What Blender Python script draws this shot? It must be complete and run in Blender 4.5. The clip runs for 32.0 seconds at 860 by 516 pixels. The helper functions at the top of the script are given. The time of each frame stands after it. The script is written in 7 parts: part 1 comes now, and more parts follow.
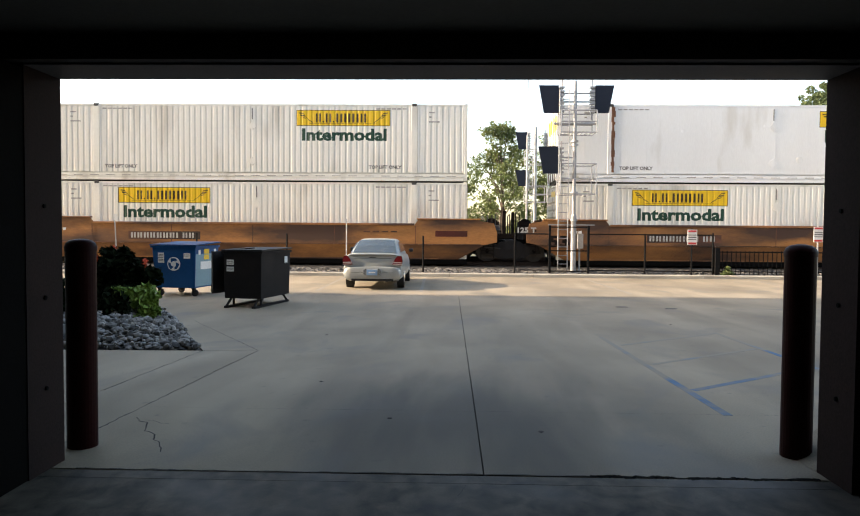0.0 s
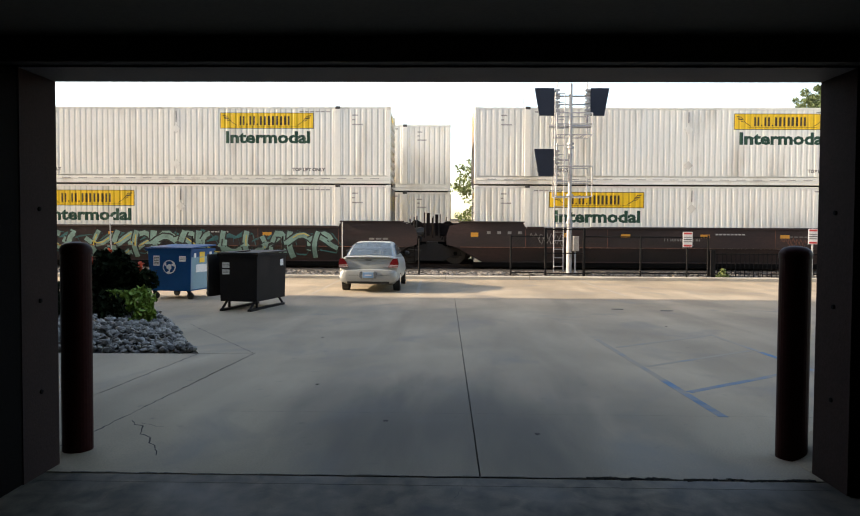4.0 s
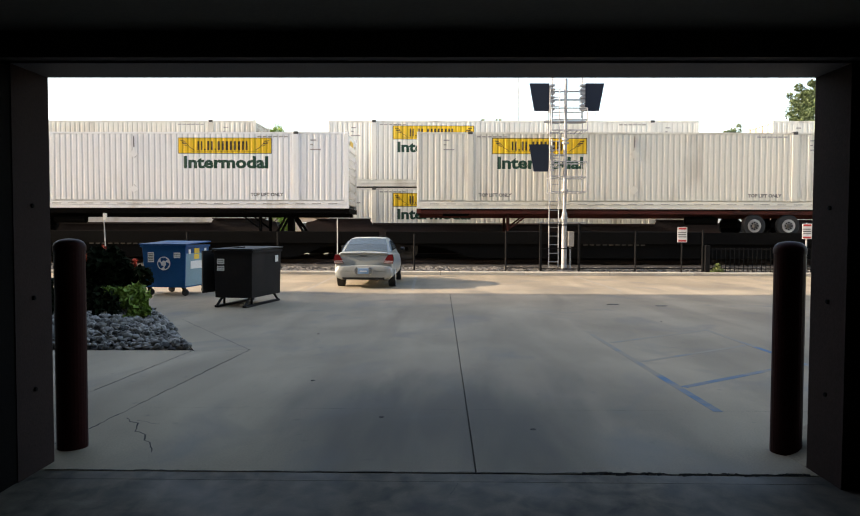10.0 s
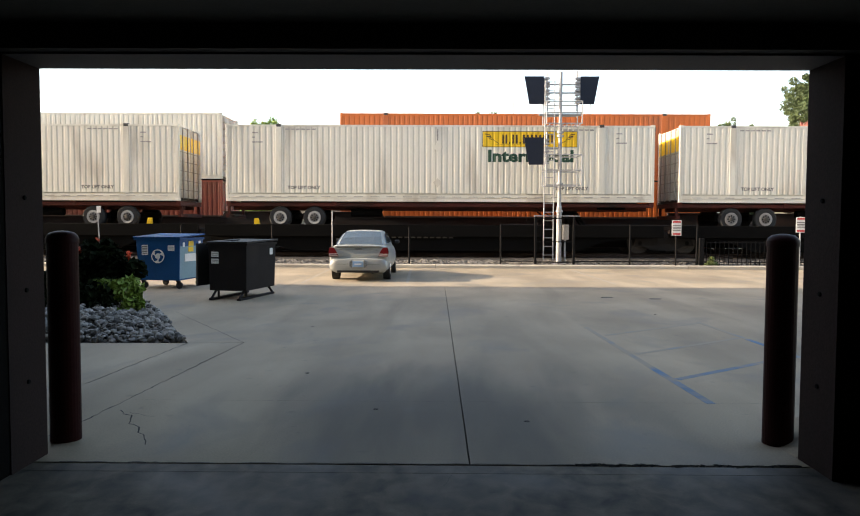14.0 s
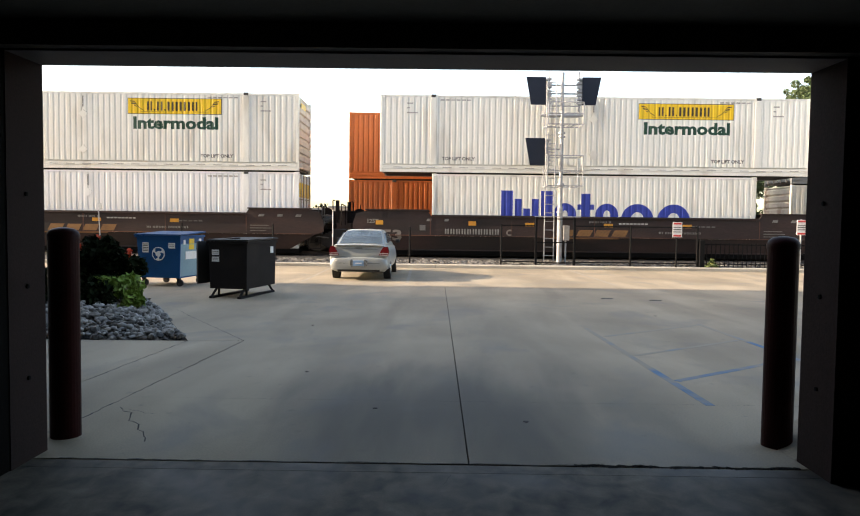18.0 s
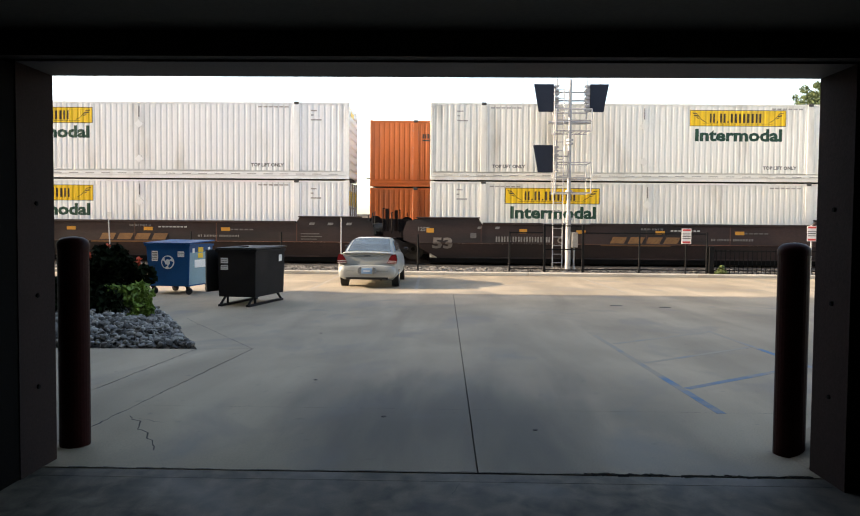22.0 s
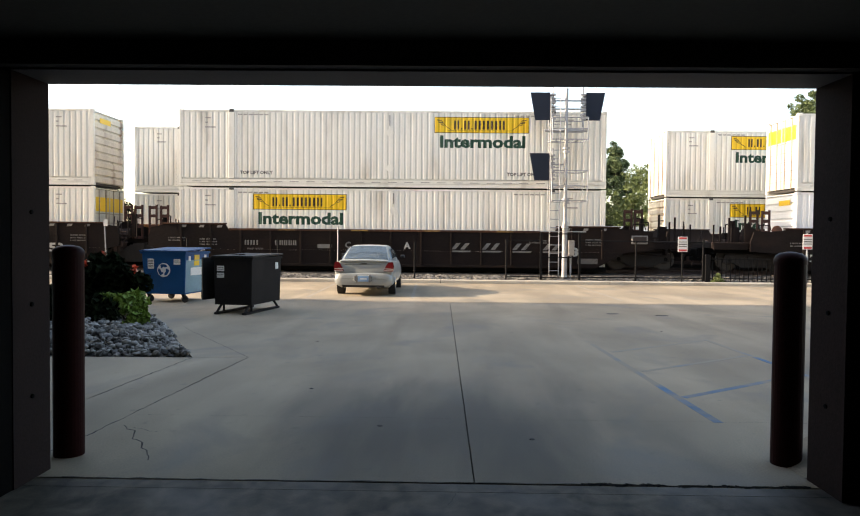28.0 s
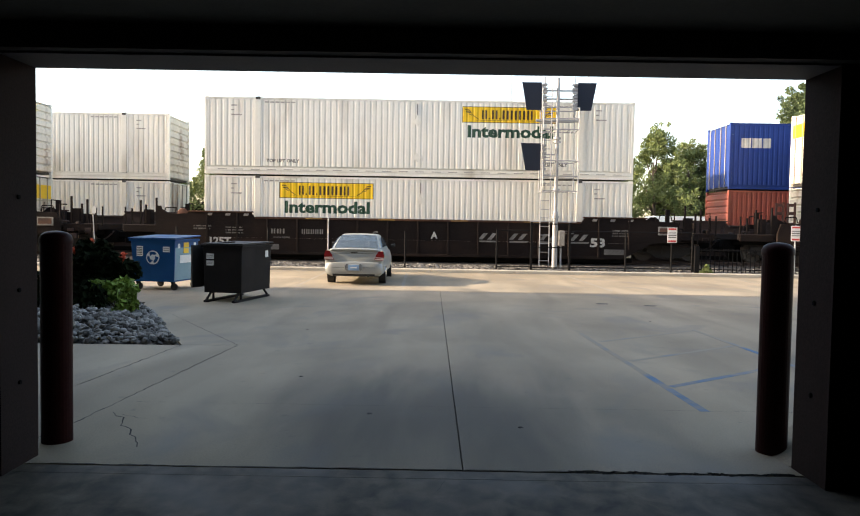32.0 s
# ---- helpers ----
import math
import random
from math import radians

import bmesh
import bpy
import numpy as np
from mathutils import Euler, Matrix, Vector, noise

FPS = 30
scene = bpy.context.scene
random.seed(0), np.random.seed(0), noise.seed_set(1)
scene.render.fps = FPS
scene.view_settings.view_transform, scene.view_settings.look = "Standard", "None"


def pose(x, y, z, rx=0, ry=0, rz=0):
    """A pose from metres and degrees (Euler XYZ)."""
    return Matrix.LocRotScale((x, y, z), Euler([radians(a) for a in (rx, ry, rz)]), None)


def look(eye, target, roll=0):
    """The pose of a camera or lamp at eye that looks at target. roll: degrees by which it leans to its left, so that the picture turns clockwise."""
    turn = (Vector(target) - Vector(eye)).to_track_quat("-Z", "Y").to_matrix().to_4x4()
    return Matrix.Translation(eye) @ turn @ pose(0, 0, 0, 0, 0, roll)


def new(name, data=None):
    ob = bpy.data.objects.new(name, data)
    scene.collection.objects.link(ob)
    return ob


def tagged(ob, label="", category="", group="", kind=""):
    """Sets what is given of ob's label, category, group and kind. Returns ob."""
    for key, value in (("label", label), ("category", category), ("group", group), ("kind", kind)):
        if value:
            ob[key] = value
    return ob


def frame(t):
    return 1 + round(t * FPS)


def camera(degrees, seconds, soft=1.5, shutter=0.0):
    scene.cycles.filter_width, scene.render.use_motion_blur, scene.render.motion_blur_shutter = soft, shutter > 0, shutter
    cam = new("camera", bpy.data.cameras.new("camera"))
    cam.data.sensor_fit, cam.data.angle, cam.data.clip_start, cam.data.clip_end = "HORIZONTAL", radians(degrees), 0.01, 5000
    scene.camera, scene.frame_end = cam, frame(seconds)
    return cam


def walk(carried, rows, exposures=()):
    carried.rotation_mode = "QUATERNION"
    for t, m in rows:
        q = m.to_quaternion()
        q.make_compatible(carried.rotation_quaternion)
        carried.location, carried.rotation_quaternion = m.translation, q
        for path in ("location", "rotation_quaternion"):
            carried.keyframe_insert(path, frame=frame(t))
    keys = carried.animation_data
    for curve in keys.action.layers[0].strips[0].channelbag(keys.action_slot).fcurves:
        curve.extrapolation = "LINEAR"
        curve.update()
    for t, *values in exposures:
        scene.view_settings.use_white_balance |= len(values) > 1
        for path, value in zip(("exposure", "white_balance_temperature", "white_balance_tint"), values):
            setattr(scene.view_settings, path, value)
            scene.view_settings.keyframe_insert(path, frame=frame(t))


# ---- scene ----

# camera: seconds, eye, yaw to the right, pitch up, lean
CAM = [(0,0.001,0.001,1.601,-1.56,-2.11,0.41), (0.5,0.001,-0.001,1.602,-1.34,-2.14,0.52), (1,-0.001,0.002,1.601,-1.22,-2.18,0.52), (1.5,-0.001,-0.003,1.600,-1.17,-2.11,0.44), (2,0.000,-0.004,1.601,-1.26,-2.23,0.29), (2.5,0.003,-0.002,1.607,-1.19,-2.08,0.25), (3,0.002,-0.005,1.601,-1.29,-1.86,0.15), (3.5,0.001,-0.003,1.598,-1.20,-1.88,0.33), (5.5,0.001,-0.000,1.601,-1.36,-1.92,0.23), (6,-0.001,-0.002,1.602,-1.22,-2.04,0.13), (6.5,-0.000,-0.002,1.603,-1.21,-2.07,-0.03), (7,0.005,-0.001,1.601,-1.05,-2.27,0.01), (7.5,0.003,0.004,1.600,-1.15,-2.34,0.04), (8,0.002,0.006,1.599,-1.09,-2.30,0.14), (8.5,0.006,0.004,1.597,-1.04,-2.39,0.13), (9,0.002,0.008,1.598,-1.01,-2.46,0.20), (9.5,-0.000,0.003,1.600,-1.10,-2.34,0.06), (10,-0.000,0.005,1.601,-0.85,-2.24,0.19), (10.5,-0.001,0.001,1.598,-0.88,-2.31,0.47), (11,0.001,0.001,1.598,-0.51,-2.13,0.34), (11.5,0.004,0.002,1.596,-0.57,-2.44,0.07), (12,0.005,0.001,1.598,-0.57,-2.50,0.12), (12.5,0.002,-0.001,1.595,-0.55,-2.39,0.21), (13,0.001,0.001,1.596,-0.44,-2.52,0.21), (13.5,0.001,0.004,1.596,-0.37,-2.62,0.34), (14,0.007,0.005,1.595,-0.45,-2.78,0.25), (14.5,0.007,0.004,1.594,-0.55,-2.73,0.43), (16.5,0.005,0.003,1.593,-0.66,-2.85,0.65), (17,0.001,-0.001,1.596,-0.67,-2.88,0.71), (17.5,0.005,-0.003,1.595,-0.72,-2.88,0.73), (18,0.005,0.001,1.594,-0.48,-2.80,0.71), (18.5,0.006,-0.005,1.596,-0.45,-2.63,0.51), (19,0.007,-0.001,1.592,-0.39,-2.79,0.45), (19.5,0.006,0.002,1.594,-0.30,-2.85,0.56), (20,0.005,0.005,1.593,-0.41,-3.19,0.40), (20.5,0.007,0.005,1.594,-0.68,-2.73,0.38), (21,0.004,0.006,1.596,-1.11,-2.58,0.26), (21.5,0.005,0.006,1.595,-1.08,-2.32,0.42), (22,0.006,0.008,1.596,-1.15,-2.21,0.48), (22.5,0.002,0.006,1.596,-0.96,-2.03,0.76), (23,0.004,0.001,1.597,-0.82,-2.03,0.83), (23.5,0.002,-0.002,1.599,-0.89,-1.94,0.82), (24,0.011,0.048,1.605,-0.92,-1.99,0.98), (24.5,0.007,0.020,1.599,-0.58,-2.01,0.93), (25,0.006,0.024,1.601,-0.55,-1.88,0.86), (25.5,0.004,0.024,1.602,-0.68,-1.83,0.70), (27.5,0.004,0.020,1.604,-0.95,-1.46,0.56), (28,0.007,0.018,1.605,-0.89,-1.60,0.54), (28.5,0.008,0.018,1.603,-0.89,-1.46,0.43), (29,0.004,0.011,1.602,-0.75,-1.62,0.58), (29.5,0.003,0.003,1.598,-0.67,-1.68,0.71), (30,0.001,0.010,1.600,-0.58,-1.84,0.72), (30.5,0.006,0.013,1.602,-0.44,-2.01,0.76), (31,0.008,0.011,1.599,-0.25,-2.21,0.71), (31.5,0.007,0.014,1.598,-0.13,-2.36,0.82), (32,0.010,0.015,1.596,-0.12,-2.43,0.93)]


def aim(x, y, z, yaw, pitch, lean):
    a, b = radians(yaw), radians(pitch)
    return look((x, y, z), (x + math.sin(a) * math.cos(b), y + math.cos(a) * math.cos(b), z + math.sin(b)), lean)


cam = camera(62.2, 32.0, soft=1.1, shutter=0.0)
walk(cam, [(t, aim(*r)) for t, *r in CAM], exposures=[(t, ev + 0.09, 7600, 12) for t, ev in ((0, 1.85), (3, 1.85), (6, 1.84), (9, 1.76), (13, 1.75), (14, 1.83), (17, 1.96), (20, 1.97), (24, 1.95), (28, 1.87), (32, 1.92))])

# ---- light ----
SUN_EL, SUN_PHI = 22.0, 2.6       # height of the sun, and its angle behind the line of the tracks
world = bpy.data.worlds.new("sky")
scene.world = world
world.use_nodes = True
wn = world.node_tree.nodes
sky = wn.new("ShaderNodeTexSky")
sky.sky_type = "NISHITA"
sky.sun_disc = False
sky.sun_elevation = radians(SUN_EL)
sky.sun_rotation = radians(270 - SUN_PHI)
sky.air_density, sky.dust_density, sky.ozone_density = 1.0, 1.8, 1.0
wn["Background"].inputs[1].default_value = 0.15
world.node_tree.links.new(sky.outputs[0], wn["Background"].inputs[0])
sun_data = bpy.data.lights.new("sun", "SUN")
sun_data.energy, sun_data.angle, sun_data.color = 2.85, radians(0.8), (1.0, 0.885, 0.76)
sun = new("sun", sun_data)
e, p = radians(SUN_EL), radians(SUN_PHI)
sun.matrix_world = look((-60 * math.cos(p), -60 * math.sin(p), 60), (-60 * math.cos(p) + math.cos(e) * math.cos(p), -60 * math.sin(p) + math.cos(e) * math.sin(p), 60 - math.sin(e)))

# ---- materials ----


def material(name, color, rough=0.6, metal=0.0, vary=0.15, scale=3.0, fine=40.0, bump=0.15, dirt=None, dirt_amount=0.0,
             stretch=(1, 1, 1), per_object=0.0, dist=0.01, spec=0.5, dirt_scale=0.7, dirt_edge=0.0):
    """Paint, metal, stone: a base colour with cloudy variation, stains of a second colour, grain and fine relief."""
    m = bpy.data.materials.new(name)
    m.use_nodes = True
    nt = m.node_tree
    n, l = nt.nodes, nt.links
    b = n["Principled BSDF"]
    b.inputs["Roughness"].default_value, b.inputs["Metallic"].default_value = rough, metal
    b.inputs["Specular IOR Level"].default_value = spec
    tc = n.new("ShaderNodeTexCoord")
    mp = n.new("ShaderNodeMapping")
    mp.inputs["Scale"].default_value = stretch
    l.new(tc.outputs["Object"], mp.inputs["Vector"])
    info = n.new("ShaderNodeObjectInfo")
    shift = n.new("ShaderNodeVectorMath")
    shift.operation = "MULTIPLY_ADD"
    l.new(info.outputs["Random"], shift.inputs[0])
    shift.inputs[1].default_value = (37, 91, 53)
    l.new(mp.outputs[0], shift.inputs[2])

    def noise_tex(sc, detail=5):
        t = n.new("ShaderNodeTexNoise")
        t.inputs["Scale"].default_value, t.inputs["Detail"].default_value = sc, detail
        l.new(shift.outputs[0], t.inputs["Vector"])
        return t
    big, small = noise_tex(scale), noise_tex(fine, 3)
    mix = n.new("ShaderNodeMath")
    mix.operation = "ADD"
    l.new(big.outputs[0], mix.inputs[0])
    l.new(small.outputs[0], mix.inputs[1])
    mr = n.new("ShaderNodeMapRange")
    mr.inputs["From Min"].default_value, mr.inputs["From Max"].default_value = 0.65, 1.35
    mr.inputs["To Min"].default_value, mr.inputs["To Max"].default_value = 1 - vary, 1 + vary
    l.new(mix.outputs[0], mr.inputs["Value"])
    val = mr.outputs[0]
    if per_object:
        ob = n.new("ShaderNodeMapRange")
        ob.inputs["To Min"].default_value, ob.inputs["To Max"].default_value = 1 - per_object, 1 + per_object
        l.new(info.outputs["Random"], ob.inputs["Value"])
        mu = n.new("ShaderNodeMath")
        mu.operation = "MULTIPLY"
        l.new(val, mu.inputs[0])
        l.new(ob.outputs[0], mu.inputs[1])
        val = mu.outputs[0]
    sc = n.new("ShaderNodeVectorMath")
    sc.operation = "SCALE"
    sc.inputs[0].default_value = color
    l.new(val, sc.inputs["Scale"])
    col = sc.outputs[0]
    if dirt:
        d = noise_tex(dirt_scale, 8)
        r = n.new("ShaderNodeMapRange")
        r.inputs["From Min"].default_value, r.inputs["From Max"].default_value = 0.62 - 0.3 * dirt_amount, 0.82 - 0.2 * dirt_amount
        if dirt_edge:
            r.inputs["From Min"].default_value, r.inputs["From Max"].default_value = 0.62 - 0.25 * dirt_amount - dirt_edge, 0.62 - 0.25 * dirt_amount + dirt_edge
        l.new(d.outputs[0], r.inputs["Value"])
        mx = n.new("ShaderNodeMix")
        mx.data_type = "RGBA"
        l.new(r.outputs[0], mx.inputs[0])
        l.new(col, mx.inputs[6])
        mx.inputs[7].default_value = (*dirt, 1)
        col = mx.outputs[2]
    l.new(col, b.inputs["Base Color"])
    rr = n.new("ShaderNodeMapRange")
    rr.inputs["To Min"].default_value, rr.inputs["To Max"].default_value = max(0.03, rough - 0.12), min(1, rough + 0.12)
    l.new(big.outputs[0], rr.inputs["Value"])
    l.new(rr.outputs[0], b.inputs["Roughness"])
    if bump:
        bp = n.new("ShaderNodeBump")
        bp.inputs["Strength"].default_value, bp.inputs["Distance"].default_value = bump, dist
        l.new(mix.outputs[0], bp.inputs["Height"])
        l.new(bp.outputs[0], b.inputs["Normal"])
    return m


def concrete_mix(name, color, stain, rough, amount, spot=None, patch=0.5, depth=0.19):
    """Poured concrete: cloudy patches, long streaks from wheels and water, dark spills, pores and fine relief."""
    m = bpy.data.materials.new(name)
    m.use_nodes = True
    n, l = m.node_tree.nodes, m.node_tree.links
    b = n["Principled BSDF"]
    tc = n.new("ShaderNodeTexCoord")

    def layer(stretch, scale, detail, lo, hi, to_lo, to_hi, warp=0.0):
        mp = n.new("ShaderNodeMapping")
        mp.inputs["Scale"].default_value = stretch
        l.new(tc.outputs["Object"], mp.inputs["Vector"])
        t = n.new("ShaderNodeTexNoise")
        t.inputs["Scale"].default_value, t.inputs["Detail"].default_value, t.inputs["Distortion"].default_value = scale, detail, warp
        l.new(mp.outputs[0], t.inputs["Vector"])
        r = n.new("ShaderNodeMapRange")
        for key, v in (("From Min", lo), ("From Max", hi), ("To Min", to_lo), ("To Max", to_hi)):
            r.inputs[key].default_value = v
        l.new(t.outputs[0], r.inputs["Value"])
        return t, r

    def times(a, c):
        q = n.new("ShaderNodeMath")
        q.operation = "MULTIPLY"
        l.new(a, q.inputs[0])
        l.new(c, q.inputs[1])
        return q.outputs[0]
    _, cloud = layer((1, 0.8, 1), patch, 7, 0.3, 0.7, 1 - depth, 1 + depth, 0.4)
    _, streak = layer((0.9, 0.16, 1), 1.0, 5, 0.36, 0.64, 0.84, 1.12, 0.8)
    grain, pores = layer((1, 1, 1), 75, 2, 0.3, 0.7, 0.86, 1.14)
    _, spill = layer((1, 0.7, 1), 0.9, 8, 0.60 - 0.15 * amount, 0.78 - 0.12 * amount, 0.0, 0.85, 0.6)
    _, drops = layer((1, 1, 1), 7.0, 3, 0.66, 0.74, 0.0, 0.5)
    val = times(times(cloud.outputs[0], streak.outputs[0]), pores.outputs[0])
    sc = n.new("ShaderNodeVectorMath")
    sc.operation = "SCALE"
    sc.inputs[0].default_value = color
    l.new(val, sc.inputs["Scale"])
    col = sc.outputs[0]
    for f in (spill, drops):
        mx = n.new("ShaderNodeMix")
        mx.data_type = "RGBA"
        l.new(f.outputs[0], mx.inputs[0])
        l.new(col, mx.inputs[6])
        mx.inputs[7].default_value = (*stain, 1)
        col = mx.outputs[2]
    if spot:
        # soft ragged dark patch before the opening: shade and old stains in the colour
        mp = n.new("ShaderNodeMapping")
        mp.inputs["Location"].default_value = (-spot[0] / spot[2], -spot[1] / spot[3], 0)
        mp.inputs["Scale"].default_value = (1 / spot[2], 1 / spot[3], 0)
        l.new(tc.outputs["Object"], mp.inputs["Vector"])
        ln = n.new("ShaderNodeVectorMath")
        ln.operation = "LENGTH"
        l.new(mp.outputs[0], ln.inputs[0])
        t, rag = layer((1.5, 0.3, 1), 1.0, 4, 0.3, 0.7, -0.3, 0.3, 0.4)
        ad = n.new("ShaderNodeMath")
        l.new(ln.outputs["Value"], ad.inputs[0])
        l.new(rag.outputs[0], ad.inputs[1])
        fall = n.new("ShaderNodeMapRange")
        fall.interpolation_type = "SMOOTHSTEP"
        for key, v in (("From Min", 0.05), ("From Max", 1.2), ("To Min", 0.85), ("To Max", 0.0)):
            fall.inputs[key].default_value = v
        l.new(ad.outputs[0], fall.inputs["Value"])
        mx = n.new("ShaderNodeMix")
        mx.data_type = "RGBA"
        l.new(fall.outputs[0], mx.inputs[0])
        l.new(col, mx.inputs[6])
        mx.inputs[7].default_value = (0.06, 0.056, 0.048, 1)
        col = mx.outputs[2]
    l.new(col, b.inputs["Base Color"])
    rr = n.new("ShaderNodeMapRange")
    rr.inputs["To Min"].default_value, rr.inputs["To Max"].default_value = rough, max(0.3, rough - 0.25)
    l.new(spill.outputs[0], rr.inputs["Value"])
    l.new(rr.outputs[0], b.inputs["Roughness"])
    bp = n.new("ShaderNodeBump")
    bp.inputs["Strength"].default_value, bp.inputs["Distance"].default_value = 0.12, 0.004
    l.new(grain.outputs[0], bp.inputs["Height"])
    l.new(bp.outputs[0], b.inputs["Normal"])
    return m


def glass(name, color=(0.9, 0.95, 0.95), rough=0.02, alpha_like=0.9):
    m = bpy.data.materials.new(name)
    m.use_nodes = True
    b = m.node_tree.nodes["Principled BSDF"]
    b.inputs["Base Color"].default_value = (*color, 1)
    b.inputs["Roughness"].default_value = rough
    b.inputs["Transmission Weight"].default_value = alpha_like
    return m


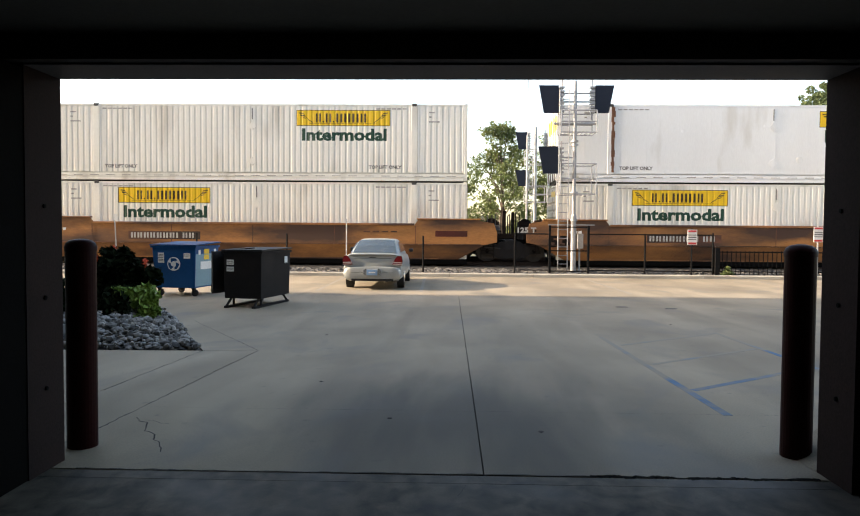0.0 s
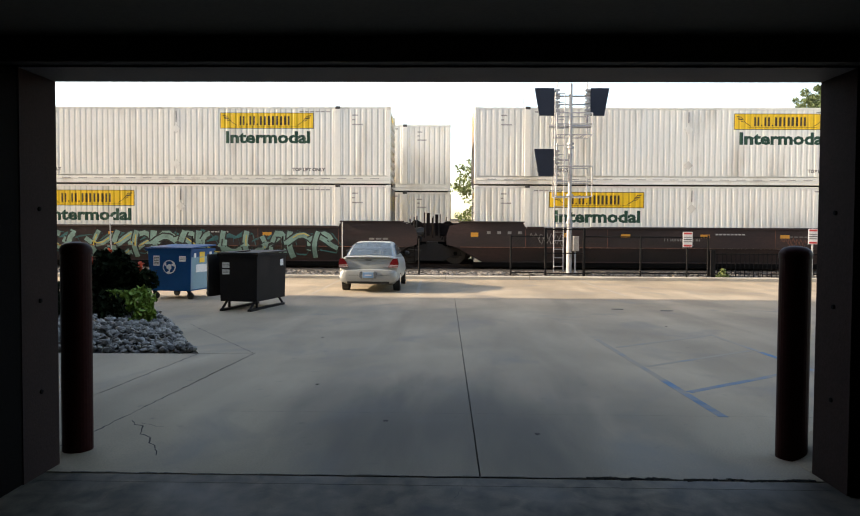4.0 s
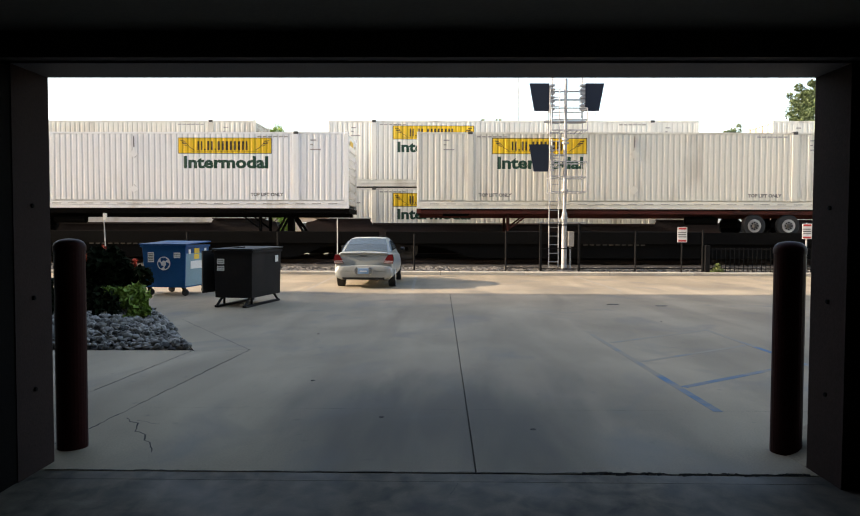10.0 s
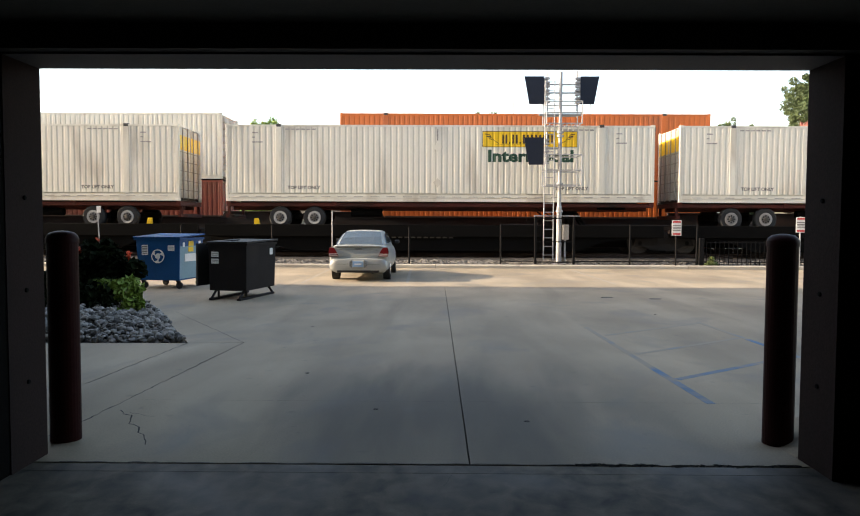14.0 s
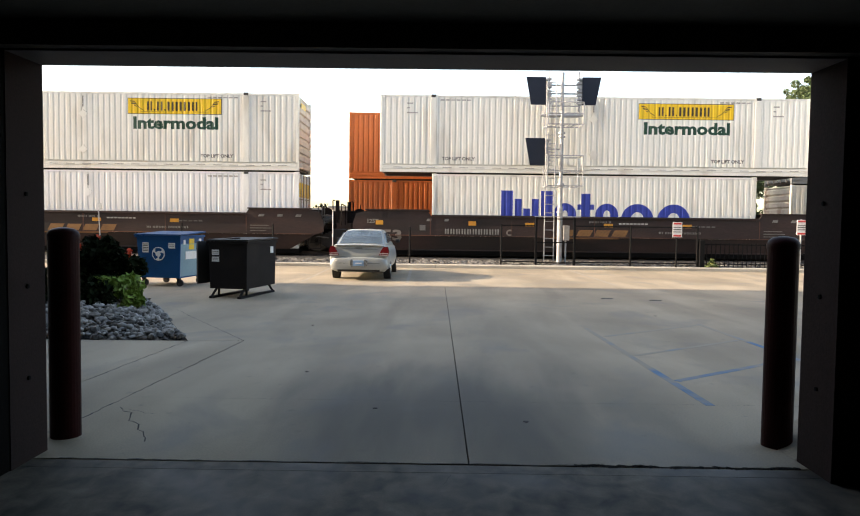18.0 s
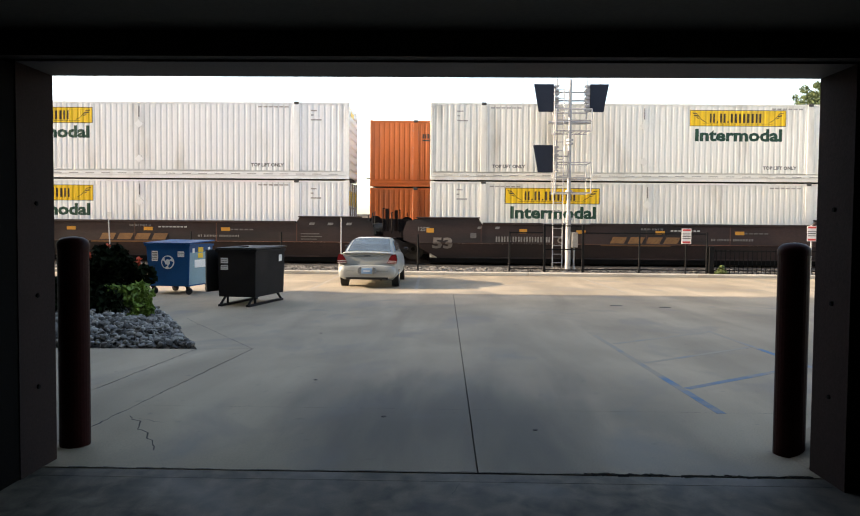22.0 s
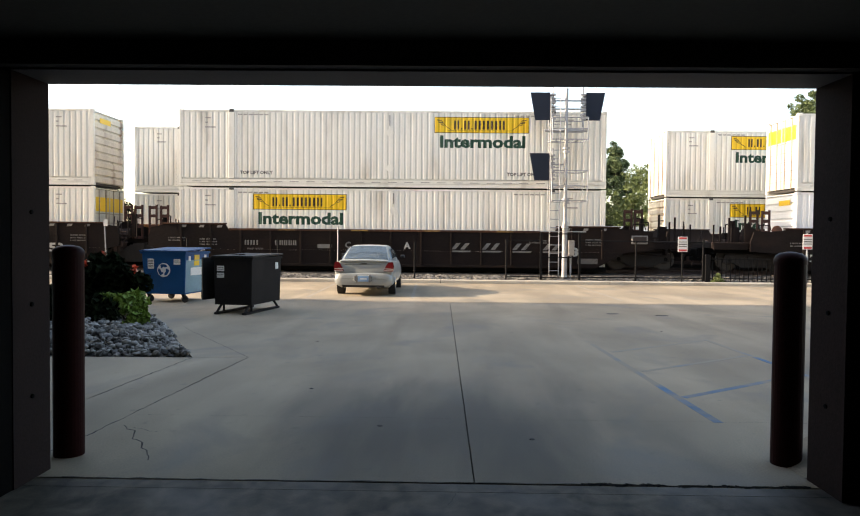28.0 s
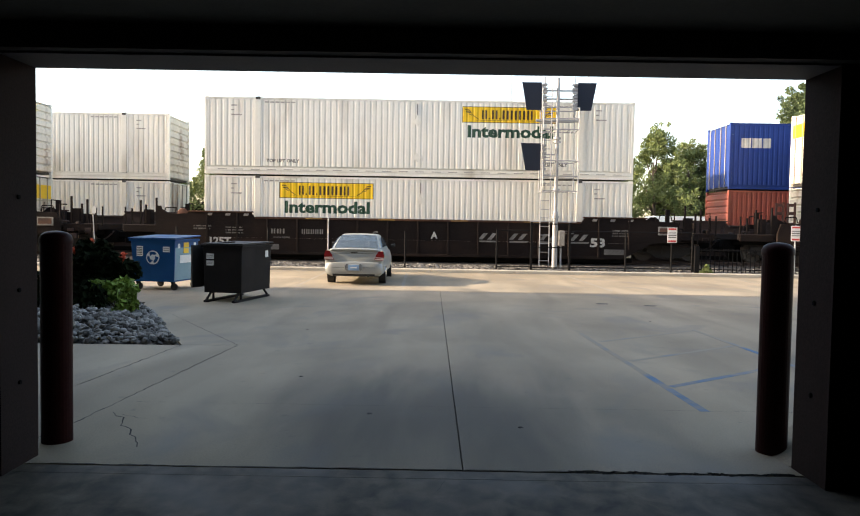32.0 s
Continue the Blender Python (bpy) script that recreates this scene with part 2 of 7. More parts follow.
GRIME = (0.16, 0.13, 0.10)
M = dict(
    white=material("white container paint", (0.80, 0.78, 0.70), 0.45, 0, 0.05, 0.8, 30, 0.05, (0.50, 0.46, 0.38), 0.25, (1, 1, 0.25), 0.05, dirt_scale=1.2),
    white_b=material("bright container paint", (0.85, 0.85, 0.83), 0.4, 0, 0.04, 0.8, 30, 0.05, (0.6, 0.57, 0.5), 0.15, (1, 1, 0.25), 0.03, dirt_scale=1.2),
    cream=material("cream container paint", (0.72, 0.69, 0.59), 0.5, 0, 0.06, 0.8, 30, 0.05, (0.45, 0.4, 0.32), 0.3, (1, 1, 0.25), 0.05, dirt_scale=1.2),
    end_worn_shade=material("worn dirty white paint of the container ends", (0.56, 0.52, 0.44), 0.6, 0, 0.2, 1.5, 30, 0.08, (0.2, 0.12, 0.065), 0.35, (1, 1, 0.3), 0.25, dirt_scale=1.4),
    panel_brown=material("dark brown sign print", (0.045, 0.022, 0.006), 0.5, bump=0),
    orange=material("orange container paint", (0.60, 0.14, 0.025), 0.45, 0, 0.08, 0.8, 30, 0.05, (0.42, 0.11, 0.03), 0.35, (1, 1, 0.3), 0.06),
    grey_paint=material("grey container paint", (0.17, 0.18, 0.18), 0.5, 0, 0.08, 0.8, 30, 0.05, (0.12, 0.11, 0.1), 0.3),
    red=material("oxide red container paint", (0.26, 0.055, 0.035), 0.5, 0, 0.1, 0.8, 30, 0.05, (0.15, 0.05, 0.03), 0.4),
    brownred=material("dark red container paint", (0.20, 0.055, 0.04), 0.5, 0, 0.1, 0.8, 30, 0.05, (0.12, 0.05, 0.03), 0.4),
    tan=material("tan container paint", (0.42, 0.38, 0.24), 0.5, 0, 0.1, 0.8, 30, 0.05, (0.26, 0.2, 0.12), 0.4),
    blue=material("blue container paint", (0.012, 0.04, 0.19), 0.5, 0, 0.1, 0.8, 30, 0.05, (0.02, 0.04, 0.12), 0.35, spec=0.2),
    teal_blue=material("sea blue container paint", (0.015, 0.13, 0.27), 0.4, 0, 0.08, 0.8, 30, 0.05, (0.03, 0.1, 0.18), 0.3),
    green=material("green post paint", (0.13, 0.42, 0.05), 0.5),
    yellow=material("yellow sign vinyl", (0.80, 0.50, 0.015), 0.4, 0, 0.06, 1.5, 40, 0.03, (0.55, 0.36, 0.03), 0.15),
    ink=material("dark lettering vinyl", (0.022, 0.02, 0.018), 0.5, bump=0),
    letter_green=material("green lettering vinyl", (0.003, 0.048, 0.025), 0.6, bump=0),
    letter_blue=material("blue lettering vinyl", (0.02, 0.045, 0.33), 0.5, bump=0),
    letter_navy=material("navy lettering vinyl", (0.035, 0.04, 0.10), 0.5, bump=0),
    letter_white=material("white lettering paint", (0.46, 0.445, 0.41), 0.6, vary=0.3, bump=0),
    small_ink=material("worn grey lettering", (0.13, 0.12, 0.11), 0.6, vary=0.4, bump=0),
    letter_grey=material("faded grey lettering", (0.2, 0.19, 0.175), 0.7, vary=0.45, scale=5, bump=0),
    logo_ochre=material("faded ochre lettering", (0.20, 0.10, 0.035), 0.75, vary=0.35, bump=0),
    stencil=material("faded stencil paint", (0.34, 0.32, 0.29), 0.6, vary=0.4, bump=0),
    casting=material("dark steel casting", (0.06, 0.055, 0.05), 0.7, 0.2),
    rust=material("rusted steel", (0.20, 0.085, 0.04), 0.85, 0, 0.35, 3, 30, 0.3, (0.09, 0.04, 0.025), 0.5),
    door_dark=material("worn door panel", (0.34, 0.30, 0.25), 0.6, 0, 0.3, 2, 30, 0.1, (0.16, 0.12, 0.09), 0.5),
    car_orange=material("orange brown car paint", (0.37, 0.155, 0.045), 0.7, 0, 0.25, 0.8, 25, 0.1, (0.075, 0.036, 0.022), 0.5, (0.35, 1, 1.2), dirt_scale=0.75, dirt_edge=0.09),
    car_rust=material("weathered red brown car paint", (0.16, 0.06, 0.032), 0.75, 0, 0.3, 0.7, 20, 0.12, (0.035, 0.022, 0.017), 0.5, (0.35, 1, 1.2), dirt_scale=0.8, dirt_edge=0.1),
    car_brown=material("dirty brown car paint", (0.04, 0.0205, 0.0165), 0.8, 0, 0.35, 0.7, 20, 0.12, (0.016, 0.011, 0.010), 0.5, (0.35, 1, 1.2), dirt_scale=0.8, dirt_edge=0.12),
    car_dark=material("sooty dark car paint", (0.012, 0.0082, 0.0073), 0.85, 0, 0.35, 0.7, 20, 0.12, (0.026, 0.016, 0.012), 0.3, (0.5, 1, 1), spec=0.15),
    # black steel with the shade beneath the cars put into its colour
    car_black=material("sooty black steel, darker still for shade under the cars", (0.005, 0.0047, 0.0044), 0.9, 0.0, 0.3, 2, 30, 0.1, spec=0.06),
    wheel_steel=material("wheel steel", (0.075, 0.066, 0.058), 0.6, 0.3),
    patch_orange=material("orange reflector strip", (0.62, 0.28, 0.03), 0.5),
    graf_teal=material("teal spray paint", (0.028, 0.115, 0.115), 0.7, vary=0.5, scale=4),
    graf_mint=material("pale green spray paint", (0.16, 0.27, 0.23), 0.6, vary=0.4, scale=4),
    bracket_rust=material("rusty red bracket paint", (0.075, 0.028, 0.018), 0.8, 0, 0.35, 2, 30, 0.15, (0.025, 0.014, 0.011), 0.45),
    graf_dim=material("dull olive spray paint", (0.05, 0.062, 0.045), 0.7, vary=0.5, scale=4),
    stencil_tan=material("faded tan stencil paint", (0.20, 0.17, 0.145), 0.7, vary=0.3, bump=0),
    car_edge=material("rusty dark edge of the car sides", (0.05, 0.026, 0.018), 0.85, 0, 0.4, 1.5, 30, 0.15, (0.11, 0.05, 0.025), 0.4, spec=0.2),
    graf_black=material("black spray paint", (0.012, 0.014, 0.014), 0.6),
    graf_yellow=material("yellow spray paint", (0.5, 0.38, 0.05), 0.6, vary=0.3),
    chassis=material("oxide red chassis paint", (0.095, 0.024, 0.018), 0.7, 0, 0.3, 2, 30, 0.1, (0.025, 0.016, 0.013), 0.5, spec=0.2),
    truck_cast=material("sooty cast steel", (0.022, 0.019, 0.017), 0.75, 0, 0.3, 3, 30, 0.2, spec=0.3),
    tyre=material("tyre rubber", (0.018, 0.018, 0.018), 0.85, 0, 0.2, 8, 60, 0.1),
    rim_disc=material("dusty wheel disc paint", (0.2, 0.195, 0.185), 0.6, 0.0, 0.2, 6, 40, 0.05, (0.06, 0.05, 0.045), 0.4),
    rim=material("white painted steel rim", (0.45, 0.44, 0.42), 0.55, 0.0, 0.2, 6, 40, 0.05, (0.12, 0.1, 0.09), 0.4),
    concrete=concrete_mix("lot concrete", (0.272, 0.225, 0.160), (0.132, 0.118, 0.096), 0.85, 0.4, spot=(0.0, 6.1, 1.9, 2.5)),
    # stained floor; much darker than the lot, with the garage's dimness in its colour
    concrete_in=concrete_mix("stained floor concrete darkened for the dim garage", (0.056, 0.047, 0.033), (0.011, 0.0095, 0.0075), 0.8, 0.8, patch=6.0, depth=1.0),
    # track bed, far darker than its stones: under-car shade is in the colour
    bed=material("ballast bed darkened for the shade under the cars", (0.03, 0.027, 0.024), 0.95, 0, 0.4, 4, 30, 0.5, (0.012, 0.011, 0.01), 0.5, dist=0.03),
    ochre_dark=material("faded ochre edge paint", (0.26, 0.15, 0.035), 0.7, 0, 0.3, 2, 30, 0.1, (0.06, 0.035, 0.02), 0.55),
    rail_steel=material("brown rail steel", (0.055, 0.033, 0.025), 0.8, 0, 0.3, 3, 30, 0.2),
    void=material("near black of cracks, bolts and jamb return", (0.004, 0.0037, 0.0034), 0.95, spec=0.05),
    joint=material("joint filler", (0.022, 0.02, 0.018), 0.95),
    kerb=material("kerb concrete", (0.42, 0.39, 0.33), 0.85, 0, 0.15, 1.5, 50, 0.1, (0.26, 0.23, 0.19), 0.35),
    bluepaint=material("worn blue line paint", (0.06, 0.14, 0.245), 0.85, 0, 0.3, 3, 70, 0.03, (0.23, 0.205, 0.165), 0.82, dirt_scale=2.6),
    bluefaint=material("nearly worn off blue line paint", (0.10, 0.165, 0.225), 0.85, 0, 0.3, 3, 70, 0.03, (0.235, 0.208, 0.165), 1.65, dirt_scale=2.6),
    gravel=material("ballast stone", (0.135, 0.124, 0.11), 0.9, 0, 0.3, 4, 30, 0.3, (0.06, 0.054, 0.047), 0.35, per_object=0.85, dist=0.02),
    dirt=material("dry dirt and grass", (0.18, 0.16, 0.09), 0.95, 0, 0.3, 0.3, 12, 0.3, (0.09, 0.12, 0.045), 0.5, dist=0.03),
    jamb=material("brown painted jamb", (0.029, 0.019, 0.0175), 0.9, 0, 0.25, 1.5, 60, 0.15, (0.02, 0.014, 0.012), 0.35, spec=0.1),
    # lighter than the jambs: light from the lot on the underside is in the colour
    soffit=material("soffit paint lightened for light off the lot", (0.10, 0.096, 0.108), 0.7, 0, 0.15, 1.5, 50, 0.1),
    interior=material("dark interior wall paint", (0.035, 0.033, 0.033), 0.8, 0, 0.15, 1.5, 40, 0.1),
    ceiling=material("grey ceiling board", (0.12, 0.115, 0.108), 0.85, 0, 0.12, 1, 40, 0.1),
    facade=material("pale stucco", (0.42, 0.38, 0.33), 0.9, 0, 0.08, 1, 50, 0.15),
    bollard=material("dark red bollard paint", (0.026, 0.0065, 0.006), 0.45, 0, 0.2, 2, 40, 0.05, (0.026, 0.009, 0.008), 0.35, spec=0.05),
    blue_steel=material("blue bin paint", (0.001, 0.06, 0.185), 0.42, 0, 0.15, 2, 30, 0.03, (0.003, 0.045, 0.13), 0.25, spec=0.15),
    pale_blue_side=material("pale blue side paint", (0.17, 0.30, 0.36), 0.5, 0, 0.12, 2, 30, 0.05, (0.05, 0.14, 0.26), 0.35, (1, 1, 0.6), spec=0.3),
    black_steel=material("black bin paint", (0.010, 0.008, 0.008), 0.7, 0, 0.25, 2, 30, 0.1, (0.024, 0.018, 0.016), 0.3, spec=0.2),
    black_plastic=material("black plastic lid", (0.009, 0.009, 0.009), 0.6, 0, 0.15, 3, 40, 0.05),
    label=material("white sticker", (0.70, 0.70, 0.68), 0.5, bump=0),
    sign_red=material("sign red", (0.55, 0.05, 0.05), 0.5, bump=0),
    galv=material("galvanised steel", (0.37, 0.375, 0.385), 0.5, 0.4, 0.18, 4, 50, 0.04, (0.22, 0.215, 0.21), 0.35, dirt_scale=3.0),
    signal_black=material("signal backboard paint", (0.010, 0.015, 0.028), 0.55, spec=0.3),
    fence_black=material("black fence paint", (0.006, 0.006, 0.0065), 0.6, spec=0.12),
    champagne=material("champagne car paint", (0.37, 0.39, 0.38), 0.34, 0.2, 0.03, 2, 80, 0.0),
    bumper=material("car bumper paint", (0.32, 0.335, 0.325), 0.4, 0.15, 0.03, 2, 80, 0.0),
    car_glass=material("tinted rear glass", (0.30, 0.345, 0.35), 0.1, 0.7, 0.02, 2, 40, 0.0, spec=1.0),
    tail_red=material("red tail lens", (0.17, 0.012, 0.014), 0.2, bump=0),
    tail_clear=material("clear tail lens", (0.55, 0.45, 0.42), 0.2, bump=0),
    plate=material("pale blue plate", (0.22, 0.36, 0.55), 0.4, bump=0),
    chrome=material("bright trim", (0.6, 0.6, 0.6), 0.15, 0.9, bump=0),
    leaf=material("green leaf", (0.12, 0.15, 0.05), 0.6, 0, 0.45, 1.2, 20, 0.0, spec=0.3),
    leaf_light=material("light green leaf", (0.15, 0.25, 0.035), 0.6, 0, 0.3, 1.5, 20, 0.0),
    leaf_dark=material("dark green leaf", (0.006, 0.011, 0.004), 0.8, 0, 0.4, 1.5, 20, 0.0, spec=0.05),
    leaf_mid=material("deep green leaf", (0.075, 0.105, 0.045), 0.65, 0, 0.45, 1.2, 20, 0.0, spec=0.3),
    bark=material("bark", (0.10, 0.075, 0.055), 0.95, 0, 0.3, 4, 25, 0.5, stretch=(1, 1, 0.2)),
    flower=material("red orange petal", (0.75, 0.10, 0.035), 0.5, bump=0),
    rock=material("grey river stone", (0.17, 0.168, 0.158), 0.8, 0, 0.2, 3, 30, 0.2, per_object=0.85, dist=0.01),
    faint=material("worn stall line", (0.275, 0.25, 0.205), 0.85, 0, 0.2, 3, 60, 0.03, (0.235, 0.21, 0.172), 0.85, dirt_scale=2.0),
    # soil kept near black so that the gaps between stones look shaded
    soil=material("dark soil", (0.014, 0.012, 0.011), 0.95, 0, 0.3, 3, 30, 0.4),
    far_wall=material("far building wall", (0.38, 0.30, 0.25), 0.9, 0, 0.1, 0.3, 10, 0.05),
    far_roof=material("far roof", (0.20, 0.19, 0.18), 0.9),
    van_white=material("white vehicle paint", (0.72, 0.72, 0.72), 0.3),
)
# the rest of a big pile of stones varies from stone to stone
for key in ("rock", "gravel"):
    nt = M[key].node_tree
    geo = nt.nodes.new("ShaderNodeNewGeometry")
    for ln in list(nt.links):
        if ln.from_node.type == "OBJECT_INFO" and ln.to_node.type == "MAP_RANGE":
            add = nt.nodes.new("ShaderNodeMath")
            add.operation = "ADD"
            fr = nt.nodes.new("ShaderNodeMath")
            fr.operation = "FRACT"
            nt.links.new(ln.from_socket, add.inputs[0])
            nt.links.new(geo.outputs["Random Per Island"], add.inputs[1])
            nt.links.new(add.outputs[0], fr.inputs[0])
            nt.links.new(fr.outputs[0], ln.to_socket)

# ---- mesh helpers ----


def part(name, bm, mat, parent=None, label="", smooth=False, at=None):
    """Links a bmesh, or a mesh made before, as one object under a thing or part."""
    if isinstance(bm, bmesh.types.BMesh):
        me = bpy.data.meshes.new(name)
        bmesh.ops.recalc_face_normals(bm, faces=bm.faces)
        bm.to_mesh(me)
        bm.free()
        if smooth:
            me.shade_smooth()
            me.set_sharp_from_angle(angle=radians(38))
    else:
        me = bm
    if not me.materials:
        me.materials.append(M[mat] if isinstance(mat, str) else mat)
    ob = new(name, me)
    if parent:
        ob.parent = parent
    if at is not None:
        ob.matrix_basis = at
    if label:
        tagged(ob, label)
    return ob


def thing(name, label, category, at=None, group="", kind=""):
    ob = new(name)
    ob.empty_display_size = 0.2
    if at is not None:
        ob.matrix_basis = at
    return tagged(ob, label, category, group, kind)


def bm_new():
    return bmesh.new()


def box(bm, x0, x1, y0, y1, z0, z1, bevel=0.0, m=None):
    r = bmesh.ops.create_cube(bm, size=1)
    vs = r["verts"]
    for v in vs:
        v.co = Vector(((x0 + x1) / 2 + v.co.x * (x1 - x0), (y0 + y1) / 2 + v.co.y * (y1 - y0), (z0 + z1) / 2 + v.co.z * (z1 - z0)))
        if m is not None:
            v.co = m @ v.co
    if bevel:
        es = list({e for v in vs for e in v.link_edges})
        bmesh.ops.bevel(bm, geom=es, offset=bevel, segments=1, affect="EDGES", profile=0.5)
    return bm


def cyl(bm, a, b, r, r2=None, seg=10, caps=True):
    a, b = Vector(a), Vector(b)
    d = b - a
    m = Matrix.Translation((a + b) / 2) @ d.to_track_quat("Z", "Y").to_matrix().to_4x4()
    bmesh.ops.create_cone(bm, cap_ends=caps, segments=seg, radius1=r, radius2=r if r2 is None else r2, depth=d.length, matrix=m)
    return bm


def prism(bm, pts, axis, a, b):
    """A prism over the outline pts: axis 'x', 'y' or 'z' runs from a to b; pts are the other two coordinates in order."""
    def at(p, v):
        return {"x": (v, p[0], p[1]), "y": (p[0], v, p[1]), "z": (p[0], p[1], v)}[axis]
    lo = [bm.verts.new(at(q, a)) for q in pts]
    hi = [bm.verts.new(at(q, b)) for q in pts]
    bm.faces.new(lo)
    bm.faces.new(hi)
    k = len(pts)
    for i in range(k):
        bm.faces.new((lo[i], lo[(i + 1) % k], hi[(i + 1) % k], hi[i]))
    return bm


def lathe(bm, prof, seg=16, m=Matrix()):
    """Turns the outline of (radius, height) about the z axis."""
    rings = []
    for r, z in prof:
        rings.append([bm.verts.new(m @ Vector((r * math.cos(2 * math.pi * i / seg), r * math.sin(2 * math.pi * i / seg), z))) for i in range(seg)])
    for a, b in zip(rings, rings[1:]):
        for i in range(seg):
            bm.faces.new((a[i], a[(i + 1) % seg], b[(i + 1) % seg], b[i]))
    bm.faces.new(rings[0][::-1])
    bm.faces.new(rings[-1])
    return bm


MESHES = {}


def cached(key, build):
    """One mesh for all alike parts."""
    if key not in MESHES:
        bm = bm_new()
        build(bm)
        bmesh.ops.recalc_face_normals(bm, faces=bm.faces)
        me = bpy.data.meshes.new(key[0] if isinstance(key, tuple) else key)
        bm.to_mesh(me)
        bm.free()
        MESHES[key] = me
    return MESHES[key]


def cached_mat(key, build, mat):
    """As cached(), but one mesh for each material too."""
    k = (key, mat)
    if k not in MESHES:
        me = cached(key, build).copy()
        me.materials.append(M[mat])
        MESHES[k] = me
    return MESHES[k]


def words(text, size, depth=0.0015):
    """Lettering as a mesh in the xz plane, facing -y, its middle at the origin."""
    key = ("words", text, size)
    if key not in MESHES:
        cu = bpy.data.curves.new("lettering", "FONT")
        cu.body, cu.size, cu.align_x, cu.align_y = text, size, "CENTER", "CENTER"
        cu.extrude, cu.offset, cu.resolution_u = depth, size * 0.04, 2
        ob = bpy.data.objects.new("lettering", cu)
        me = bpy.data.meshes.new_from_object(ob)
        me.transform(Matrix.Rotation(radians(90), 4, "X"))
        me.name = "lettering"
        bpy.data.objects.remove(ob)
        MESHES[key] = me
    return MESHES[key]


# ---- the setting: building ----
RAIL = 0.46                        # top of the rails
CAR_Z = 0.27                       # datum of the cars
Y_NEAR, Y_FAR = 28.295, 32.695     # middles of the two tracks
X0, X1, ZO = -2.655, 2.487, 2.62    # opening of the garage
YI, YO = 4.40, 4.82                # inner and outer face of its wall


def slab(name, pts, z0, z1, mat, label="", kind="structure", parent=None):
    bm = prism(bm_new(), pts, "z", z0, z1)
    ob = part(name, bm, mat, parent)
    return tagged(ob, label, "", "", kind) if kind else ob


tagged(part("ground", prism(bm_new(), [(-900, -60), (900, -60), (900, 1500), (-900, 1500)], "z", -0.6, -0.035), "dirt"),
       "dry dirt and grass ground reaching the horizon", "ground", kind="structure")
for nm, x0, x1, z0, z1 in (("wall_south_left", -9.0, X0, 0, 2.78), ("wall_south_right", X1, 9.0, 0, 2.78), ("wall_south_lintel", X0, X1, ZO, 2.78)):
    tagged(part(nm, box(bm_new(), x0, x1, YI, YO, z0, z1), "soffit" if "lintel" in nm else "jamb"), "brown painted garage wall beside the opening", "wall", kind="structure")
tagged(part("wall_facade", box(bm_new(), -60, 45, YI, YO, 2.78, 14.0), "facade"), "plain stucco upper wall of the building", "wall", kind="structure")
tagged(part("wall_facade_left", box(bm_new(), -60, -9, YI, YO, -0.03, 2.776), "facade"), "plain stucco wall of the building", "wall", kind="structure")
tagged(part("wall_facade_right", box(bm_new(), 9, 45, YI, YO, -0.03, 2.776), "facade"), "plain stucco wall of the building", "wall", kind="structure")
tagged(part("building_roof", box(bm_new(), -60, 45, -14.0, YI, 13.7, 14.0), "far_roof"), "flat roof closing the building", "roof", kind="structure")
for nm, x in (("wall_east", 9.0), ("wall_west", -9.3)):
    tagged(part(nm, box(bm_new(), x, x + 0.3, -14, YI, 0, 2.9), "interior"), "dark unlit garage side wall", "wall", kind="structure")
tagged(part("wall_north", box(bm_new(), -9.3, 9.3, -14.3, -14, 0, 2.9), "interior"), "dark unlit garage back wall", "wall", kind="structure")
tagged(part("ceiling", box(bm_new(), -9.0, 9.0, -14, YI, 2.785, 2.9), "ceiling"), "dim grey garage ceiling", "ceiling", kind="structure")
tagged(part("lintel_trim", box(bm_new(), X0 - 0.3, X1 + 0.3, YI - 0.10, YI - 0.003, ZO + 0.012, 2.78), "interior"), "dark steel lintel above the opening", "trim", kind="structure")
# added slab just out of view, keeps sky light off the near concrete
tagged(part("canopy", box(bm_new(), -14, 0.8, YO, 6.8, 3.40, 3.7), "facade"), "unseen slab added over the opening to shade the apron", "canopy", kind="structure")
# added block hidden by the left jamb; its far edge sets the lot's shadow line
tagged(part("wall_wing", box(bm_new(), -60, -13.5, YO + 0.003, 16.5, -0.03, 14.0), "facade"), "unseen stucco block added beside the lot to shade it", "wall", kind="structure")
# near-black block: the dark of the interior behind the jamb is in its colour
tagged(part("jamb_return", box(bm_new(), -3.3, X0 - 0.006, 3.70, YI - 0.003, 0.003, 2.60), "void"), "near-black return behind the jamb, darkness in its colour", "jamb", kind="structure")
# bolts on the jamb reveals
for x, d in ((X0, 1), (X1, -1)):
    for z in (0.55, 1.15, 1.75):
        tagged(part("jamb_bolt", cyl(bm_new(), (x + d * 0.001, 4.60, z), (x + d * 0.012, 4.60, z), 0.014), "void"), "dark bolt head in the brown jamb", "bolt", "bolts in the jamb")
tagged(part("floor", box(bm_new(), -9, 9, -14, 4.487, -0.3, 0.0), "concrete_in"), "stained grey concrete garage floor, indoor dimness in its colour", "floor", kind="structure")
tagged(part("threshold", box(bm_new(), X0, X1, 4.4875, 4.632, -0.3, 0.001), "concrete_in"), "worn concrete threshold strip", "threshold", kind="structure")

# ---- the lot: slabs with open joints over a dark bed ----
tagged(part("joint_bed", box(bm_new(), -60, 60, 4.478, 25.4, -0.3, -0.034), "joint"), "dark joint filler under the slabs", "ground", kind="structure")
lot = thing("pavement", "grey concrete parking lot slabs with dark joints", "pavement", kind="structure")


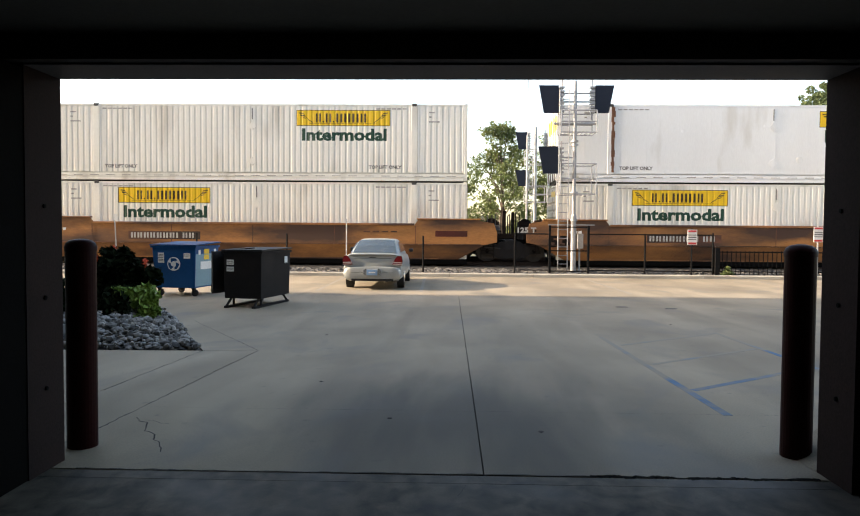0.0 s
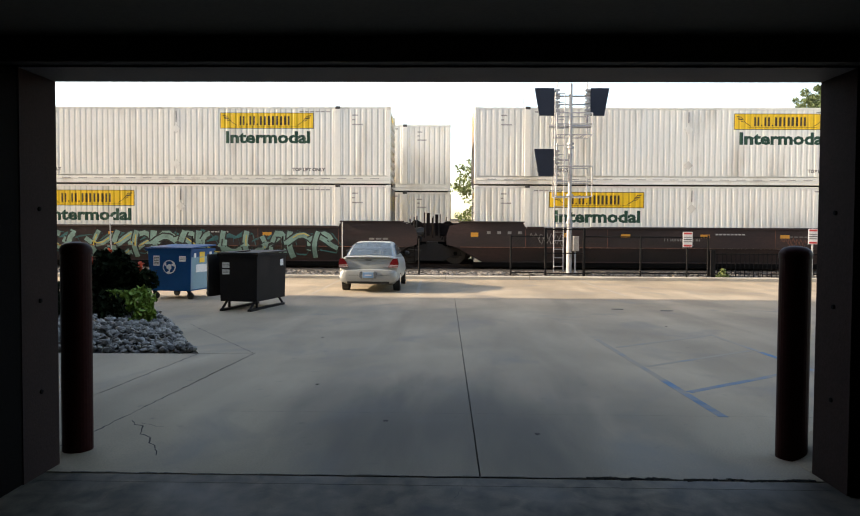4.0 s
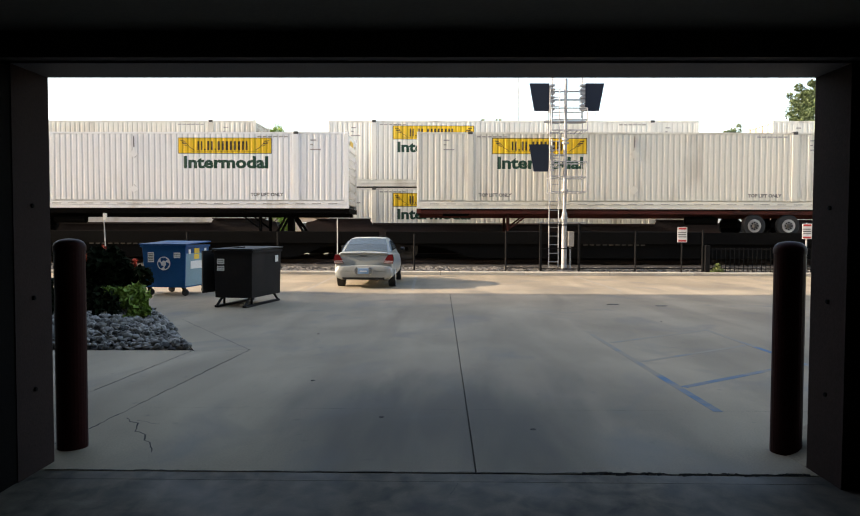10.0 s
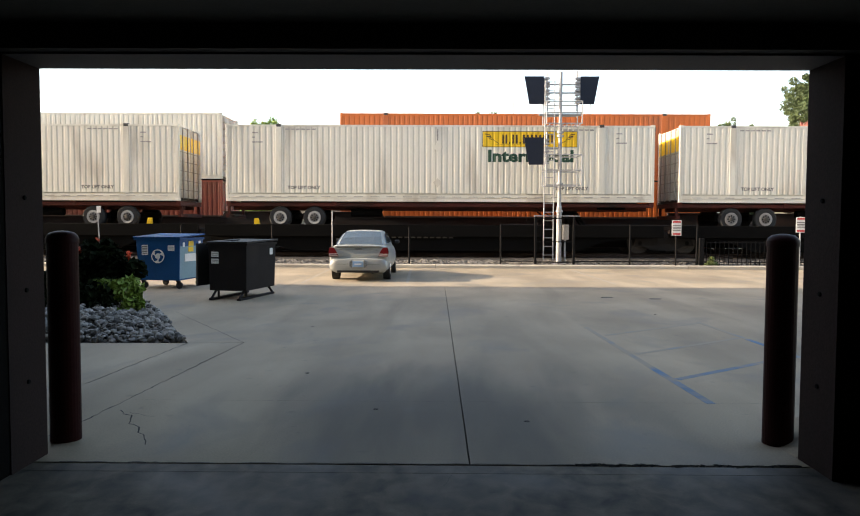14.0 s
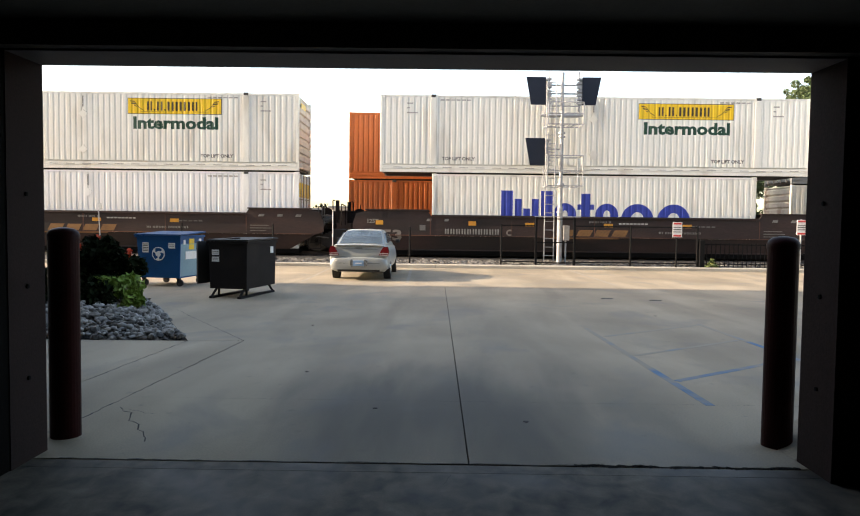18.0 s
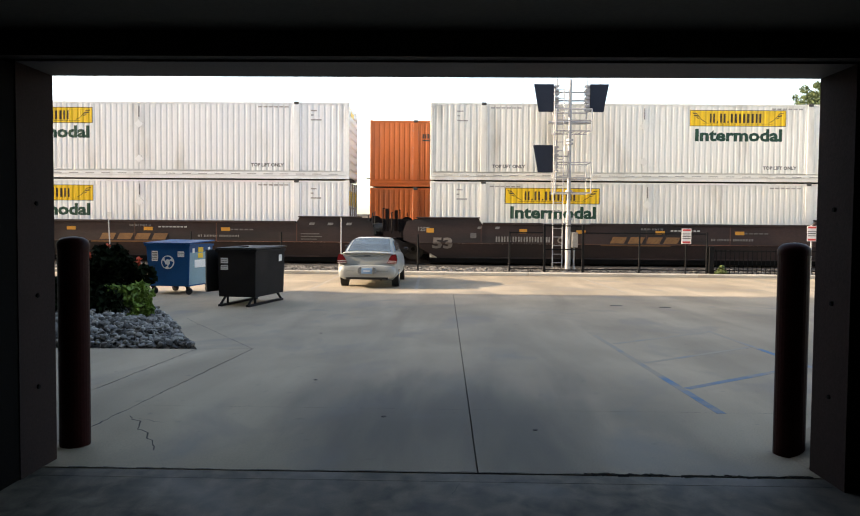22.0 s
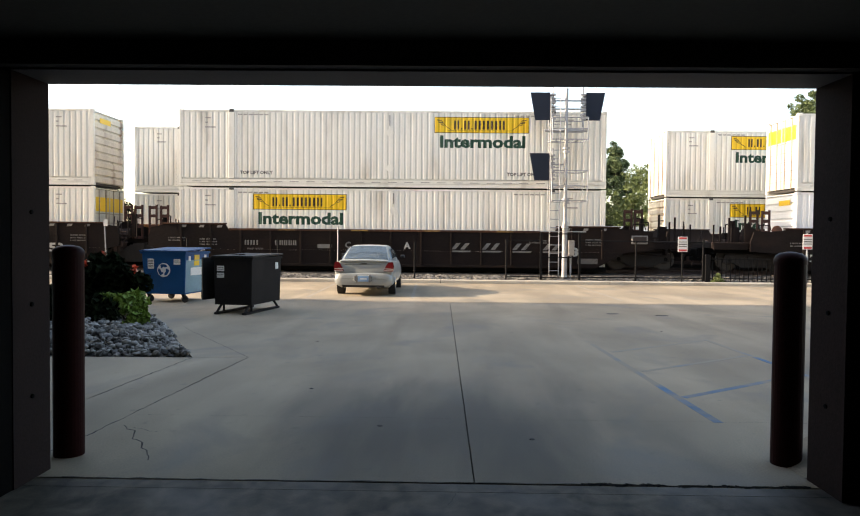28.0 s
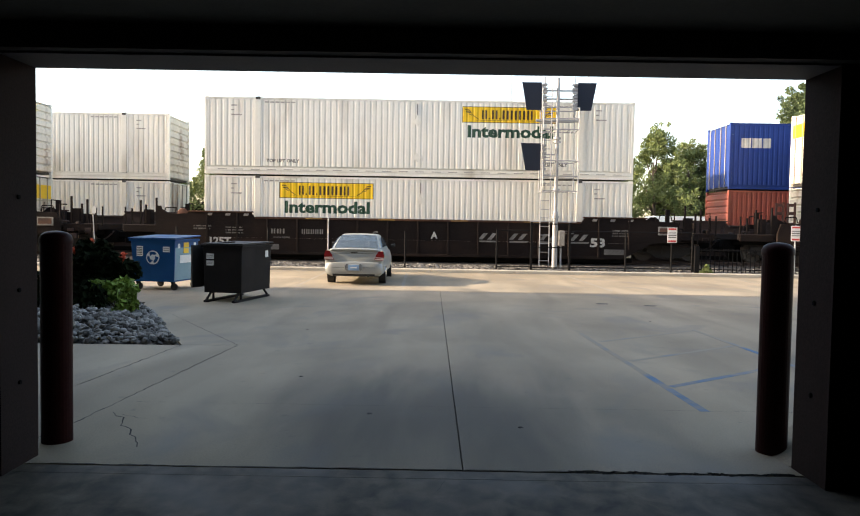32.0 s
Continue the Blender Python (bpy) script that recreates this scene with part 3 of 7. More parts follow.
def shrink(pts, g=0.006):
    c = Vector((sum(q[0] for q in pts) / len(pts), sum(q[1] for q in pts) / len(pts)))
    out = []
    k = len(pts)
    for i in range(k):
        a, b, cc = Vector(pts[i - 1]), Vector(pts[i]), Vector(pts[(i + 1) % k])
        n1 = Vector((-(b - a).y, (b - a).x)).normalized()
        n2 = Vector((-(cc - b).y, (cc - b).x)).normalized()
        n = (n1 + n2)
        n = n / max(0.3, n.length_squared) * 2 * g
        if (b + n - c).length > (b - c).length:
            n = -n
        out.append(tuple(b + n))
    return out


SLABS = [
    [(-2.95, 4.655), (0.24, 4.655), (0.24, 17.9), (-4.15, 17.9), (-3.84, 15.3), (-3.1, 11.6), (-2.54, 9.41), (-2.67, 7.6), (-2.80, 5.76)],
    [(0.24, 4.655), (9.0, 4.655), (9.0, 17.9), (0.24, 17.9)],
    [(9.0, 4.655), (24, 4.655), (24, 17.9), (9.0, 17.9)],
    [(-2.95, 4.655), (-2.80, 5.76), (-2.67, 7.6), (-2.54, 9.41), (-3.27, 9.35), (-3.44, 6.98), (-3.75, 4.655)],
    [(-3.75, 4.655), (-3.44, 6.98), (-3.27, 9.35), (-9.5, 9.15), (-9.5, 4.655)],
    [(-3.27, 9.35), (-2.54, 9.41), (-5.78, 14.4), (-5.55, 13.7), (-4.6, 12.0), (-3.8, 10.4)],
    [(-2.54, 9.41), (-3.1, 11.6), (-3.84, 15.3), (-4.15, 17.9), (-24, 17.9), (-24, 14.6), (-5.78, 14.4)],
    [(-24, 17.9), (-4.15, 17.9), (0.24, 17.9), (9, 17.9), (24, 17.9), (24, 25.38), (-24, 25.38)],
    [(24, 4.655), (60, 4.655), (60, 25.38), (24, 25.38)],
    [(-60, 4.655), (-24, 4.655), (-24, 25.38), (-60, 25.38)],
    [(-24, 4.655), (-9.5, 4.655), (-9.5, 14.5), (-24, 14.58)],
]
for pts in SLABS:
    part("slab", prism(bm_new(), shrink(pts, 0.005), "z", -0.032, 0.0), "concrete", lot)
# blue hatched access aisle, worn paint
hatch = thing("blue_hatching", "faded blue painted hatch lines on the concrete", "road marking", kind="structure")


def stripe(a, b, w):
    a, b = Vector(a), Vector(b)
    s = Vector((-(b - a).y, (b - a).x)).normalized() * w / 2
    return prism(bm_new(), [tuple(a + s), tuple(b + s), tuple(b - s), tuple(a - s)], "z", -0.001, 0.0012)


for a, b in (((2.47, 6.30), (2.42, 8.0)), ((4.42, 7.9), (4.36, 9.9)), ((2.5, 7.30), (4.35, 8.62))):
    part("painted_line", stripe(a, b, 0.085), "bluepaint", hatch)
for a, b in (((2.42, 8.0), (2.34, 11.0)), ((4.36, 9.9), (4.30, 11.6)), ((2.48, 8.72), (4.27, 10.0)), ((2.45, 10.2), (4.25, 11.5))):
    part("painted_line", stripe(a, b, 0.075), "bluefaint", hatch)
# parking lines in the sunny strip
lines = thing("stall_lines", "worn pale stall lines on the concrete", "road marking", kind="structure")
for x in (-6.3, -3.55, -0.75, 4.8, 10.4):
    part("painted_line", stripe((x, 18.9), (x - 0.1, 24.9), 0.09), "faint", lines)
# long wandering crack near the left bollard, and chipped joint at the threshold
rnd = random.Random(4)


def crack(name, a, b, w, wob, n=14):
    a, b = Vector(a), Vector(b)
    pts = [a.lerp(b, i / n) + Vector((rnd.uniform(-wob, wob), rnd.uniform(-wob, wob))) for i in range(n + 1)]
    bm = bm_new()
    for q0, q1 in zip(pts, pts[1:]):
        s = Vector((-(q1 - q0).y, (q1 - q0).x)).normalized() * w * rnd.uniform(0.3, 1)
        vs = [bm.verts.new((*v, 0.0015)) for v in (q0 + s, q1 + s * 0.7, q1 - s * 0.7, q0 - s)]
        bm.faces.new(vs)
    return tagged(part(name, bm, "void" if w > 0.02 else "joint"), "dark hairline crack in the concrete", "crack", kind="structure")


crack("crack_apron", (-2.64, 5.98), (-2.07, 5.05), 0.008, 0.03)
for a, b in (((-2.80, 5.76), (-2.67, 7.6)), ((-2.67, 7.6), (-2.54, 9.41)), ((-3.44, 6.98), (-3.27, 9.35)), ((-2.95, 4.7), (-2.80, 5.76))):
    crack("crack_joint_side", a, b, 0.010, 0.012, 22)
for a, b in (((-2.54, 9.43), (-3.1, 11.6)), ((-3.1, 11.6), (-3.84, 15.3)), ((-3.84, 15.3), (-4.15, 17.8))):
    tagged(part("joint_fill", stripe(a, b, 0.03), "concrete"), "mortar filling in a closed joint", "joint", kind="structure")
crack("crack_bed", (-2.60, 9.50), (-4.6, 12.58), 0.005, 0.012, 26)
crack("crack_hairline", (-2.7, 6.32), (3.1, 6.32), 0.0022, 0.004, 60)
crack("crack_hairline", (3.1, 6.32), (8.9, 6.32), 0.003, 0.004, 40)
crack("crack_left", (-2.55, 5.9), (-2.3, 5.75), 0.005, 0.02, 6)
crack("crack_joint", (0.95, 4.668), (2.42, 4.652), 0.034, 0.02, 34)
crack("crack_joint_left", (-2.5, 4.655), (1.0, 4.665), 0.012, 0.01, 60)
crack("crack_floor", (0.06, 4.28), (0.12, 4.47), 0.004, 0.01, 5)
for x, y in ((-1.88, 10.9), (3.9, 12.6), (-0.5, 6.05), (-1.35, 7.5), (0.75, 5.7)):
    tagged(part("tar_spot", cyl(bm_new(), (x, y, 0.0), (x, y, 0.003), 0.022, seg=9), "joint"), "small dark tar spot on the concrete", "spot", "spots on the lot")
for x, y in ((3.74, 15.5), (4.72, 15.25)):
    bm = cyl(bm_new(), (0, 0, 0), (0, 0, 0.006), 0.13, seg=18)
    tagged(part("valve_cover", bm, "casting", at=Matrix.Translation((x, y, 0)) @ Matrix.Diagonal((1, 0.6, 1, 1))), "small dark iron cover set in the concrete", "cover", "covers in the lot")

# kerb in pieces
kerb = thing("kerb", "pale concrete kerb at the end of the lot", "kerb", kind="structure")
for i in range(-16, 17):
    part("kerb_stone", prism(bm_new(), [(25.39, -0.03), (25.39, 0.10), (25.42, 0.13), (25.58, 0.13), (25.58, -0.03)], "x", i * 3.0 + 0.006, i * 3.0 + 2.994), "kerb", kerb)

# ---- track bed ----
bm = bm_new()
prof = [(25.60, -0.2), (25.60, 0.05), (26.35, 0.18), (26.9, 0.30), (34.3, 0.30), (35.4, -0.04), (35.4, -0.2)]
prism(bm, prof, "x", -420, 420)
tagged(part("track_bed", bm, "bed"), "grey ballast track bed", "ballast", kind="structure")
bm = bm_new()
rb = random.Random(9)
sv, sf = [], []


def stone(verts, faces, c, s, rr, flat=0.75):
    """A lumpy stone with twelve corners."""
    t = (1 + 5 ** 0.5) / 2
    ico = [(-1, t, 0), (1, t, 0), (-1, -t, 0), (1, -t, 0), (0, -1, t), (0, 1, t), (0, -1, -t), (0, 1, -t), (t, 0, -1), (t, 0, 1), (-t, 0, -1), (-t, 0, 1)]
    tri = [(0, 11, 5), (0, 5, 1), (0, 1, 7), (0, 7, 10), (0, 10, 11), (1, 5, 9), (5, 11, 4), (11, 10, 2), (10, 7, 6), (7, 1, 8),
           (3, 9, 4), (3, 4, 2), (3, 2, 6), (3, 6, 8), (3, 8, 9), (4, 9, 5), (2, 4, 11), (6, 2, 10), (8, 6, 7), (9, 8, 1)]
    k = len(verts)
    e = Euler((rr.uniform(0, 6), rr.uniform(0, 6), rr.uniform(0, 6))).to_matrix()
    sx, sy, sz = s * rr.uniform(0.8, 1.3), s * rr.uniform(0.7, 1.1), s * rr.uniform(0.5, 0.8)
    for q in ico:
        v = Vector(q) / 1.9 * rr.uniform(0.82, 1.12)
        v = e @ Vector((v.x * sx, v.y * sy, v.z * sz))
        verts.append((c[0] + v.x, c[1] + v.y, c[2] + v.z * flat))
    faces.extend([(a + k, b + k, d + k) for a, b, d in tri])


for _ in range(8500):
    x = rb.uniform(-16, 20)
    y = 25.64 + abs(rb.gauss(0, 0.55))
    y = 25.62 + (y - 25.62) % 0.75
    stone(sv, sf, (x, y, 0.06 + min(0.16, (y - 25.6) * 0.2)), rb.uniform(0.05, 0.115), rb)
me = bpy.data.meshes.new("ballast_stones")
me.from_pydata(sv, [], sf)
tagged(part("ballast_stones", me, "gravel"), "loose grey ballast stones along the kerb", "gravel", kind="stuff")
for nm, yc in (("near", Y_NEAR), ("far", Y_FAR)):
    for s in (-1, 1):
        y = yc + s * 0.755
        z = RAIL
        prism_pts = [(y - 0.07, z - 0.17), (y + 0.07, z - 0.17), (y + 0.07, z - 0.155), (y + 0.01, z - 0.135), (y + 0.01, z - 0.045), (y + 0.036, z - 0.035), (y + 0.036, z - 0.005),
                     (y + 0.03, z), (y - 0.03, z), (y - 0.036, z - 0.005), (y - 0.036, z - 0.035), (y - 0.01, z - 0.045), (y - 0.01, z - 0.135), (y - 0.07, z - 0.155)]
        tagged(part("rail", prism(bm_new(), prism_pts, "x", -420, 420), "rail_steel"), "rusted steel rail with a worn top", "rail", "rails of the two tracks", "structure")
    bm = bm_new()
    vs, fs = [], []
    for i in range(-40, 41):
        k = len(vs)
        for dx in (-0.11, 0.11):
            for dy in (-1.3, 1.3):
                for z in (0.1, 0.315):
                    vs.append((i * 0.6 + dx, yc + dy, z))
        fs += [(k, k + 1, k + 3, k + 2), (k + 4, k + 6, k + 7, k + 5), (k, k + 4, k + 5, k + 1), (k + 2, k + 3, k + 7, k + 6), (k + 1, k + 5, k + 7, k + 3), (k, k + 2, k + 6, k + 4)]
    bm.free()
    me = bpy.data.meshes.new("ties")
    me.from_pydata(vs, [], fs)
    tagged(part("railway_ties", me, "bark"), "dark wooden railway ties in the ballast", "ties", kind="stuff")


# ---- bollards ----
def bollard(x, y):
    th = thing("bollard", "tall dark red steel bollard with a domed cap", "bollard", pose(x, y, 0), "bollards at the garage opening")
    part("post", lathe(bm_new(), [(0.106, 0), (0.106, 1.45), (0.102, 1.465)], 28), "bollard", th, smooth=False)
    part("cap", lathe(bm_new(), [(0.111, 1.44), (0.112, 1.475), (0.10, 1.50), (0.075, 1.52), (0.03, 1.53), (0.004, 1.532)], 28), "bollard", th, "domed steel cap", True)


bollard(-2.70, 5.15)
bollard(2.512, 5.165)
# concrete wash at the foot of the right jamb
bm = prism(bm_new(), [(2.475, 0.003), (2.86, 0.003), (2.86, 0.22), (2.60, 0.05)], "y", 4.83, 5.35)
tagged(part("jamb_foot", bm, "concrete"), "small sloped concrete wash at the jamb", "kerb", kind="structure")

# ---- railway signals, fence, signs ----


def signal_head(th, x, z, w, h, side, facing=-1):
    """Backboard, lamp housings and hoods seen from behind; side: which way its mast stands."""
    bm = bm_new()
    d = side
    prism(bm, [(x - w / 2 + (0.13 if d > 0 else 0), z), (x + w / 2 - (0.13 if d < 0 else 0), z), (x + w / 2 + (0.05 if d < 0 else 0), z + h), (x - w / 2 - (0.05 if d > 0 else 0), z + h)], "y", -0.03, 0.03)
    hd = part("signal_head", bm, "signal_black", th, "dark blue-black signal backboard")
    for k in range(3):
        zz = z + h * (0.18 + 0.32 * k)
        b2 = cyl(bm_new(), (x + d * (w / 2 - 0.02), 0.03, zz), (x + d * (w / 2 - 0.02), 0.42, zz), 0.12, 0.13, 12)
        part("lamp_hood", b2, "galv", hd, "pale lamp hood")
    for k in range(7):
        zz = z + h * (0.05 + 0.145 * k)
        part("bracket", box(bm_new(), x + d * (w / 2 + 0.02), x + d * (w / 2 + 0.20), -0.08, 0.10, zz - 0.025, zz + 0.035), "galv", hd)
    part("mount_pole", cyl(bm_new(), (x + d * (w / 2 + 0.12), 0, z - 0.25), (x + d * (w / 2 + 0.12), 0, z + h + 0.2), 0.028), "galv", hd)


def cage(th, x0, x1, z0, z1, y0=-0.35, y1=0.55):
    bm = bm_new()
    for y in (y0, y1 - 0.03):
        box(bm, x0, x1, y, y + 0.03, z0, z0 + 0.04)
    for i in range(9):
        xx = x0 + (x1 - x0 - 0.02) * i / 8
        box(bm, xx, xx + 0.02, y0 + 0.031, y1 - 0.031, z0 + 0.005, z0 + 0.03)
    pf = tagged(part("platform", bm, "galv", th), "open steel grating platform", kind="stuff")
    for z in (z1, (z0 + z1) / 2):
        for a, b in (((x0, y0, z), (x1, y0, z)), ((x1, y0, z), (x1, y1, z)), ((x1, y1, z), (x0, y1, z)), ((x0, y1, z), (x0, y0, z))):
            part("guard_rail", cyl(bm_new(), a, b, 0.022, seg=6), "galv", pf)
    for x in (x0, x1):
        for y in (y0, y1):
            part("stanchion", cyl(bm_new(), (x, y, z0), (x, y, z1), 0.022, seg=6), "galv", pf)


def ladder(th, x, w, z0, z1, y=-0.22):
    ld = part("ladder", cyl(cyl(bm_new(), (x - w / 2, y, z0), (x - w / 2, y, z1), 0.022, seg=6), (x + w / 2, y, z0), (x + w / 2, y, z1), 0.022, seg=6), "galv", th)
    z = z0 + 0.2
    while z < z1:
        part("rung", cyl(bm_new(), (x - w / 2, y, z), (x + w / 2, y, z), 0.014, seg=6), "galv", ld)
        z += 0.31


# near signal mast
sg = thing("railway_signal", "tall galvanised signal mast with three dark signal heads and ladders", "railway signal", pose(4.50, 26.05, 0.12))
part("mast", lathe(bm_new(), [(0.10, 0), (0.095, 2.1), (0.068, 2.16), (0.062, 6.95), (0.02, 6.97)], 14), "galv", sg, smooth=False)
part("base_plate", box(bm_new(), -0.26, 0.26, -0.26, 0.26, -0.02, 0.05, 0.01), "galv", sg)
part("relay_box", box(bm_new(), 0.12, 0.34, -0.12, 0.12, 0.9, 1.45, 0.015), "stencil", sg, "small grey relay cabinet")
part("cable_pipe", cyl(bm_new(), (0.22, 0, 0.05), (0.22, 0, 0.9), 0.035), "galv", sg)
ladder(sg, -0.42, 0.34, 0.15, 6.6)
signal_head(sg, -0.93, 5.80, 0.66, 0.99, 1)
signal_head(sg, 1.02, 5.80, 0.62, 0.99, -1)
signal_head(sg, -0.93, 3.62, 0.66, 0.98, 1)
cage(sg, -0.55, 0.72, 5.05, 5.85)
cage(sg, -0.55, 0.72, 2.85, 3.95)
for z in (6.5, 6.2):
    part("cross_arm", cyl(bm_new(), (-0.78, 0, z), (0.70, 0, z), 0.03), "galv", sg)
part("cross_arm", cyl(bm_new(), (-0.78, 0, 4.2), (0.05, 0, 4.2), 0.03), "galv", sg)
part("cross_arm", cyl(bm_new(), (-0.78, 0, 5.42), (0.75, 0, 5.42), 0.05), "galv", sg)
for z in (4.62, 4.75, 1.9, 2.9):
    part("clamp", lathe(bm_new(), [(0.13, z), (0.13, z + 0.07)], 12), "galv", sg)

# second signal beyond the tracks
s2 = thing("railway_signal", "signal mast beyond the tracks with dark heads", "railway signal", pose(4.74, 40.0, -0.03))
part("mast", lathe(bm_new(), [(0.09, 0), (0.09, 7.5), (0.02, 7.52)], 12), "galv", s2)
signal_head(s2, -0.76, 6.25, 0.6, 0.95, 1)
signal_head(s2, -0.76, 4.2, 0.6, 0.9, 1)
signal_head(s2, 0.92, 6.45, 0.56, 0.75, -1)
ladder(s2, -0.35, 0.34, 0.15, 7.0)
cage(s2, -0.55, 0.6, 5.4, 6.2)
cage(s2, -0.55, 0.6, 3.3, 4.2)
for x, prof in ((3.95, [(0.05, 0), (0.045, 6), (0.022, 6.1), (0.02, 11.6)]), (7.87, [(0.085, 0), (0.08, 3.2), (0.05, 3.3), (0.045, 6.4), (0.02, 6.5), (0.018, 10.4)])):
    tp = thing("antenna_pole", "thin tall grey pole beyond the tracks", "pole", pose(x, 36.8, -0.03), "thin poles beyond the tracks")
    part("pole", lathe(bm_new(), prof, 8), "galv", tp)

# gate and fence behind the kerb
fn = thing("fence", "black steel fence posts with rails behind the kerb", "fence")
YFN = 25.72


def fpost(x, h, r=0.032, mat="fence_black"):
    part("post", cyl(bm_new(), (x, YFN, 0.04), (x, YFN, h), r, seg=8), mat, fn)


for x, h in ((-9.2, 1.5), (-5.9, 1.5), (-0.95, 1.45), (2.35, 1.58), (7.0, 1.58), (9.4, 1.62)):
    fpost(x, h)
for a, b, z in ((2.35, 3.55, 1.55), (5.02, 9.4, 1.55), (2.35, 3.55, 0.25), (5.02, 9.4, 0.25)):
    part("rail", cyl(bm_new(), (a, YFN, z), (b, YFN, z), 0.021, seg=6), "fence_black", fn)


def mesh_wire(x0, x1, z0, z1):
    """Chain-link wires, thin and dark."""
    vs, fs = [], []
    step, w = 0.14, 0.0013
    k = int((x1 - x0 + z1 - z0) / step)
    for d in (1, -1):
        for i in range(k + 1):
            s = x0 + i * step - (z1 - z0 if d > 0 else 0)
            a = max(x0, s)
            b = min(x1, s + (z1 - z0))
            if b <= a:
                continue
            za = z0 + (a - s) if d > 0 else z1 - (a - s)
            zb = z0 + (b - s) if d > 0 else z1 - (b - s)
            n = len(vs)
            for x, z in ((a, za), (b, zb)):
                vs.extend([(x - w, YFN, z + w), (x + w, YFN, z - w), (x, YFN + 0.005, z)])
            fs.extend([(n, n + 1, n + 4, n + 3), (n + 1, n + 2, n + 5, n + 4), (n + 2, n, n + 3, n + 5)])
    me = bpy.data.meshes.new("chain_link")
    me.from_pydata(vs, [], fs)
    return me


for a, b in ((2.35, 3.55), (5.02, 7.0), (7.0, 9.4)):
    ob = part("chain_link", mesh_wire(a, b, 0.1, 1.54), "fence_black", fn)
    tagged(ob, "dark chain-link mesh", kind="stuff")
gt = thing("gate", "black steel gate frame in front of the signal mast", "gate", pose(0, 0, 0))
for x in (3.6, 4.98):
    part("gate_post", box(bm_new(), x - 0.04, x + 0.04, YFN - 0.04, YFN + 0.04, 0.04, 1.86, 0.006), "fence_black", gt)
for z in (1.80, 0.95, 0.22):
    part("crossbar", box(bm_new(), 3.64, 4.94, YFN - 0.02, YFN + 0.02, z - 0.02, z + 0.02), "fence_black", gt)
part("header_plate", box(bm_new(), 3.55, 5.2, YFN - 0.02, YFN + 0.05, 1.865, 1.90), "galv", gt, "pale steel top bar")
# low picket fence further right
pk = thing("picket_fence", "low black steel picket fence behind the kerb", "fence")
for x in (9.55, 12.1, 14.7, 17.3):
    part("post", box(bm_new(), x - 0.09, x + 0.09, YFN - 0.09, YFN + 0.09, 0.03, 1.10, 0.012), "fence_black", pk)
for z in (0.95, 0.25):
    part("rail", box(bm_new(), 9.55, 17.3, YFN - 0.02, YFN + 0.02, z - 0.02, z + 0.02), "fence_black", pk)
x = 9.75
while x < 17.2:
    part("picket", cached_mat("picket", lambda b: box(b, -0.011, 0.011, -0.011, 0.011, 0, 0.86), "fence_black"), "fence_black", pk, at=pose(x, YFN, 0.14))
    x += 0.16


def warning_sign(x, y, z, h, group, post="galv"):
    th = thing("warning_sign", "white sign with red bars on a thin post", "sign", pose(x, y, 0.05), group)
    part("post", cyl(bm_new(), (0, 0, 0), (0, 0, h), 0.028, seg=8), post, th)
    bd = part("board", box(bm_new(), -0.17, 0.17, -0.045, -0.03, z - 0.27, z + 0.27, 0.004), "label", th, "white sign board")
    for dz, hh, m in ((0.215, 0.065, "sign_red"), (0.08, 0.03, "small_ink"), (0.0, 0.04, "small_ink"), (-0.08, 0.03, "small_ink"), (-0.215, 0.065, "sign_red")):
        part("printed_bar", box(bm_new(), -0.14, 0.14, -0.049, -0.0455, z + dz - hh / 2, z + dz + hh / 2), m, bd)


warning_sign(8.58, 25.5, 1.42, 1.72, "signs at the fence", "fence_black")
warning_sign(12.95, 25.45, 1.55, 1.85, "signs at the fence")
# pale marker posts
for x, h, tip in ((-3.72, 1.98, 0.0), (-12.1, 2.1, -0.10)):
    th = thing("marker_post", "thin pale galvanised post behind the kerb", "post", pose(x, 25.66, 0.05), "thin posts at the kerb")
    part("post", cyl(bm_new(), (0, 0, 0), (tip, 0, h), 0.022, seg=6), "galv", th)
    if tip:
        part("tag", box(bm_new(), tip - 0.01, tip + 0.14, -0.03, -0.022, h - 0.22, h + 0.02), "label", th, "small white tag")


# ---- leaves, trees, shrubs ----
def leaf_cloud(blobs, count, size, seed, squash=0.8):
    """Many small bent leaves scattered through rounded clumps."""
    r = random.Random(seed)
    vs, fs = [], []
    wsum = sum(b[3] ** 2 for b in blobs)
    for cx, cy, cz, rad in blobs:
        for _ in range(int(count * rad ** 2 / wsum)):
            d = Vector((r.gauss(0, 1), r.gauss(0, 1), r.gauss(0, 1))).normalized() * rad * (0.45 + 0.62 * r.random() ** 0.6)
            c = Vector((cx + d.x, cy + d.y, cz + d.z * squash))
            e = Euler((r.uniform(-1.2, 1.2), r.uniform(-1.2, 1.2), r.uniform(0, 6.3))).to_matrix()
            s = size * r.uniform(0.6, 1.4)
            k = len(vs)
            for q in ((-0.5, 0, 0), (0, -0.32, 0.07), (0.55, 0, 0), (0, 0.32, 0.07)):
                vs.append(tuple(c + e @ (Vector(q) * s)))
            fs.append((k, k + 1, k + 2, k + 3))
    me = bpy.data.meshes.new("crown")
    me.from_pydata(vs, [], fs)
    return me


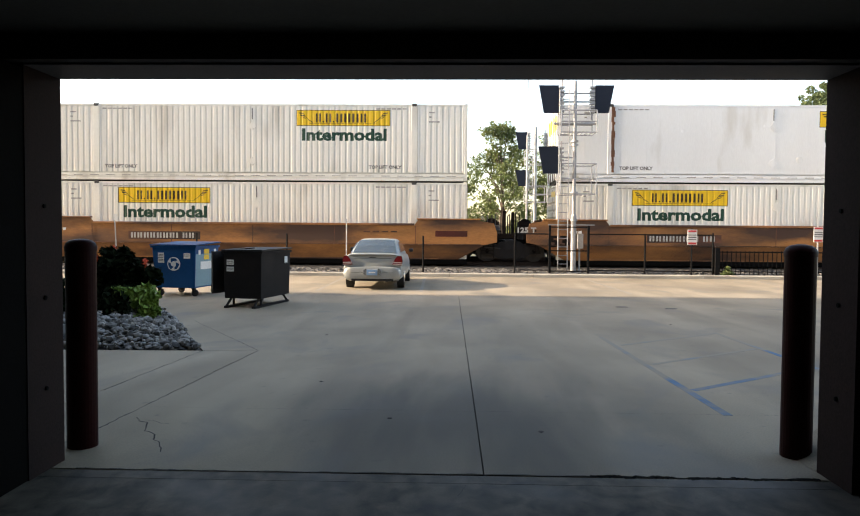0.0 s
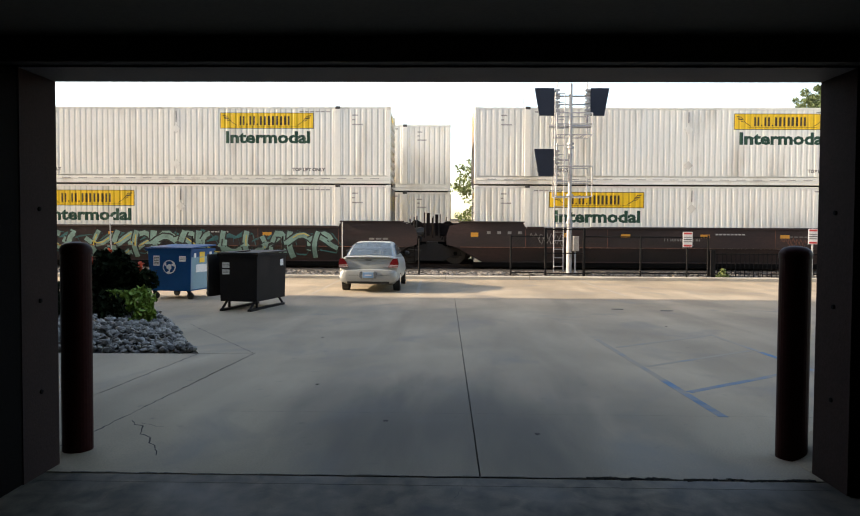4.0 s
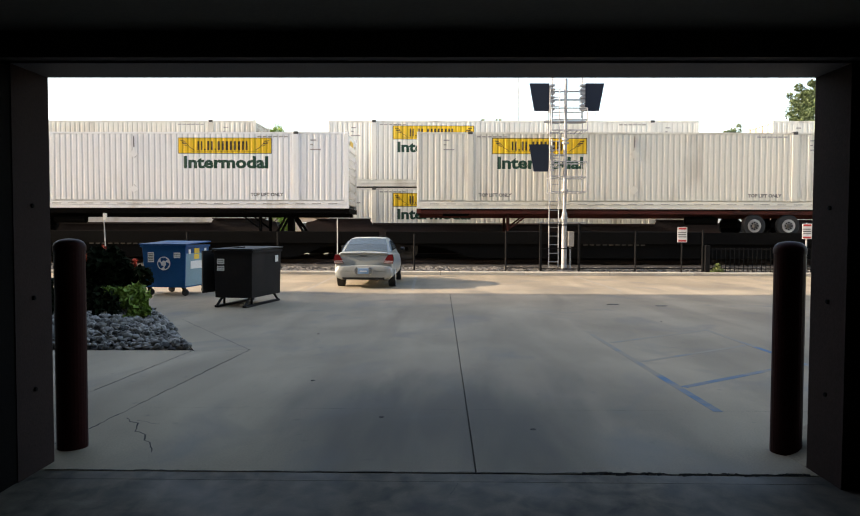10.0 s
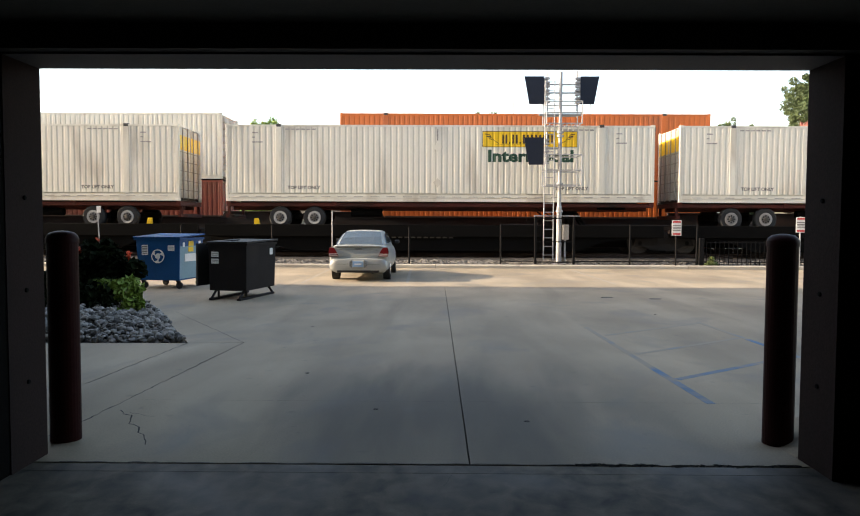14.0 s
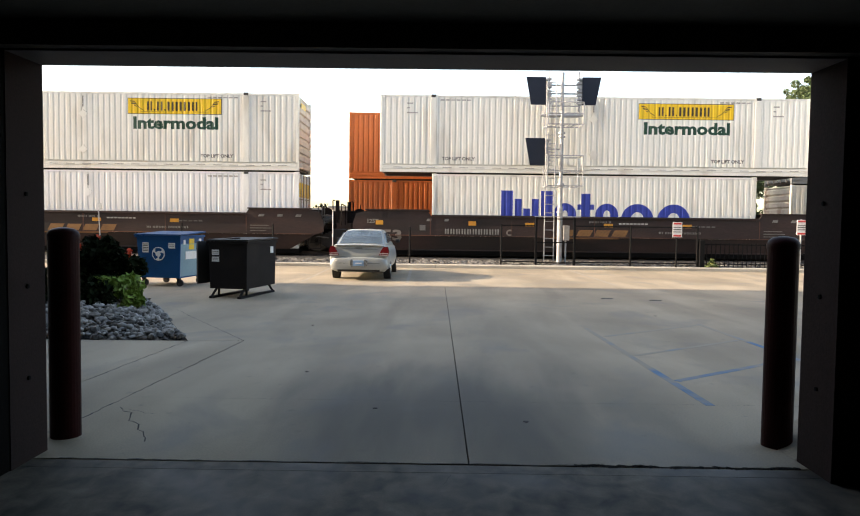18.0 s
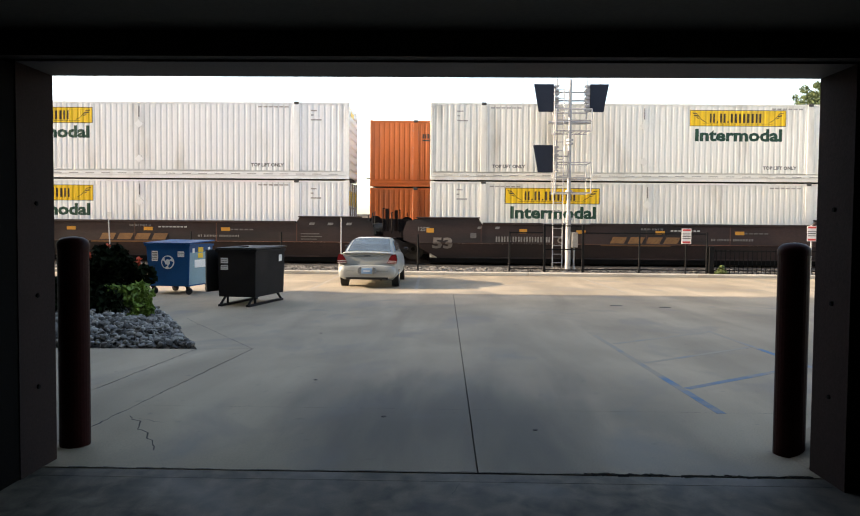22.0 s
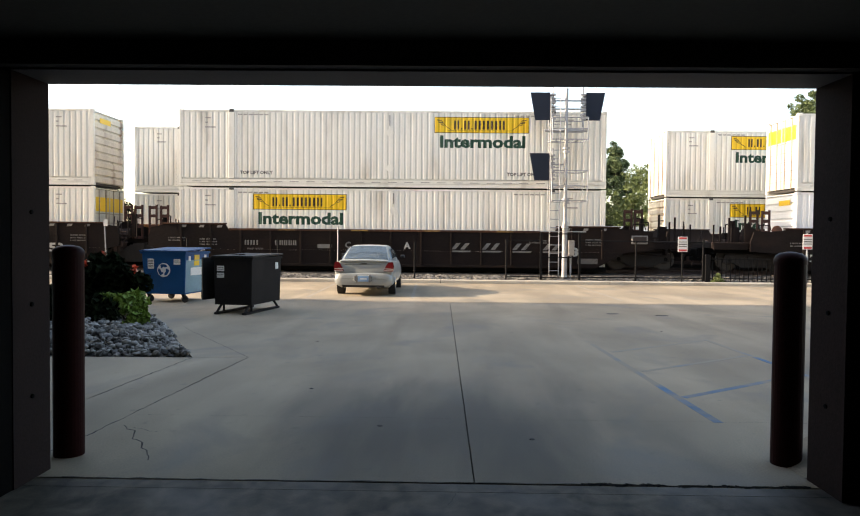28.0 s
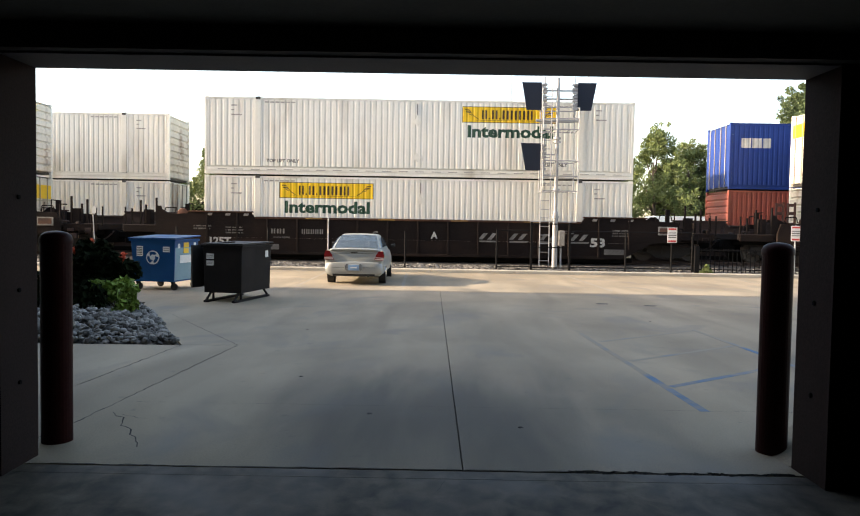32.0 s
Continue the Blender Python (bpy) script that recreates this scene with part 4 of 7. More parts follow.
def tree(x, y, h, w, seed, leafmat="leaf", low=0.3, count=11500, label="leafy green tree beyond the tracks", size=0.15):
    r = random.Random(seed)
    th = thing("tree", label, "tree", pose(x, y, -0.05), "trees beyond the tracks")
    bm = bm_new()
    cyl(bm, (0, 0, 0), (0.1, 0, h * 0.35), 0.02 * h, 0.015 * h, 9)
    cyl(bm, (0.1, 0, h * 0.34), (0.0, 0.1, h * 0.75), 0.015 * h, 0.006 * h, 8)
    trunk = part("trunk", bm, "bark", th)
    blobs = []
    n = 44
    for i in range(n):
        a = i * 2.4 + r.uniform(-0.6, 0.6)
        z = h * (low + (0.95 - low) * (i + 0.5) / n)
        q = ((z / h) - low) / (1.0 - low)
        f = (0.5 + 0.5 * math.sin(math.pi * min(1, q * 1.25))) * (1 - q ** 3) ** 0.6
        rr = w / 2 * f * (0.3 + 0.68 * r.random() ** 0.6)
        c = (rr * math.cos(a), rr * math.sin(a), z + r.uniform(-0.5, 0.5))
        core = max(0.32, w * r.uniform(0.06, 0.135) * (0.55 + f / 2))
        blobs.append((*c, core))
        if i % 2 == 0:
            part("limb", cyl(bm_new(), (0.05, 0.02, max(h * 0.2, z * 0.66)), c, 0.006 * h, 0.002 * h, 6), "bark", trunk)
        for _ in range(6):
            e = Vector((r.gauss(0, 1), r.gauss(0, 1), r.gauss(0.25, 0.9))).normalized() * core * r.uniform(1.0, 1.9)
            blobs.append((c[0] + e.x, c[1] + e.y, c[2] + e.z, r.uniform(0.14, 0.34)))
    tagged(part("crown", leaf_cloud(blobs, count, size, seed, 0.9), leafmat, th), kind="stuff")


for k, (x, y, h, w, mt, low) in enumerate((
        (3.3, 46, 8.75, 5.6, "leaf", 0.12), (7.4, 49, 9.1, 4.4, "leaf", 0.25),
        (15.4, 50, 8.6, 7.4, "leaf", 0.1), (18.6, 52, 8.1, 7.2, "leaf", 0.08), (21.6, 52, 8.9, 6.2, "leaf_mid", 0.2),
        (27.2, 51, 13.3, 8.6, "leaf_mid", 0.2), (32.5, 54, 12.8, 8.0, "leaf_mid", 0.2),
        (-11.3, 47, 8.6, 4.4, "leaf_light", 0.15), (-16.6, 54, 7.4, 5.2, "leaf", 0.15), (-20.3, 55, 6.3, 5.0, "leaf_dark", 0.15),
        (-30.5, 55, 5.6, 8.0, "leaf_dark", 0.1), (-27.0, 57, 5.2, 6.0, "leaf_dark", 0.1), (11.3, 60, 9.5, 4.2, "leaf_mid", 0.15), (14.6, 60, 9.5, 4.0, "leaf_mid", 0.15))):
    tree(x, y, h, w, 20 + k, mt, low, 72000 if h > 12 else 32000 if 11 < x < 22 else 17000)
# a low far belt of trees along the horizon
blobs = []
r = random.Random(77)
for i in range(150):
    x = -260 + i * 3.6
    blobs.append((x + r.uniform(-2, 2), 150 + r.uniform(-8, 8), r.uniform(1.0, 3.4), r.uniform(1.8, 3.4)))
tagged(part("far_trees", leaf_cloud(blobs, 26000, 0.9, 5), "leaf_dark"), "far low belt of dark trees on the horizon", "trees", kind="stuff")


# ---- far buildings and vehicles seen between the cars ----
def low_building(x, y, w, d, h, mat="far_wall", n=6):
    th = thing("low_building", "far low tan building with a flat roof", "building", pose(x, y, -0.03), "far buildings")
    part("wall", box(bm_new(), -w / 2, w / 2, 0, d, 0, h), mat, th)
    part("roof", box(bm_new(), -w / 2 - 0.2, w / 2 + 0.2, -0.2, d + 0.2, h, h + 0.25), "far_roof", th)
    for i in range(n):
        xx = -w / 2 + (i + 0.5) * w / n
        wd = part("window", box(bm_new(), xx - w / n * 0.3, xx + w / n * 0.3, -0.06, -0.003, 1.0, h - 0.7), "van_white", th, "pale window frame")
        part("pane", box(bm_new(), xx - w / n * 0.26, xx + w / n * 0.26, -0.075, -0.062, 1.08, h - 0.78), "car_glass", wd)


low_building(-4, 100, 22, 14, 3.6)
low_building(-30, 105, 26, 14, 3.4)
low_building(-62, 100, 20, 12, 4.0)


def far_van(x, y, l, h, mat="van_white", label="white van parked beyond the tracks"):
    th = thing("parked_van", label, "van", pose(x, y, -0.03), "vehicles beyond the tracks")
    part("body", prism(bm_new(), [(-l / 2, 0.35), (l / 2, 0.35), (l / 2, h * 0.55), (l / 2 - 0.3, h * 0.62), (l / 2 - 0.9, h - 0.05), (l / 2 - 1.1, h), (-l / 2 + 0.1, h), (-l / 2, h - 0.1)], "y", -0.95, 0.95), mat, th)
    part("side_window", box(bm_new(), l / 2 - 1.9, l / 2 - 1.1, -0.965, -0.952, h * 0.6, h * 0.88), "car_glass", th)
    for xx in (-l / 2 + 0.9, l / 2 - 0.9):
        part("wheel", cyl(bm_new(), (xx, -0.97, 0.36), (xx, -0.72, 0.36), 0.36, seg=16), "tyre", th)


far_van(12.3, 44.5, 5.2, 2.45)
far_van(16.6, 45.5, 5.6, 2.6, label="white box van parked beyond the tracks")
far_van(7.2, 45, 5.0, 2.3)
far_van(-8.5, 60, 4.8, 1.7, "far_roof", "grey car parked beyond the tracks")
for x, y, h in ((-21.6, 70, 8.3), (-6.2, 82, 8.5), (-9.0, 90, 8.0)):
    th = thing("parking_lamp", "far dark lamp post in a parking lot", "street lamp", pose(x, y, -0.03), "far lamp posts")
    part("pole", cyl(bm_new(), (0, 0, 0), (0, 0, h), 0.09, 0.06, 8), "casting", th)
    part("lamp_head", box(bm_new(), -0.9, 0.9, -0.2, 0.2, h, h + 0.14), "casting", th)

# ---- planted bed ----
bed_pts = [(-3.30, 9.37), (-3.82, 10.42), (-4.62, 12.02), (-5.57, 13.72), (-6.6, 14.45), (-9.45, 14.45), (-9.45, 9.17)]
tagged(part("planting_bed", prism(bm_new(), bed_pts, "z", -0.02, -0.004), "soil"), "soil bed under the stones, dark for the shade in their gaps", "bed", kind="structure")


def bed_edge(y):
    """The x of the bed's right edge."""
    for (xa, ya), (xb, yb) in zip(bed_pts[:5], bed_pts[1:5]):
        if ya <= y <= yb:
            return xa + (xb - xa) * (y - ya) / (yb - ya)
    return -6.6


rocks = thing("rock_bed", "bed of rounded grey river stones", "rocks", kind="stuff")
rr_ = random.Random(31)
variants = []
for i in range(14):
    v_, f_ = [], []
    stone(v_, f_, (0, 0, 0), 1.0, rr_, 1.0)
    bm = bm_new()
    bvs = [bm.verts.new(q) for q in v_]
    for f in f_:
        bm.faces.new([bvs[j] for j in f])
    bmesh.ops.subdivide_edges(bm, edges=bm.edges[:], cuts=1, use_grid_fill=True, smooth=0.9)
    me = bpy.data.meshes.new("stone")
    bm.to_mesh(me)
    bm.free()
    me.shade_smooth()
    me.materials.append(M["rock"])
    variants.append(me)
rest_v, rest_f = [], []
made = 0
for i in range(4400):
    y = 9.385 + (rr_.random() ** 1.25) * 4.6
    xe = bed_edge(y)
    x = xe - 0.03 - rr_.random() ** 1.1 * (4.6 if y < 12 else 3.2)
    if x < -8.6:
        continue
    depth_in = min(xe - x, y - 9.35)
    z = 0.02 + 0.17 * min(1, depth_in / 1.3) + rr_.uniform(-0.065, 0.04)
    s = rr_.uniform(0.036, 0.07) * (1.3 if rr_.random() < 0.15 else 1)
    if made < 300 and y < 10.2 and x > -5.4:
        m4 = pose(x, y, z, rr_.uniform(-20, 20), rr_.uniform(-20, 20), rr_.uniform(0, 360)) @ Matrix.Diagonal((s, s * 0.85, s * 0.62, 1))
        part("stone", variants[made % 14], "rock", rocks, at=m4)
        made += 1
    else:
        stone(rest_v, rest_f, (x, y, z), s * 1.05, rr_, 0.75)
me = bpy.data.meshes.new("stones")
me.from_pydata(rest_v, [], rest_f)
tagged(part("stones", me, "rock", rocks), kind="stuff")


def shrub(name, label, x, y, blobs, count, size, mat, seed, stems=7):
    th = thing(name, label, "shrub", pose(x, y, 0.1))
    r = random.Random(seed)
    for i in range(stems):
        b = blobs[i % len(blobs)]
        part("stem", cyl(bm_new(), (r.uniform(-0.08, 0.08), r.uniform(-0.08, 0.08), -0.08), (b[0], b[1], b[2]), 0.014, 0.006, 6), "bark", th)
    tagged(part("foliage", leaf_cloud(blobs, count, size, seed), mat, th), kind="stuff")
    return th


shrub("shrub", "bright green low shrub in the stone bed", -5.36, 12.2, [(0.05, 0, 0.26, 0.2), (0.2, -0.1, 0.14, 0.17), (-0.12, 0.0, 0.40, 0.15), (0.06, 0.1, 0.42, 0.17), (0.22, 0, 0.34, 0.14), (0.26, -0.05, 0.02, 0.12), (-0.34, -0.1, 0.44, 0.1), (0.1, -0.2, 0.0, 0.12)], 1050, 0.095, "leaf_light", 3)
shrub("shrub", "dark green shrub in the stone bed", -5.85, 12.55, [(0.2, -0.7, 0.12, 0.24), (-0.1, -0.75, 0.1, 0.28), (-0.45, -0.75, 0.12, 0.3), (-0.8, -0.7, 0.15, 0.3), (0.05, -0.5, 0.3, 0.26), (-0.1, -0.35, 0.1, 0.3), (-0.5, -0.4, 0.12, 0.32), (-0.9, -0.3, 0.15, 0.34), (0, 0, 0.35, 0.36), (-0.3, 0.1, 0.45, 0.34), (0.15, 0.1, 0.62, 0.26), (-0.1, 0, 0.85, 0.24), (-0.55, 0, 0.4, 0.34), (-0.95, 0.2, 0.4, 0.32), (-0.4, 0, 0.75, 0.25), (0.02, 0.1, 1.05, 0.15), (-0.3, 0.1, 1.08, 0.13)], 7600, 0.1, "leaf_dark", 4, 10)
fl = thing("flowering_plant", "tall dark plant with red orange flower heads", "flower", pose(-5.75, 12.7, 0.1))
tagged(part("foliage", leaf_cloud([(0, 0, 0.75, 0.3), (-0.2, 0, 1.0, 0.2), (0.35, 0, 0.65, 0.22), (-0.7, 0, 0.8, 0.25)], 700, 0.14, 8), "leaf_dark", fl), kind="stuff")
rf = random.Random(12)
for x, z in ((-0.28, 1.17), (-0.23, 1.06), (0.29, 0.95), (0.26, 0.86), (-0.62, 1.02)):
    st = part("stalk", cyl(bm_new(), (x * 0.5, 0, 0), (x, 0, z), 0.012, 0.008, 6), "leaf_dark", fl)
    tagged(part("flower_head", leaf_cloud([(x, -0.05, z, 0.045), (x + 0.02, -0.05, z - 0.06, 0.035)], 40, 0.05, rf.randint(0, 99)), "flower", st), "red orange petals", kind="stuff")
# weed at the kerb
wd = thing("weed", "small green weed growing behind the kerb", "weed", pose(9.9, 25.66, 0.06))
tagged(part("foliage", leaf_cloud([(0, 0, 0.15, 0.16), (0.15, 0, 0.1, 0.12), (-0.14, 0, 0.1, 0.12), (0.02, 0, 0.3, 0.1)], 420, 0.07, 5), "leaf", wd), kind="stuff")


# ---- bins ----
def bin_body(th, w, d, z0, z1, flare, mat):
    bm = bm_new()
    lo = [(-w + flare, flare), (-flare, flare), (-flare, d - flare), (-w + flare, d - flare)]
    hi = [(-w, 0), (0, 0), (0, d), (-w, d)]
    vl = [bm.verts.new((*q, z0)) for q in lo]
    vh = [bm.verts.new((*q, z1)) for q in hi]
    bm.faces.new(vl)
    bm.faces.new(vh)
    for i in range(4):
        bm.faces.new((vl[i], vl[(i + 1) % 4], vh[(i + 1) % 4], vh[i]))
    bmesh.ops.bevel(bm, geom=bm.edges[:], offset=0.012, segments=2, affect="EDGES", profile=0.5)
    body = part("body", bm, mat, th)
    part("rim", prism(bm_new(), [(-w - 0.03, z1 - 0.05), (0.03, z1 - 0.05), (0.03, z1), (-w - 0.03, z1)], "y", -0.03, 0.012), mat, body)
    part("rim", box(bm_new(), -0.012, 0.03, 0.014, d, z1 - 0.05, z1), mat, body)
    return body


def wheel_caster(th, x, y):
    c = part("caster", prism(bm_new(), [(x - 0.035, 0.2), (x + 0.035, 0.2), (x + 0.055, 0.10), (x + 0.03, 0.085), (x - 0.01, 0.14)], "y", y - 0.045, y + 0.045), "black_steel", th)
    part("caster_wheel", lathe(bm_new(), [(0.07, -0.026), (0.085, -0.018), (0.085, 0.018), (0.07, 0.026)], 18, Matrix.Translation((x + 0.04, y, 0.085)) @ Matrix.Rotation(radians(90), 4, "X")), "tyre", c)


bb = thing("recycling_bin", "blue steel recycling dumpster with white stickers, on casters", "dumpster", pose(-6.08, 16.9, 0, 0, 0, -9))
bin_body(bb, 1.14, 1.18, 0.2, 1.22, 0.055, "blue_steel")
for x, y in ((-0.12, 0.12), (-1.02, 0.12), (-0.1, 1.04), (-1.0, 1.04)):
    wheel_caster(bb, x, y)
part("lid", prism(bm_new(), [(-0.05, 1.225), (1.21, 1.285), (1.21, 1.31), (-0.05, 1.25)], "x", -1.18, -0.59), "blue_steel", bb, "flat blue lid")
part("lid", prism(bm_new(), [(-0.05, 1.225), (1.21, 1.285), (1.21, 1.31), (-0.05, 1.25)], "x", -0.57, 0.04), "blue_steel", bb, "flat blue lid")


def sticker(th, cx, cz, w, h, y, mat="label", bars=0):
    s = part("sticker", box(bm_new(), cx - w / 2, cx + w / 2, y - 0.004, y, cz - h / 2, cz + h / 2), mat, th, "white printed sticker")
    for i in range(bars):
        zz = cz + h * (0.5 - (i + 1) / (bars + 1))
        part("printed_bar", box(bm_new(), cx - w * 0.42, cx + w * 0.42, y - 0.0065, y - 0.0045, zz - h * 0.045, zz + h * 0.045), "small_ink", s)


sticker(bb, -0.90, 0.93, 0.16, 0.24, 0.0, bars=5)
sticker(bb, -0.22, 0.98, 0.17, 0.13, -0.0, bars=2)
# recycling mark: a white disc with three bent arrows
mk = part("recycling_mark", cyl(bm_new(), (-0.57, 0.018, 0.78), (-0.57, 0.001, 0.78), 0.165, seg=28), "label", bb, "white round recycling mark")
for k in range(3):
    m4 = Matrix.Translation((-0.57, -0.004, 0.78)) @ Matrix.Rotation(radians(-90 - 120 * k), 4, "Y")
    bm = bm_new()
    ring = [(0.138, -48), (0.145, -20), (0.142, 10), (0.15, 32), (0.075, 62), (0.058, 30), (0.075, 12), (0.07, -15), (0.085, -45)]
    prism(bm, [(q * math.cos(radians(a_)), q * math.sin(radians(a_))) for q, a_ in ring], "y", 0, 0.004)
    bmesh.ops.transform(bm, matrix=m4, verts=bm.verts)
    part("arrow", bm, "blue_steel", mk)
# paler blue sheet on the right side, below the blue top band
bm = prism(bm_new(), [(0.07, 0.235), (1.11, 0.235), (1.14, 1.02), (0.04, 1.02)], "x", -0.004, 0.004)
for v in bm.verts:
    v.co.x += 0.0539 * v.co.z - 0.0653
part("bleached_side", bm, "pale_blue_side", bb, "pale blue side sheet")
# stickers on the leaning side face
for y, z, w, h, m in ((0.2, 1.06, 0.09, 0.11, "label"), (0.55, 1.08, 0.24, 0.12, "yellow"), (0.55, 0.94, 0.24, 0.12, "yellow"), (0.55, 0.74, 0.55, 0.19, "label"), (0.98, 1.08, 0.1, 0.11, "label")):
    part("sticker", box(bm_new(), -0.055 + 0.055 * (z - 0.2) / 1.02 - 0.006, -0.055 + 0.055 * (z - 0.2) / 1.02 + 0.012, y - w / 2, y + w / 2, z - h / 2, z + h / 2), m, bb, "printed sticker on the side")

kb = thing("trash_bin", "black steel dumpster on skids with one lid hanging open", "dumpster", pose(-3.85, 14.5, 0, 0, 0, -11))
bin_body(kb, 0.86, 1.45, 0.19, 1.17, 0.02, "black_steel")
for x in (-0.12, -0.74):
    sk = part("skid", box(bm_new(), x - 0.045, x + 0.045, -0.12, 1.55, 0.0, 0.045, 0.008), "black_steel", kb)
    for y0, y1 in ((-0.1, 0.14), (0.22, 0.22), (1.53, 1.3)):
        part("strut", cyl(bm_new(), (x, y0, 0.03), (x, y1, 0.2), 0.025, seg=8), "black_steel", sk)
part("lid", prism(bm_new(), [(-0.04, 1.175), (1.48, 1.20), (1.48, 1.23), (-0.04, 1.205)], "x", -0.88, 0.035), "black_plastic", kb, "flat black plastic lid")
hl = part("hanging_lid", prism(bm_new(), [(-0.90, 0.95), (-0.93, 0.97), (-1.14, 0.02), (-1.10, 0.0)], "z", 0.28, 1.16), "black_plastic", kb, "black lid hanging open against the side")
part("hinge_rod", cyl(bm_new(), (-1.05, 0.3, 1.17), (-0.3, 0.3, 1.235), 0.012, seg=6), "black_steel", hl)
sticker(kb, -0.70, 0.94, 0.16, 0.11, 0.0, bars=2)
sticker(kb, -0.70, 0.80, 0.16, 0.1, 0.0, bars=2)
part("sticker", box(bm_new(), 0.012, 0.018, 1.1, 1.25, 0.9, 1.04), "label", kb)

# ---- parked car ----
car = thing("parked_car", "champagne silver four-door sedan parked nose to the kerb", "car", pose(-2.10, 19.3, 0))


def loft(bm, stations):
    rings = []
    for y, half in stations:
        pts = [(x, z) for x, z in half] + [(-x, z) for x, z in half[::-1] if x > 1e-6]
        rings.append([bm.verts.new((x, y, z)) for x, z in pts])
    for a, b in zip(rings, rings[1:]):
        k = len(a)
        for i in range(k):
            bm.faces.new((a[i], a[(i + 1) % k], b[(i + 1) % k], b[i]))
    bm.faces.new(rings[0][::-1])
    bm.faces.new(rings[-1])
    return bm


def body_ring(w, zb, zt):
    h = zt - zb
    return [(0.0, zb), (w * 0.80, zb), (w * 0.95, zb + h * 0.16), (w, zb + h * 0.42), (w * 0.985, zb + h * 0.7), (w * 0.93, zb + h * 0.92), (w * 0.84, zt), (w * 0.4, zt + 0.015), (0.0, zt + 0.02)]


bm = loft(bm_new(), [(0.13, body_ring(0.80, 0.34, 0.86)), (0.15, body_ring(0.84, 0.30, 0.93)), (0.22, body_ring(0.865, 0.26, 0.965)), (0.45, body_ring(0.885, 0.22, 0.975)), (0.8, body_ring(0.892, 0.2, 0.97)),
                     (2.2, body_ring(0.897, 0.2, 0.94)), (3.5, body_ring(0.895, 0.2, 0.92)), (4.2, body_ring(0.86, 0.22, 0.80)), (4.6, body_ring(0.78, 0.25, 0.68)), (4.8, body_ring(0.66, 0.3, 0.58))])
body = part("body", bm, "champagne", car, smooth=True)
bm = loft(bm_new(), [(0.05, body_ring(0.66, 0.36, 0.56)), (0.065, body_ring(0.79, 0.28, 0.60)), (0.12, body_ring(0.855, 0.25, 0.625)), (0.30, body_ring(0.888, 0.26, 0.65)), (0.55, body_ring(0.894, 0.25, 0.62))])
part("rear_bumper", bm, "bumper", car, "smooth body-coloured bumper", True)
# black box painted in for the shadow below the bumper edge
part("bumper_shadow_gap", box(bm_new(), -0.62, 0.62, 0.06, 0.3, 0.25, 0.31), "black_plastic", car, "black strip for the shadow gap under the bumper")


def roof_ring(w, z0, z1, wt):
    return [(0.0, z0), (w, z0), (w * 0.99, z0 + 0.04), (w - (w - wt) * 0.55, z0 + (z1 - z0) * 0.6), (wt, z1 - 0.035), (wt * 0.86, z1 - 0.008), (wt * 0.4, z1), (0.0, z1 + 0.004)]


bm = loft(bm_new(), [(0.70, roof_ring(0.74, 0.955, 0.99, 0.70)), (1.05, roof_ring(0.76, 0.955, 1.19, 0.645)), (1.45, roof_ring(0.77, 0.95, 1.34, 0.585)), (1.75, roof_ring(0.775, 0.95, 1.378, 0.575)), (2.2, roof_ring(0.78, 0.94, 1.39, 0.575)),
                     (2.7, roof_ring(0.775, 0.93, 1.365, 0.57)), (3.1, roof_ring(0.77, 0.92, 1.2, 0.62)), (3.65, roof_ring(0.76, 0.90, 0.94, 0.72))])
part("cabin", bm, "champagne", car, smooth=True)
# rear window following the slope
bm = bm_new()
for (ya, za, wa), (yb, zb, wb) in (((0.72, 0.998, 0.665), (1.05, 1.192, 0.61)), ((1.05, 1.192, 0.61), (1.47, 1.352, 0.545))):
    prismv = []
    for y, z, w in ((ya, za, wa), (yb, zb, wb)):
        prismv.append([bm.verts.new((x, y - 0.012, z + 0.012 - 0.05 * abs(x / w) ** 3 * 0.4)) for x in (-w, -w * 0.6, 0, w * 0.6, w)])
    for i in range(4):
        bm.faces.new((prismv[0][i], prismv[0][i + 1], prismv[1][i + 1], prismv[1][i]))
bmesh.ops.solidify(bm, geom=bm.faces[:], thickness=-0.01)
part("rear_window", bm, "car_glass", car, "dark tinted rear window", True)
